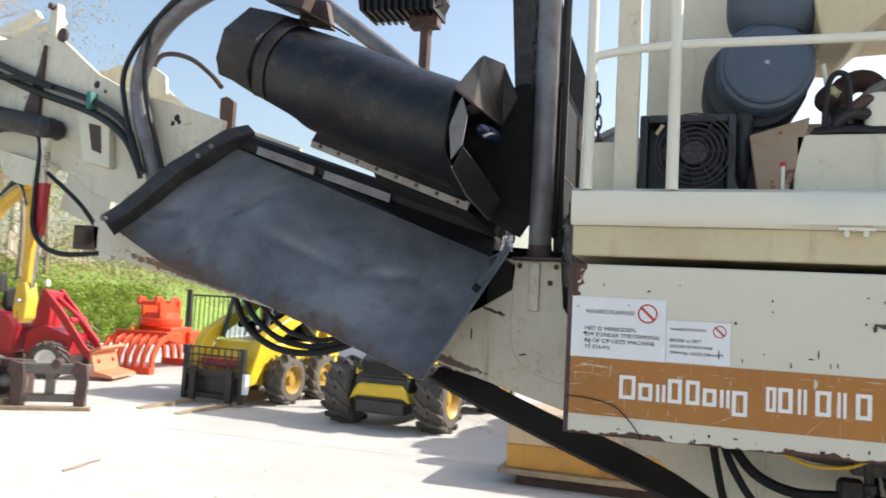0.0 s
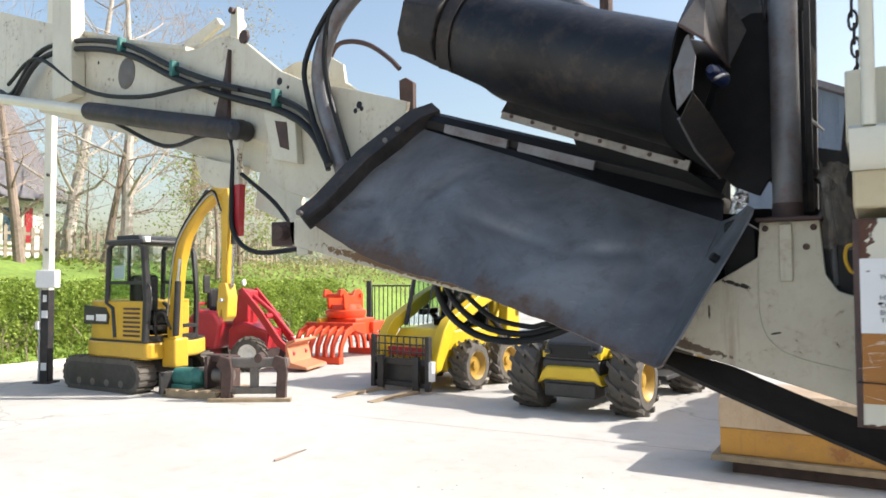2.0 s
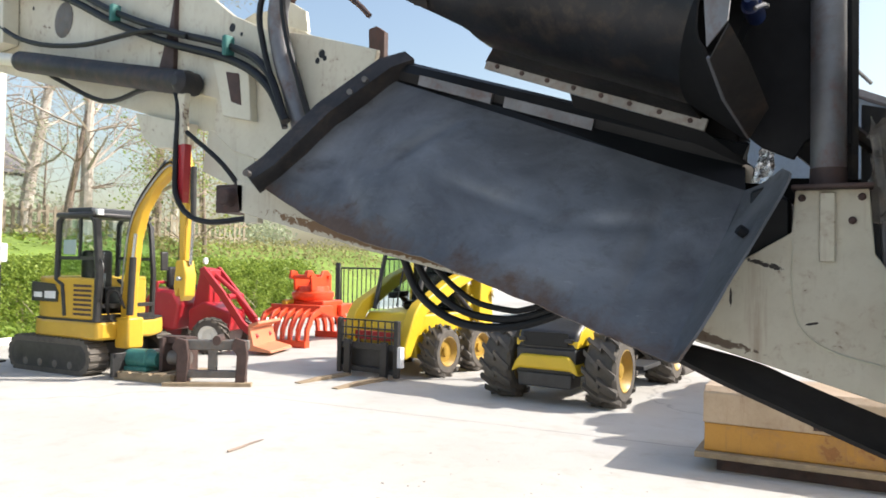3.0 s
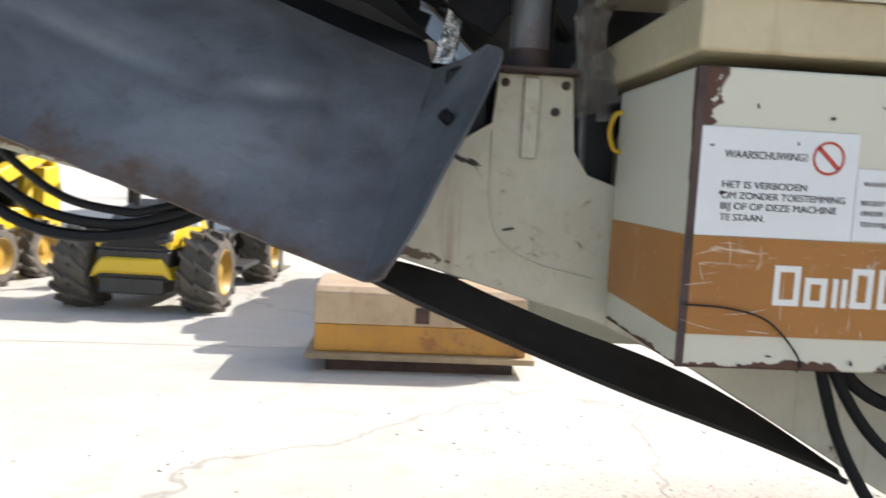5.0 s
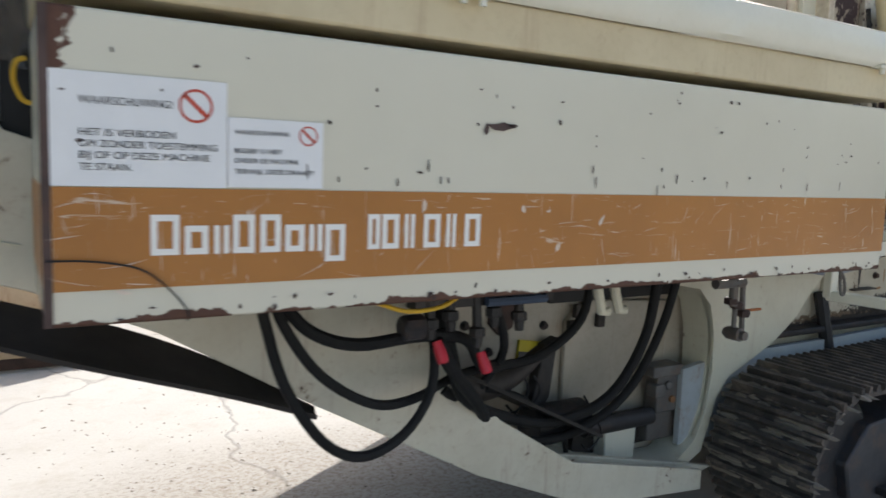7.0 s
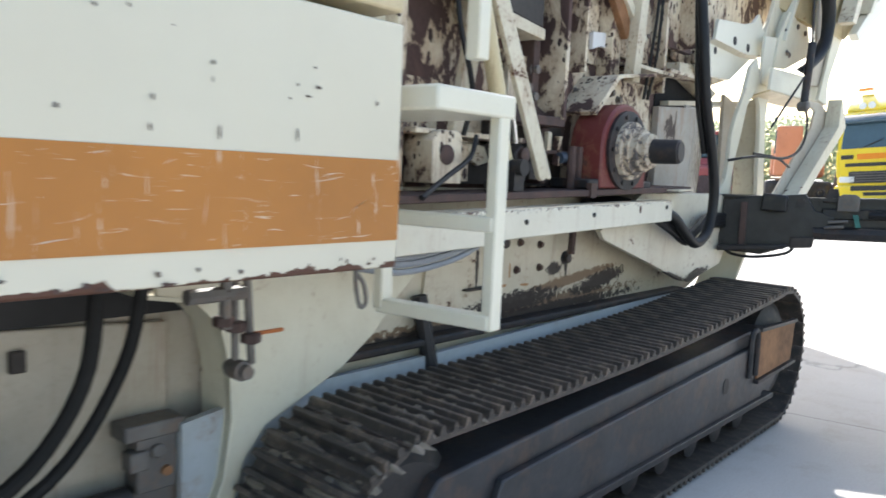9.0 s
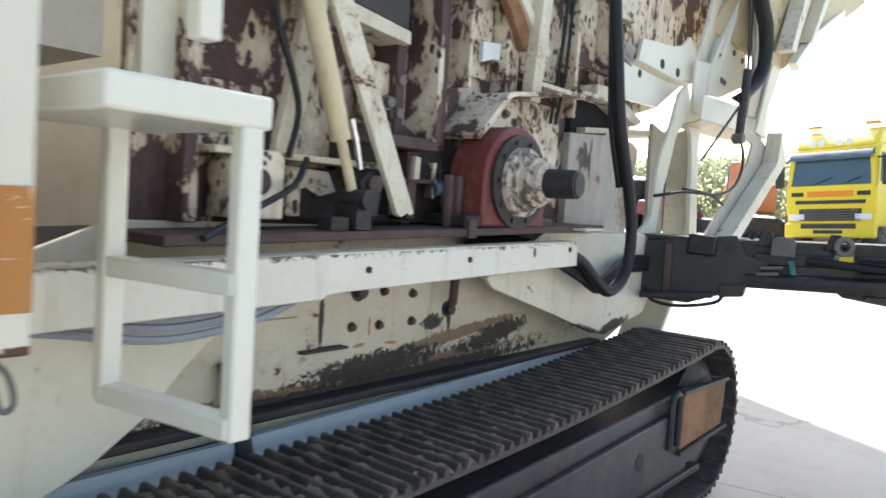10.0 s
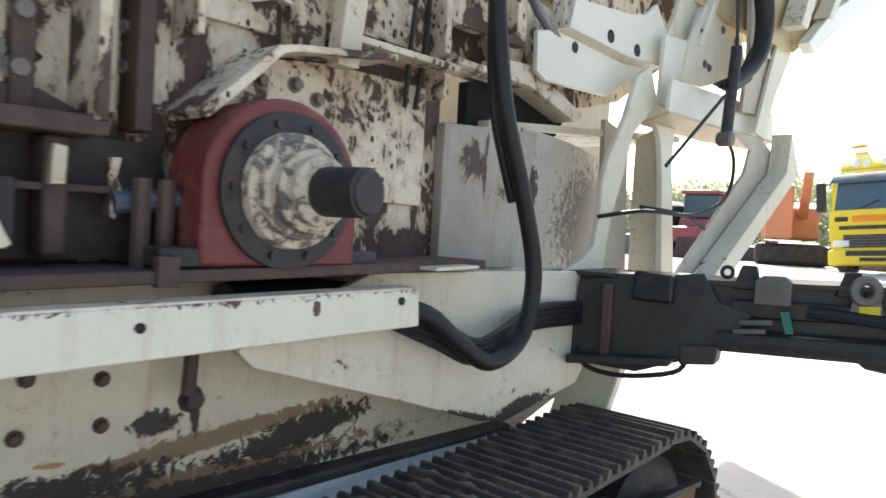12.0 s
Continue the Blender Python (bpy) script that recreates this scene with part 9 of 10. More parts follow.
def build_skid_steer():
    ss = thing("skid_steer", pose(-6.28, 8.62, 0, 0, 0, -97), "yellow skid steer loader with black pallet fork carriage", "loader")
    for s in (-1, 1):
        for x in (-0.55, 0.42):
            wheel(ss, (x, s * 0.76, 0.39), 0.39, 0.30, RIM_DUSTY, s, 13)
        part("lift_arm", MB().prism([(-1.15, 1.45), (-1.0, 1.62), (-0.1, 1.30), (0.7, 0.95), (1.05, 0.35), (1.2, 0.3), (1.2, 0.5), (0.98, 0.98), (0.85, 1.12), (0.0, 1.5), (-0.9, 1.75), (-1.2, 1.6)], "y", s * 0.58 - 0.09, s * 0.58 + 0.09), LEMON, ss, "yellow lift arm", 0.02)
        part("lift_ram", MB().tube([(-0.9, s * 0.58, 0.8), (-0.2, s * 0.58, 1.28)], 0.05, 10), DARK_STEEL, ss)
        part("rear_tower", MB().prism([(-1.25, 0.5), (-0.75, 0.5), (-0.85, 1.5), (-1.2, 1.55)], "y", s * 0.58 - 0.11, s * 0.58 + 0.11), LEMON, ss, bevel=0.02)
        part("cab_side", MB().tube([(-0.55, s * 0.42, 0.9), (-0.6, s * 0.42, 1.95), (0.35, s * 0.42, 1.95), (0.62, s * 0.42, 1.0)], 0.04, 8), BLACK_PAINT, ss)
        part("side_pane", MB().prism([(-0.52, 1.0), (0.6, 1.0), (0.33, 1.92), (-0.56, 1.92)], "y", s * 0.42 - 0.004, s * 0.42 + 0.004), GLASS, ss)
    part("hull", MB().prism([(-1.3, 0.32), (0.75, 0.28), (0.85, 0.7), (0.6, 0.95), (-0.6, 0.95), (-0.75, 1.25), (-1.25, 1.2)], "y", -0.56, 0.56), LEMON, ss, "yellow hull", 0.03)
    part("rear_hood", MB().prism([(-1.45, 0.6), (-0.7, 0.95), (-0.72, 1.42), (-1.42, 1.3)], "y", -0.5, 0.5), LEMON, ss, bevel=0.04)
    part("tail_lamp", MB().lathe((-1.2, 0.72, 1.25), (0, 1, 0), [(0, 0.07), (0.04, 0.08), (0.05, 0.06)], 14), LAMP, ss)
    part("roof", MB().box(-0.62, 0.4, -0.46, 0.46, 1.93, 2.0), BLACK_PAINT, ss, bevel=0.03)
    part("front_pane", MB().add([(0.6, -0.4, 1.0), (0.6, 0.4, 1.0), (0.35, 0.4, 1.92), (0.35, -0.4, 1.92)], [(0, 1, 2, 3)]), GLASS, ss)
    part("pane_bar", MB().tube([(0.58, 0.0, 1.05), (0.36, 0.0, 1.9)], 0.014, 6), BLACK_PAINT, ss)
    part("armrest", MB().box(-0.2, 0.3, -0.38, -0.28, 1.15, 1.25).box(-0.2, 0.3, 0.28, 0.38, 1.15, 1.25), RUBBER, ss, bevel=0.02)
    part("cab_back", MB().box(-0.62, -0.56, -0.42, 0.42, 0.95, 1.95), BLACK_PAINT, ss)
    part("seat", MB().box(-0.45, 0.05, -0.25, 0.25, 0.95, 1.1).box(-0.5, -0.35, -0.25, 0.25, 1.05, 1.6), RUBBER, ss, bevel=0.05)
    # fork carriage
    cg = part("fork_carriage", MB().box(1.22, 1.28, -0.58, 0.58, 0.08, 0.16).box(1.22, 1.28, -0.58, 0.58, 0.42, 0.52).box(1.22, 1.30, -0.60, -0.52, 0.04, 0.88).box(1.22, 1.30, 0.52, 0.60, 0.04, 0.88), BLACK_PAINT, ss, "black fork carriage with a mesh guard", 0.008)
    part("back_sheet", MB().box(1.16, 1.2, -0.52, 0.52, 0.12, 0.5), BLACK_PAINT, cg)
    for k in range(8):
        part("guard_bar", MB().box(1.24, 1.26, -0.46 + 0.13 * k - 0.008, -0.46 + 0.13 * k + 0.008, 0.5, 0.86), BLACK_PAINT, cg)
    for z in (0.62, 0.74, 0.86):
        part("guard_rail", MB().box(1.235, 1.265, -0.55, 0.55, z - 0.01, z + 0.01), BLACK_PAINT, cg)
    for y in (-0.36, 0.36):
        part("fork_heel", MB().box(1.28, 1.34, y - 0.06, y + 0.06, 0.02, 0.56), BLACK_PAINT, cg, bevel=0.008)
        part("fork", MB().prism([(1.28, 0.0), (2.35, 0.0), (2.35, 0.015), (1.9, 0.045), (1.28, 0.05)], "y", y - 0.06, y + 0.06), WOOD, cg, "pale worn fork tine", 0.005)
    part("white_plate", MB().box(1.21, 1.3, 0.60, 0.66, 0.2, 0.5), STICKER, cg)
    part("red_sheet", MB().box(1.0, 1.1, -0.4, 0.3, 0.55, 0.68), RED, ss)


def build_wheel_loader():
    wl = thing("compact_wheel_loader", pose(-3.27, 8.36, 0, 0, 0, 86), "yellow compact wheel loader seen from its black-hooded rear", "loader")
    for s in (-1, 1):
        for x in (-1.2, 1.25):
            wheel(wl, (x, s * 0.70, 0.45), 0.45, 0.40, RIM_DUSTY, s, 13)
        part("lift_arm", MB().prism([(0.3, 1.2), (0.5, 1.45), (1.6, 0.9), (2.2, 0.35), (2.3, 0.25), (2.1, 0.2), (1.5, 0.7)], "y", s * 0.35 - 0.06, s * 0.35 + 0.06), LEMON, wl, bevel=0.015)
    bump = part("counterweight", MB().prism([(-0.34, 0.44), (0.34, 0.44), (0.46, 0.38), (0.40, 0.52), (0.32, 0.62), (-0.32, 0.62), (-0.40, 0.52), (-0.46, 0.38)], "x", -1.66, -1.3), LEMON, wl, "yellow counterweight", 0.03)
    part("tow_box", MB().box(-1.64, -1.3, -0.36, 0.36, 0.22, 0.40), BLACK_PAINT, wl, bevel=0.02)
    part("rear_hood", MB().prism([(-1.60, 0.68), (-0.5, 0.68), (-0.5, 1.22), (-1.1, 1.12), (-1.52, 0.90)], "y", -0.40, 0.40), BLACK_PAINT, wl, "black sloping engine hood", 0.05)
    part("hood_stripe", MB().prism([(-1.57, 0.72), (-0.5, 0.72), (-0.5, 0.82), (-1.57, 0.80)], "y", -0.41, 0.41), LEMON, wl)
    for s in (-1, 1):
        part("hood_side", MB().prism([(-1.55, 0.74), (-0.6, 0.74), (-0.6, 1.14), (-1.1, 1.06), (-1.45, 0.90)], "y", s * 0.405 - 0.008, s * 0.405 + 0.008), LEMON, wl, "yellow hood side panel", 0.006)
        part("tail_lamp", MB().box(-1.63, -1.55, s * 0.31 - 0.05, s * 0.31 + 0.05, 0.78, 0.83), BLACK_PAINT, wl, bevel=0.01)
        part("cab_step", MB().box(-0.4, 0.4, s * 0.72 - 0.16, s * 0.72 + 0.16, 0.36, 0.42), BLACK_PAINT, wl, bevel=0.01)
        part("mirror", MB().box(0.40, 0.44, s * 0.78 - 0.09, s * 0.78 + 0.09, 1.6, 1.9), BLACK_PAINT, wl, bevel=0.02)
    part("exhaust", MB().tube([(-0.9, 0.25, 1.15), (-0.9, 0.25, 1.7)], 0.04, 10), DARK_STEEL, wl)
    part("hood_grille", MB().box(-1.605, -1.59, -0.3, 0.3, 0.74, 0.9), RUBBER, wl)
    part("chassis", MB().box(-1.6, 1.6, -0.4, 0.4, 0.35, 0.7), BLACK_PAINT, wl, bevel=0.02)
    part("cab_frame", MB().tube([(-0.5, -0.5, 0.8), (-0.5, -0.5, 2.1), (-0.5, 0.5, 2.1), (-0.5, 0.5, 0.8)], 0.04, 8), BLACK_PAINT, wl)
    part("cab_frame", MB().tube([(0.5, -0.5, 0.8), (0.35, -0.5, 2.1), (0.35, 0.5, 2.1), (0.5, 0.5, 0.8)], 0.04, 8), BLACK_PAINT, wl)
    part("roof", MB().box(-0.6, 0.45, -0.56, 0.56, 2.08, 2.18), LEMON, wl, bevel=0.04)
    part("seat", MB().box(-0.3, 0.15, -0.25, 0.25, 0.95, 1.15).box(-0.35, -0.2, -0.25, 0.25, 1.1, 1.6), RUBBER, wl, bevel=0.04)
    part("bucket", MB().prism([(2.1, 0.03), (2.9, 0.0), (2.9, 0.03), (2.3, 0.1), (2.2, 0.6), (2.1, 0.6)], "y", -0.8, 0.8), GREY_STEEL, wl, bevel=0.01)
    part("tail_lamp", MB().box(-1.50, -1.42, -0.68, -0.56, 0.98, 1.08), LAMP, wl, bevel=0.01)


def build_box():
    pal = thing("low_pallet", pose(-0.29, 5.15, 0), "low timber pallet under a steel box", "pallet")
    for k in range(3):
        part("runner", MB().box(-0.8, 0.8, -0.4 + 0.36 * k, -0.3 + 0.36 * k, 0.0, 0.11), BROWN_STEEL, pal)
    part("deck", MB().box(-0.97, 0.97, -0.50, 0.48, 0.11, 0.16), WOOD, pal, "weathered timber deck", 0.006)
    bx = thing("steel_box", pose(-0.29, 5.15, 0.16), "tan and ochre steel box with a lid standing on a pallet", "box")
    part("body", MB().box(-0.90, 0.90, -0.42, 0.42, 0.0, 0.24), BOX_OCHRE, bx, "rusty ochre box body", 0.01)
    part("lid", MB().prism([(-0.44, 0.24), (0.44, 0.24), (0.40, 0.55), (-0.36, 0.55), (-0.42, 0.50)], "x", -0.91, 0.91), BOX_CREAM, bx, "tan box lid", 0.012)
    part("latch", MB().box(-0.06, 0.06, -0.46, -0.42, 0.27, 0.40).box(-0.035, 0.035, -0.475, -0.46, 0.30, 0.37), BROWN_STEEL, bx, bevel=0.004)


def build_post():
    po = thing("steel_post", pose(-12.35, 5.22, 0, 0, 0, 20), "tall white steel post with a junction box and dark foot", "post")
    part("foot", MB().box(-0.075, 0.075, -0.075, 0.075, 0, 1.6), DARK_STEEL, po, "dark grey lower post", 0.01)
    part("shaft", MB().box(-0.07, 0.07, -0.07, 0.07, 1.6, 8.0), CREAM_CLEAN, po, "white painted upper post", 0.012)
    part("junction_box", MB().box(-0.09, 0.30, -0.21, -0.07, 1.64, 1.95), STICKER, po, "white junction box", 0.02)
    for z in (2.3, 2.9, 3.6):
        part("bolt", MB().lathe((0.02, -0.07, z), (0.5, -1, 0), [(0, 0.028), (0.07, 0.028)], 8), BLACK_PAINT, po)
    for z, w, tall in ((0.22, 0.055, 0.13), (1.12, 0.06, 0.13), (1.40, 0.035, 0.12)):
        part("notice", MB().box(-w, w, -0.081, -0.075, z, z + tall), STICKER, po, smooth=0)
    part("conduit", MB().tube([(-0.10, -0.06, 0.03), (-0.10, -0.06, 1.66)], 0.022, 8), GALV, po)
    part("socket", MB().box(-0.14, -0.08, -0.13, -0.06, 0.92, 1.06), STICKER, po, bevel=0.008)
    part("base_plate", MB().box(-0.15, 0.15, -0.15, 0.15, 0.0, 0.03), DARK_STEEL, po)


def build_stick():
    st = thing("stick", pose(-5.0, 3.25, 0.0), "thin grey stick lying on the concrete", "stick")
    part("twig", MB().tube([(0.01, -0.26, 0.012), (0.02, -0.1, 0.02), (-0.02, 0.08, 0.015), (-0.03, 0.25, 0.012)], [0.012, 0.011, 0.009, 0.005], 6, smooth=3), BARK, st)


def build_debris():
    rng = random.Random(9)
    mb = MB()
    for k in range(1100):
        x, y = (rng.uniform(-3.5, 4.0), rng.uniform(-1.6, 4.2)) if k < 420 else (rng.gauss(1.2, 0.9), rng.gauss(2.0, 0.7))
        r = rng.uniform(0.003, 0.010) if k < 420 else rng.uniform(0.002, 0.006)
        z = rise(x, y)
        a = rng.uniform(0, 6.28)
        c, s = math.cos(a), math.sin(a)
        l = r * rng.uniform(1, 3)
        mb.add([(x - l * c, y - l * s, z), (x + r * s, y - r * c, z), (x + l * c, y + l * s, z), (x - r * s, y + r * c, z), (x, y, z + r * 0.8)], [(0, 1, 4), (1, 2, 4), (2, 3, 4), (3, 0, 4)])
    tagged(part("debris", mb, MUD, smooth=0), "scattered crumbs of earth and bark on the concrete", "debris", kind="stuff")


def build_truck():
    tilt = Matrix.Rotation(radians(-4.0), 4, Vector((0.98, 0.19, 0.0)))
    tk = thing("lorry", Matrix.Translation((27.35, 3.38, 1.06)) @ Matrix.Scale(1.04, 4) @ tilt @ Matrix.Rotation(radians(168), 4, "Z"), "bright yellow lorry tractor with a flat trailer", "truck")
    cab = part("cab", MB().prism([(1.15, 0.55), (1.15, 1.75), (1.02, 2.75), (0.85, 2.9), (-0.95, 2.9), (-0.95, 0.95), (-0.2, 0.95), (0.1, 0.55)], "y", -1.22, 1.22), TRUCK_YELLOW, tk, "yellow lorry cab", 0.09)
    part("roof_spoiler", MB().prism([(0.95, 2.85), (0.5, 3.35), (-0.2, 3.52), (-0.95, 3.52), (-0.95, 2.85)], "y", -1.12, 1.12), TRUCK_YELLOW, cab, bevel=0.1)
    part("windscreen", MB().add([(1.162, -1.08, 1.78), (1.162, 1.08, 1.78), (1.05, 1.0, 2.68), (1.05, -1.0, 2.68)], [(0, 1, 2, 3)]), SCREEN, cab, "dark blue windscreen")
    part("visor", MB().prism([(1.02, 2.60), (1.26, 2.50), (1.28, 2.56), (1.10, 2.74), (1.02, 2.76)], "y", -1.12, 1.12), SCREEN, cab, "smoked sun visor", 0.01)
    for y in (-0.45, 0.35):
        part("wiper", MB().tube([(1.19, y, 1.80), (1.16, y + 0.5, 2.0)], 0.014, 5), BLACK_PAINT, cab)
    for y in (-1.16, 1.16):
        part("corner_panel", MB().box(1.02, 1.16, y - 0.07, y + 0.07, 0.95, 1.75), TRUCK_YELLOW, cab, bevel=0.04)
        part("door_seam", MB().box(0.0, 0.02, y * 1.055 - 0.01, y * 1.055 + 0.01, 0.95, 2.7), BLACK_PAINT, cab)
        part("step", MB().box(0.2, 0.9, y * 1.06 - 0.03, y * 1.06 + 0.03, 0.55, 0.62), BLACK_PAINT, cab)
    part("lower_grille", MB().box(1.24, 1.268, -0.75, 0.75, 0.56, 0.70), BLACK_PAINT, cab, bevel=0.01)
    for k in range(4):
        part("grille_bar", MB().box(1.18, 1.19, -0.83, 0.83, 0.83 + 0.075 * k, 0.85 + 0.075 * k), GREY_STEEL, cab)
    part("grille", MB().box(1.15, 1.18, -0.85, 0.85, 0.78, 1.12), BLACK_PAINT, cab, "black radiator grille", 0.02)
    part("grille_slot", MB().box(1.15, 1.175, -0.95, 0.95, 1.26, 1.36), BLACK_PAINT, cab)
    part("name_band", MB().box(1.15, 1.172, -0.62, 0.62, 1.46, 1.62), AMBER, cab, "orange name band of plain bars")
    for y in (-0.9, 0.9):
        part("badge", MB().box(1.15, 1.172, y - 0.17, y + 0.17, 1.48, 1.60), BLACK_PAINT, cab)
        part("headlight", MB().box(1.13, 1.19, y - 0.22, y + 0.22, 0.80, 0.98), LAMP, cab, bevel=0.03)
    part("bumper", MB().box(1.05, 1.26, -1.24, 1.24, 0.30, 0.72), TRUCK_YELLOW, cab, bevel=0.06)
    part("bumper_slot", MB().box(1.255, 1.266, -0.4, 0.4, 0.42, 0.52), BLACK_PAINT, cab)
    for y in (-0.5, -0.25, 0.25, 0.5):
        part("roof_lamp", MB().lathe((1.10, y, 2.98), (1, 0, 0), [(0, 0.08), (0.06, 0.1), (0.07, 0.08)], 14), LAMP, cab)
    for y in (-0.8, 0.8):
        part("beacon", MB().box(0.2, 0.4, y - 0.18, y + 0.18, 3.50, 3.58), AMBER, cab, bevel=0.02)
    for s in (-1, 1):
        part("side_window", MB().prism([(0.05, 1.85), (0.92, 1.85), (0.85, 2.65), (0.05, 2.65)], "y", s * 1.225 - 0.004, s * 1.225 + 0.004), SCREEN, cab)
        part("mirror", MB().box(1.0, 1.18, s * 1.46 - 0.11, s * 1.46 + 0.11, 1.75, 2.55), BLACK_PAINT, cab, bevel=0.03)
        part("mirror_arm", MB().tube([(1.05, s * 1.2, 2.5), (1.08, s * 1.5, 2.5)], 0.025, 6), BLACK_PAINT, cab)
        for x in (0.45, -3.0):
            wheel(tk, (x, s * 1.05, 0.5), 0.5, 0.32, GREY_STEEL, s, 22)
        part("fuel_tank", MB().box(-2.3, -1.0, s * 0.95 - 0.25, s * 0.95 + 0.25, 0.45, 1.0), GALV, tk, bevel=0.08)
    part("chassis", MB().box(-4.0, 0.6, -0.45, 0.45, 0.6, 0.95), BLACK_PAINT, tk)
    part("trailer_bed", MB().box(-12.5, -1.6, -1.25, 1.25, 1.25, 1.5), BLACK_PAINT, tk, bevel=0.02)
    part("head_board", MB().box(-1.75, -1.6, -1.25, 1.25, 1.5, 2.1), AMBER, tk, bevel=0.02)
    part("load_crate", MB().box(-8.0, -2.2, -1.2, 1.2, 1.5, 2.2), WOOD, tk, bevel=0.02)
    for k in range(3):
        for s in (-1, 1):
            wheel(tk, (-9.0 - 1.3 * k, s * 1.05, 0.5), 0.5, 0.32, GREY_STEEL, s, 20)


def build_yard_machines():
    """Machines parked far behind the crusher's hopper end."""
    # orange machine
    om = thing("orange_machine", pose(31.5, 7.6, 1.1, 0, 0, 200), "faded orange construction machine parked far off", "machine")
    part("hood", MB().prism([(-1.4, 0.9), (0.6, 0.9), (0.6, 2.0), (-0.9, 2.3), (-1.4, 1.9)], "y", -0.9, 0.9), ORANGE_PALE, om, bevel=0.1)
    part("cab", MB().prism([(0.6, 0.9), (1.9, 0.9), (1.8, 2.7), (0.7, 2.7)], "y", -0.85, 0.0), ORANGE_PALE, om, bevel=0.06)
    part("cab_window", MB().box(0.8, 1.75, -0.88, -0.84, 1.7, 2.55), SCREEN, om)
    part("undercarriage", MB().box(-1.6, 1.8, -1.1, 1.1, 0.0, 0.75), DARK_STEEL, om, bevel=0.15)
    part("arm", MB().prism([(0.5, 1.8), (0.7, 1.6), (2.6, 2.9), (2.5, 3.1)], "y", 0.2, 0.5), ORANGE_PALE, om, bevel=0.03)
    rm = thing("red_machine", pose(33.0, 11.5, 1.1, 0, 0, 185), "red tractor-like machine parked far off", "machine")
    part("body", MB().prism([(-1.6, 0.6), (1.4, 0.6), (1.4, 1.2), (0.4, 1.3), (0.3, 1.6), (-1.6, 1.6)], "y", -0.8, 0.8), RED_FADED, rm, bevel=0.08)
    part("cab_frame", MB().box(-1.2, 0.2, -0.7, 0.7, 1.6, 2.6), SCREEN, rm, bevel=0.08)
    part("roof", MB().box(-1.3, 0.3, -0.8, 0.8, 2.6, 2.75), RED_FADED, rm, bevel=0.05)
    for s in (-1, 1):
        wheel(rm, (-1.0, s * 0.95, 0.6), 0.6, 0.4, RED_FADED, s, 14)
        wheel(rm, (1.0, s * 0.9, 0.45), 0.45, 0.3, RED_FADED, s, 14)
    gm = thing("grey_tank", pose(33.5, 13.4, 1.1, 0, 0, 0), "dark grey tank and machine parts far off", "tank")
    part("shell", MB().lathe((0, 0, 0.1), (0, 0, 1), [(0, 0.9), (0.1, 1.0), (2.0, 1.0), (2.2, 0.7)], 24), DARK_STEEL, gm)
    rng = random.Random(4)
    for k in range(12):
        x, y = 31 + rng.uniform(-1, 3), 3.4 + k * 0.95 + rng.uniform(-0.2, 0.2)
        s = thing("stacked_block", pose(x + 2, y, rise(x + 2, y), 0, 0, rng.uniform(-20, 20)), "dark block of stored machine parts far off", "block", "stored blocks")
        a, b, h = rng.uniform(0.6, 1.2), rng.uniform(0.5, 0.9), rng.uniform(0.6, 1.5)
        part("block", MB().prism([(-a, 0), (a, 0), (a * 0.9, h * 0.7), (a * 0.5, h), (-a * 0.8, h * 0.9)], "y", -b, b), (BROWN_STEEL, DARK_STEEL, WOOD, GREY_STEEL)[k % 4], s, bevel=0.04)
        part("frame", MB().box(-a * 0.6, a * 0.4, -b - 0.05, b * 0.4, h * 0.3, h * 0.55), (RED, GREY_STEEL, ORANGE_PALE, DARK_STEEL)[k % 4], s, bevel=0.02)


# ---- plants, bank, house ----
def leaf_cloud(name, material, spots, size, rng, label, category):
    """Many small leaves at the given spots, each a folded pair of triangles."""
    mb = MB()
    for x, y, z in spots:
        a, b = rng.uniform(0, 6.28), rng.uniform(-1.0, 1.0)
        l = size * rng.uniform(0.6, 1.3)
        d = Vector((math.cos(a) * math.cos(b), math.sin(a) * math.cos(b), math.sin(b)))
        n = d.cross(Vector((rng.uniform(-1, 1), rng.uniform(-1, 1), 0.6))).normalized() * l * 0.4
        p = Vector((x, y, z))
        k = len(mb.v)
        mb.v += [tuple(p), tuple(p + d * l * 0.5 + n), tuple(p + d * l), tuple(p + d * l * 0.5 - n)]
        mb.f += [(k, k + 1, k + 2, k + 3)]
    me = bpy.data.meshes.new(name)
    me.from_pydata(mb.v, [], mb.f)
    me.materials.append(material)
    return tagged(new(name, me), label, category, kind="stuff")


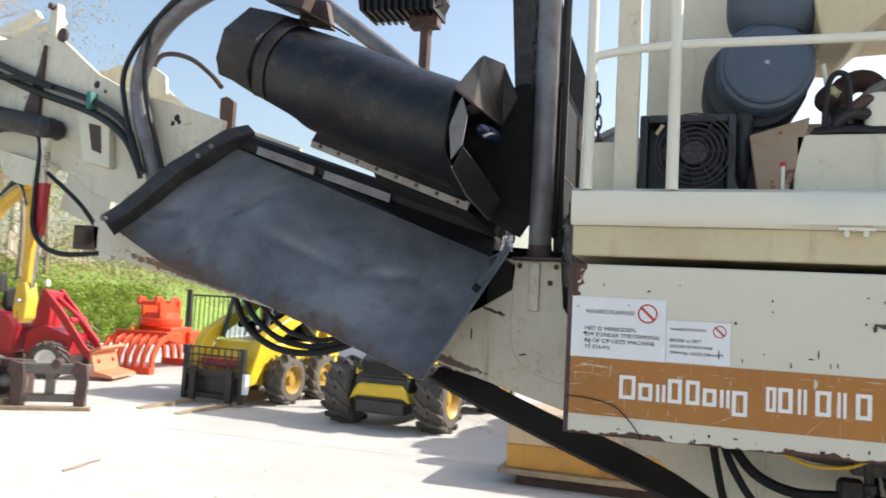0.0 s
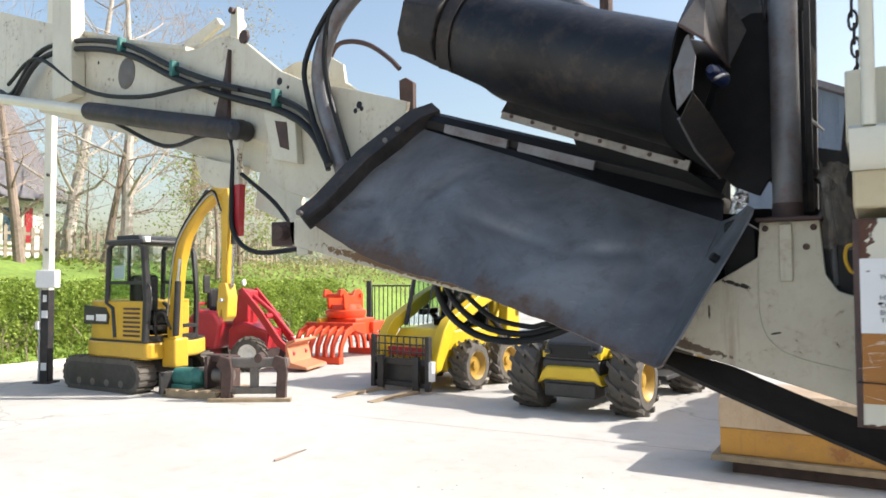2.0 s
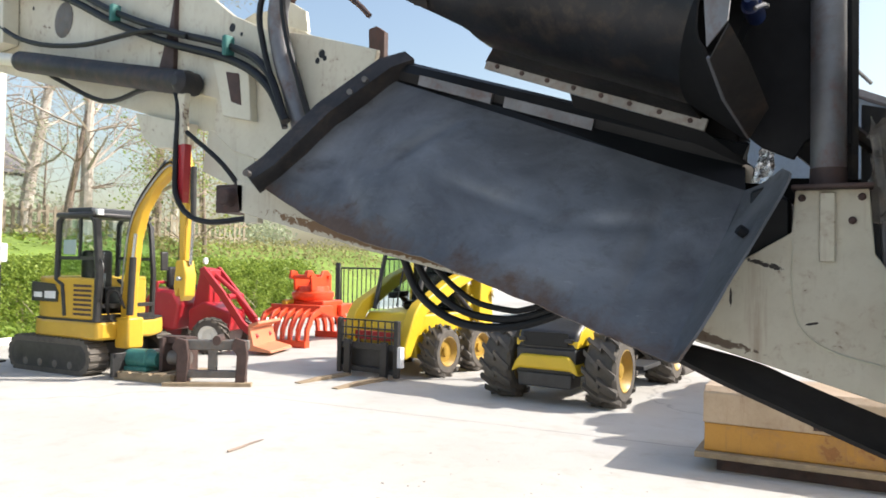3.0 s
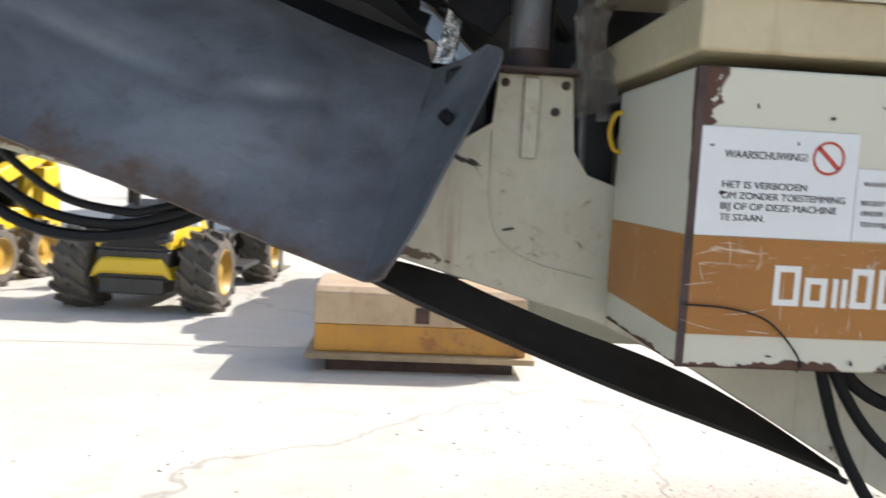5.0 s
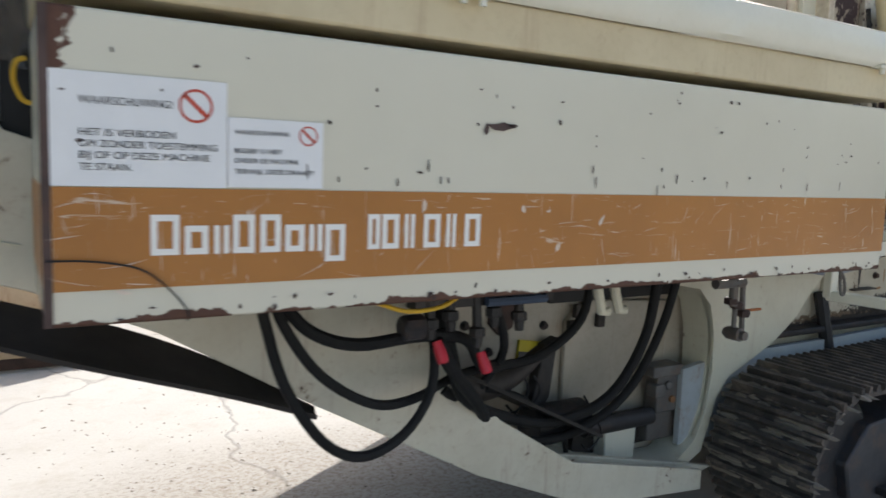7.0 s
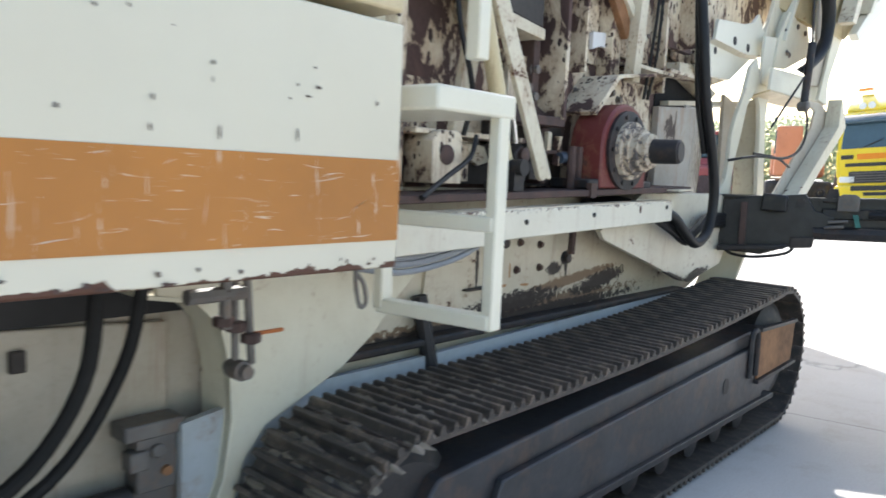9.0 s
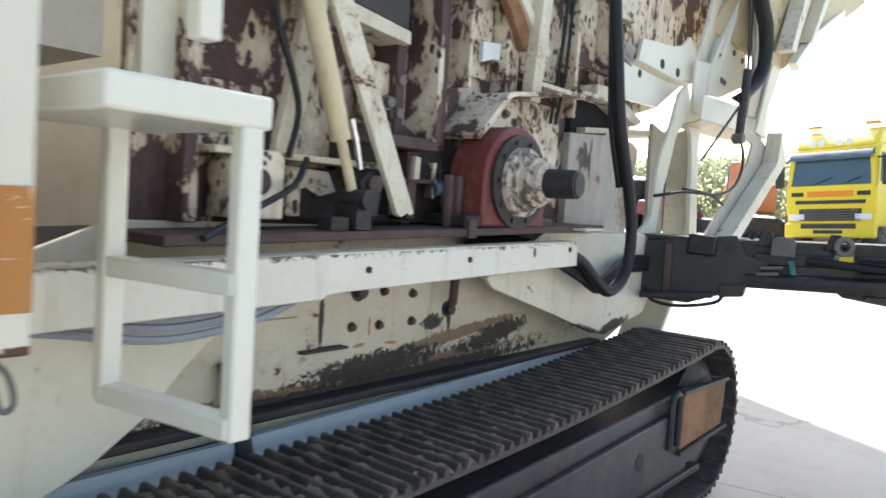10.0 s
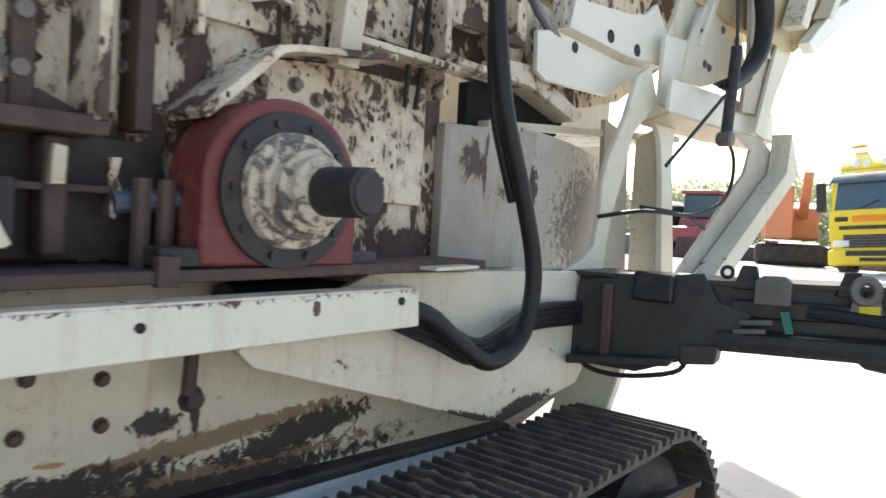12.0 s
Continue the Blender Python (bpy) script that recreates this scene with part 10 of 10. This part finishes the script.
def build_bank():
    mb = MB()
    rows = []
    for i in range(40):
        y = -6 + i * 0.9
        x0 = -14.9 - 0.02 * y
        row = []
        for k, (dx, z) in enumerate(((0.25, -0.02), (0.0, 0.25), (-1.2, 0.9), (-2.6, 1.75), (-4.4, 2.25), (-7.0, 2.45), (-30, 2.3), (-90, 1.5))):
            row.append((x0 + dx + 0.15 * noise.noise(Vector((y, k, 0))), y, z + 0.12 * noise.noise(Vector((y * 0.7, k * 1.3, 3))) * (k > 0)))
        rows.append(row)
    mb.sheet(rows, 0.05)
    tagged(part("grass_bank", mb, GRASS, smooth=60), "bright green grass bank behind the hedge", "bank", kind="structure")
    rng = random.Random(8)
    grass = [(-16.6 - rng.uniform(0, 3.6), rng.uniform(-2, 16), 0) for _ in range(9000)]
    grass = [(x, y, 1.30 + (-16.6 - x) * 0.28 + rng.uniform(0, 0.1)) for x, y, z in grass]
    leaf_cloud("grass_tufts", LEAF, grass, 0.16, rng, "uneven bright grass tufts", "grass")
    kerb = thing("kerb", pose(0, 0, 0), "pale concrete kerb at the foot of the hedge", "kerb", kind="structure")
    for k in range(18):
        part("kerb_stone", MB().box(-14.62, -14.5, -3 + k * 1.0, -2.02 + k * 1.0, 0, 0.14), WHITE_WALL, kerb, bevel=0.01)


def build_hedge():
    rng = random.Random(21)
    spots = []
    for _ in range(95000):
        y = rng.uniform(-3.0, 17.0)
        top = 1.75 + 0.22 * noise.noise(Vector((y * 0.9, 0, 0))) + 0.1 * noise.noise(Vector((y * 3.1, 2, 0)))
        z = top * rng.random() ** 0.75
        depth = rng.random() ** 2
        front = -14.75 + 0.22 * noise.noise(Vector((y * 1.4, z * 2.2, 5))) - 0.25 * (z / top) ** 3
        if noise.noise(Vector((y * 2.3, z * 3, 9))) < -0.35 and rng.random() < 0.8:
            continue
        x = front - 1.1 * depth
        spots.append((x, y, z + 0.03))
    leaf_cloud("hedge", LEAF, spots, 0.07, rng, "sunlit fresh green hedge with gaps between its leaves", "hedge")
    tw = MB()
    for _ in range(500):
        y = rng.uniform(-3, 14.6)
        x = -15.1 + rng.uniform(-0.4, 0.25)
        h = rng.uniform(0.7, 1.4)
        tw.tube([(x, y, 0), (x + rng.uniform(-0.15, 0.2), y + rng.uniform(-0.2, 0.2), h * 0.6), (x + rng.uniform(-0.2, 0.3), y + rng.uniform(-0.3, 0.3), h)], [0.014, 0.009, 0.004], 4, cap=False)
    tagged(part("hedge_stems", tw, TWIG, smooth=0), "bare brown stems inside the hedge", "hedge", kind="stuff")
    brush = []
    for _ in range(16000):
        y = rng.uniform(10, 26)
        z = rng.random() * (2.0 + 0.5 * noise.noise(Vector((y, 1, 1))))
        brush.append((-16.3 - rng.random() * 3 - z * 0.8, y, z + 0.5))
    leaf_cloud("dry_brush", LEAF_DRY, brush, 0.11, rng, "dry straw-coloured brush on the bank", "brush")


def grow(mb, tw, p, d, length, r, depth, rng, droop, tips):
    """One limb with its forks; thick ones into mb, thin ones into tw."""
    n = 4
    pts, rs = [p.copy()], [r]
    q = p.copy()
    for k in range(n):
        d = (d + Vector((rng.uniform(-0.16, 0.16), rng.uniform(-0.16, 0.16), rng.uniform(-0.08, 0.10) - droop * (depth < 3)))).normalized()
        q = q + d * length / n
        pts.append(q.copy())
        rs.append(r * (1 - 0.45 * (k + 1) / n))
    (mb if r > 0.025 else tw).tube(pts, rs, 7 if r > 0.05 else 4, cap=False)
    if depth == 0:
        tips.append(q)
        return
    for k in range(rng.choice((2, 3, 3))):
        i = rng.choice((2, 3, 4, 4))
        a = rng.uniform(0, 6.28)
        side = d.cross(Vector((math.cos(a), math.sin(a), 0.3))).normalized()
        nd = (d + side * rng.uniform(0.45, 0.95)).normalized()
        grow(mb, tw, pts[i], nd, length * rng.uniform(0.55, 0.8), max(0.0045, rs[i] * rng.uniform(0.45, 0.68)), depth - 1, rng, droop, tips)


def build_tree(x, y, z, h, r, lean, seed, bark, label, leaf=None, leaves=0, droop=0.0, depth=5):
    rng = random.Random(seed)
    tr = thing("tree", pose(x, y, z), label, "tree", "bare spring trees")
    mb, tw, tips = MB(), MB(), []
    d = Vector((lean[0], lean[1], 1)).normalized()
    trunk = [Vector((0, 0, -0.3))]
    n = 8
    for k in range(n):
        d = (d + Vector((rng.uniform(-0.06, 0.06), rng.uniform(-0.06, 0.06), 0.02))).normalized()
        trunk.append(trunk[-1] + d * h / n)
    rs = [r * (1 - 0.8 * k / n) for k in range(n + 1)]
    mb.tube(trunk, rs, 10)
    for k in range(2, n + 1):
        for _ in range(3):
            a = rng.uniform(0, 6.28)
            nd = Vector((math.cos(a), math.sin(a), rng.uniform(0.2, 0.9))).normalized()
            grow(mb, tw, trunk[k], nd, h * rng.uniform(0.16, 0.28), rs[k] * 0.32, depth - 2, rng, droop, tips)
    part("trunk", mb, bark, tr)
    if tw.v:
        tagged(part("branchwork", tw, TWIG, tr, smooth=0), kind="stuff")
    if leaf:
        cl = MB()
        for _ in range(leaves):
            c = rng.choice(tips) + Vector((rng.gauss(0, 0.22), rng.gauss(0, 0.22), rng.gauss(0, 0.2)))
            a, b = rng.uniform(0, 6.28), rng.uniform(-1, 1)
            dd = Vector((math.cos(a) * math.cos(b), math.sin(a) * math.cos(b), math.sin(b))) * rng.uniform(0.05, 0.11)
            nn = dd.cross(Vector((0.3, rng.uniform(-1, 1), 0.7))).normalized() * 0.035
            k = len(cl.v)
            cl.v += [tuple(c), tuple(c + dd * 0.5 + nn), tuple(c + dd), tuple(c + dd * 0.5 - nn)]
            cl.f.append((k, k + 1, k + 2, k + 3))
        me = bpy.data.meshes.new("crown")
        me.from_pydata(cl.v, [], cl.f)
        me.materials.append(leaf)
        o = new("crown", me)
        o.parent = tr
    return tr


def build_fence():
    fe = thing("picket_fence", pose(-21.0, 8.0, 2.3), "weathered wooden picket fence on the bank", "fence")
    me = None
    for k in range(90):
        y = -11 + k * 0.26
        h = 1.05 + 0.05 * math.sin(k * 2.7)
        mb = MB().prism([(y, -0.1), (y + 0.1, -0.1), (y + 0.1, h - 0.06), (y + 0.05, h), (y, h - 0.06)], "x", -0.012, 0.012)
        part("picket", mb, PLANK, fe, smooth=0)
    for z in (0.3, 0.8):
        part("rail", MB().box(-0.05, -0.015, -11, 12.4, z, z + 0.08), PLANK, fe)


def build_gate():
    ga = thing("steel_gate", pose(-12.6, 15.2, 0, 0, 0, 20), "black steel bar gate at the end of the hedge", "gate")
    part("frame", MB().tube([(0, 0, 0.1), (0, 0, 1.6), (4.0, 0, 1.6), (4.0, 0, 0.1), (0, 0, 0.1)], 0.03, 6), BLACK_PAINT, ga)
    for k in range(30):
        part("bar", MB().box(0.13 * k + 0.06, 0.13 * k + 0.085, -0.012, 0.012, 0.1, 1.6), BLACK_PAINT, ga)
    for x in (-0.1, 4.1):
        part("post", MB().box(x - 0.06, x + 0.06, -0.06, 0.06, 0, 1.75), BLACK_PAINT, ga)


def build_house():
    ho = thing("house", pose(-27.0, 9.2, 2.3, 0, 0, 90), "white rendered house with slate roof and red shutters", "house")
    part("wall", MB().prism([(-5, 0), (5, 0), (5, 2.9), (-5, 2.9)], "y", 0, 7), WHITE_WALL, ho, "white rendered wall")
    part("gable", MB().prism([(0, 2.9), (7, 2.9), (3.5, 6.4)], "x", -5, 5), WHITE_WALL, ho)
    roof = MB().prism([(-0.5, 2.55), (3.5, 6.75), (7.5, 2.55), (7.5, 2.4), (3.5, 6.5), (-0.5, 2.4)], "x", -5.5, 5.5)
    rf = part("roof", roof, ROOF, ho, "grey slate roof")
    part("gutter", MB().tube([(-5.5, -0.5, 2.5), (5.5, -0.5, 2.5)], 0.07, 8), BLACK_PAINT, rf)
    for x in (-3.6, -1.2, 1.2, 3.6):
        w = part("window", MB().box(x - 0.36, x + 0.36, -0.03, 0.02, 0.95, 2.15), SCREEN, ho, "dark window with white frame")
        for a, b2, c, d in ((-0.42, -0.34, 0.9, 2.2), (0.34, 0.42, 0.9, 2.2), (-0.03, 0.03, 0.95, 2.15)):
            part("frame", MB().box(x + a, x + b2, -0.06, 0.0, c, d), CREAM_CLEAN, w)
        part("sill", MB().box(x - 0.6, x + 0.6, -0.12, 0.0, 0.8, 0.88), CREAM_CLEAN, w)
        for s in (-1, 1):
            part("shutter", MB().box(x + s * 0.62 - 0.14, x + s * 0.62 + 0.14, -0.05, -0.01, 0.9, 2.2), RED, w, "red painted shutter")
    sh = thing("shed", pose(14.0, 26.0, 0, 0, 0, 15), "low grey building far behind the machine", "building")
    part("wall", MB().box(-6, 6, 0, 5, 0, 4.2), WHITE_WALL, sh)
    part("roof", MB().prism([(-0.6, 4.2), (2.5, 6.0), (5.6, 4.2)], "x", -6.4, 6.4), ROOF, sh)
    part("door", MB().box(-1, 1, -0.06, 0.0, 0, 2.6), ROOF, sh)


def build_hall():
    """Blue-grey sheeted hall far behind the machine, glimpsed beside the upright pipe."""
    ha = thing("hall", pose(-1.6, 21.0, 0), "blue-grey sheet metal hall with a sloping roof", "building")
    part("wall", MB().prism([(-1.6, 0), (9.0, 0), (9.0, 3.2), (0.0, 7.4), (-1.6, 6.6)], "y", 0, 9), HALL_BLUE, ha, "blue-grey sheeted wall")
    part("roof", MB().prism([(9.3, 3.1), (0.0, 7.42), (-2.0, 6.45), (-2.0, 6.6), (0.0, 7.6), (9.3, 3.28)], "y", -0.3, 9.3), ROOF, ha)
    for k in range(26):
        x = -1.5 + 0.4 * k
        top = 7.4 - 0.4667 * x if x > 0 else 7.4 + 0.5 * x
        part("sheet_rib", MB().box(x - 0.03, x + 0.03, -0.035, 0.0, 0.05, top - 0.15), HALL_BLUE, ha, smooth=0)


def build_shade_caster():
    """Unseen caster behind the machine, shaped as a flat trailer with a rough load, added for the long shade on the
    yard.
    """
    tr = thing("trailer", pose(1.15, 9.15, 0), "unseen trailer-shaped caster added for the shade on the yard", "trailer")
    part("bed", MB().box(-0.75, 0.9, -2.35, 2.3, 0.75, 0.9), BLACK_PAINT, tr, bevel=0.01)
    for s in (-1, 1):
        for y in (-1.3, -0.45, 1.4):
            wheel(tr, (0.05 + s * 0.6, y, 0.38), 0.38, 0.26, GREY_STEEL, s, 13)
    part("axle", MB().box(-0.5, 0.6, -1.35, -1.25, 0.33, 0.43).box(-0.5, 0.6, 1.35, 1.45, 0.33, 0.43).box(-0.2, 0.3, -1.4, 1.5, 0.43, 0.75), DARK_STEEL, tr)
    load = part("load_frame", MB().box(-0.65, 0.8, -2.2, 2.2, 0.9, 2.25), BLACK_PAINT, tr, "jagged load that shapes the shade", 0.02)
    for y0, y1, top, lean in ((-2.3, -1.95, 2.62, -0.12), (-1.85, -1.35, 2.75, 0.0), (-1.35, -0.6, 2.95, -0.1), (-0.6, 0.5, 2.7, 0.0), (0.5, 1.3, 2.6, 0.1), (1.3, 2.2, 2.45, 0.0)):
        part("steel_piece", MB().prism([(y0, 2.2), (y1, 2.2), (y1 + lean, top - 0.12), (0.5 * (y0 + y1) + lean, top), (y0 + lean, top - 0.06)], "x", -0.68, 0.2), DARK_STEEL, load, bevel=0.01)


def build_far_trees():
    """Far soft greenery along the horizon on both sides, haze put into its leaf colour."""
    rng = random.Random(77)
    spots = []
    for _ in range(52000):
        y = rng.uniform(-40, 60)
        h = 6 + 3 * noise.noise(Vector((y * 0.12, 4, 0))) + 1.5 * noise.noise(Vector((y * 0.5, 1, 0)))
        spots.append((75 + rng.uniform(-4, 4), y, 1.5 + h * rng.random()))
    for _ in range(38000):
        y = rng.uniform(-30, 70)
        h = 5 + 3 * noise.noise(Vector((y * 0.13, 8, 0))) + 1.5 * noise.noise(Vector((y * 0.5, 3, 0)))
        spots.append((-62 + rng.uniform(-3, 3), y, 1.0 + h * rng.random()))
    leaf_cloud("far_wood", LEAF_FAR, spots, 0.42, rng, "pale green far trees, haze put into their leaf colour", "wood")


build_excavator()
build_red_loader()
build_coupler_and_pallet()
build_grapple()
build_skid_steer()
build_wheel_loader()
build_box()
build_post()
build_stick()
build_debris()
build_truck()
build_yard_machines()
build_bank()
build_hedge()
build_fence()
build_gate()
build_house()
build_hall()
build_shade_caster()
build_far_trees()
for k, (x, y, h) in enumerate(((-25.5, 8.0, 3.4), (-22.6, 12.9, 3.6), (-21.5, 18.5, 4.4))):
    build_tree(x, y, 2.2, h, 0.07, (0.05 * (k - 2), 0.0), 40 + k, BARK, "bushy shrub in thin yellow-green spring leaf", (LEAF_DRY, LEAF_FAR)[k % 2], 1800, 0.0)
BARE = "bare spring tree with fine drooping twigs"
build_tree(-19.3, 11.9, 2.2, 9.5, 0.20, (0.03, -0.02), 1, BIRCH, "birch with pale flaking bark and fine bare twigs", droop=0.05)
build_tree(-19.6, 11.3, 2.2, 7.0, 0.13, (0.05, 0.12), 2, BARK, BARE, droop=0.03, depth=4)
build_tree(-19.4, 8.8, 2.2, 6.0, 0.16, (0.0, -0.10), 3, BARK, BARE, droop=0.02)
build_tree(-18.6, 7.1, 2.1, 6.0, 0.15, (-0.05, -0.22), 4, BARK, BARE, droop=0.02)
build_tree(-24.0, 13.0, 2.3, 11.0, 0.24, (0.0, 0.03), 5, BIRCH, "tall bare birch with hanging twigs", droop=0.09, depth=6)
build_tree(-23.0, 17.5, 2.3, 9.0, 0.2, (0.02, 0.0), 6, BARK, BARE, LEAF_DRY, 2500, 0.05)
build_tree(-17.6, 13.9, 1.6, 4.2, 0.09, (0.05, 0.05), 7, BARK, "young tree in yellow-green spring leaf", LEAF, 2200, 0.0)
build_tree(-18.4, 15.6, 1.8, 4.5, 0.09, (0.0, 0.0), 12, BARK, "young tree in yellow-green spring leaf", LEAF_DRY, 2600, 0.0)
build_tree(-27.0, 22.0, 2.0, 10.0, 0.2, (0.0, 0.0), 13, BIRCH, BARE, droop=0.06, depth=6)
build_tree(-6.0, 34.0, 0, 11.0, 0.25, (0.0, 0.0), 8, BARK, BARE, droop=0.04)
build_tree(10.0, 24.0, 0, 9.0, 0.2, (0.0, 0.0), 9, BARK, BARE, droop=0.04)
build_tree(46.0, 4.5, 1.0, 11.0, 0.2, (0.0, 0.0), 10, BARK, BARE, droop=0.02)
build_tree(47.0, 0.5, 1.0, 12.0, 0.2, (0.02, 0.1), 11, BARK, BARE, droop=0.02)
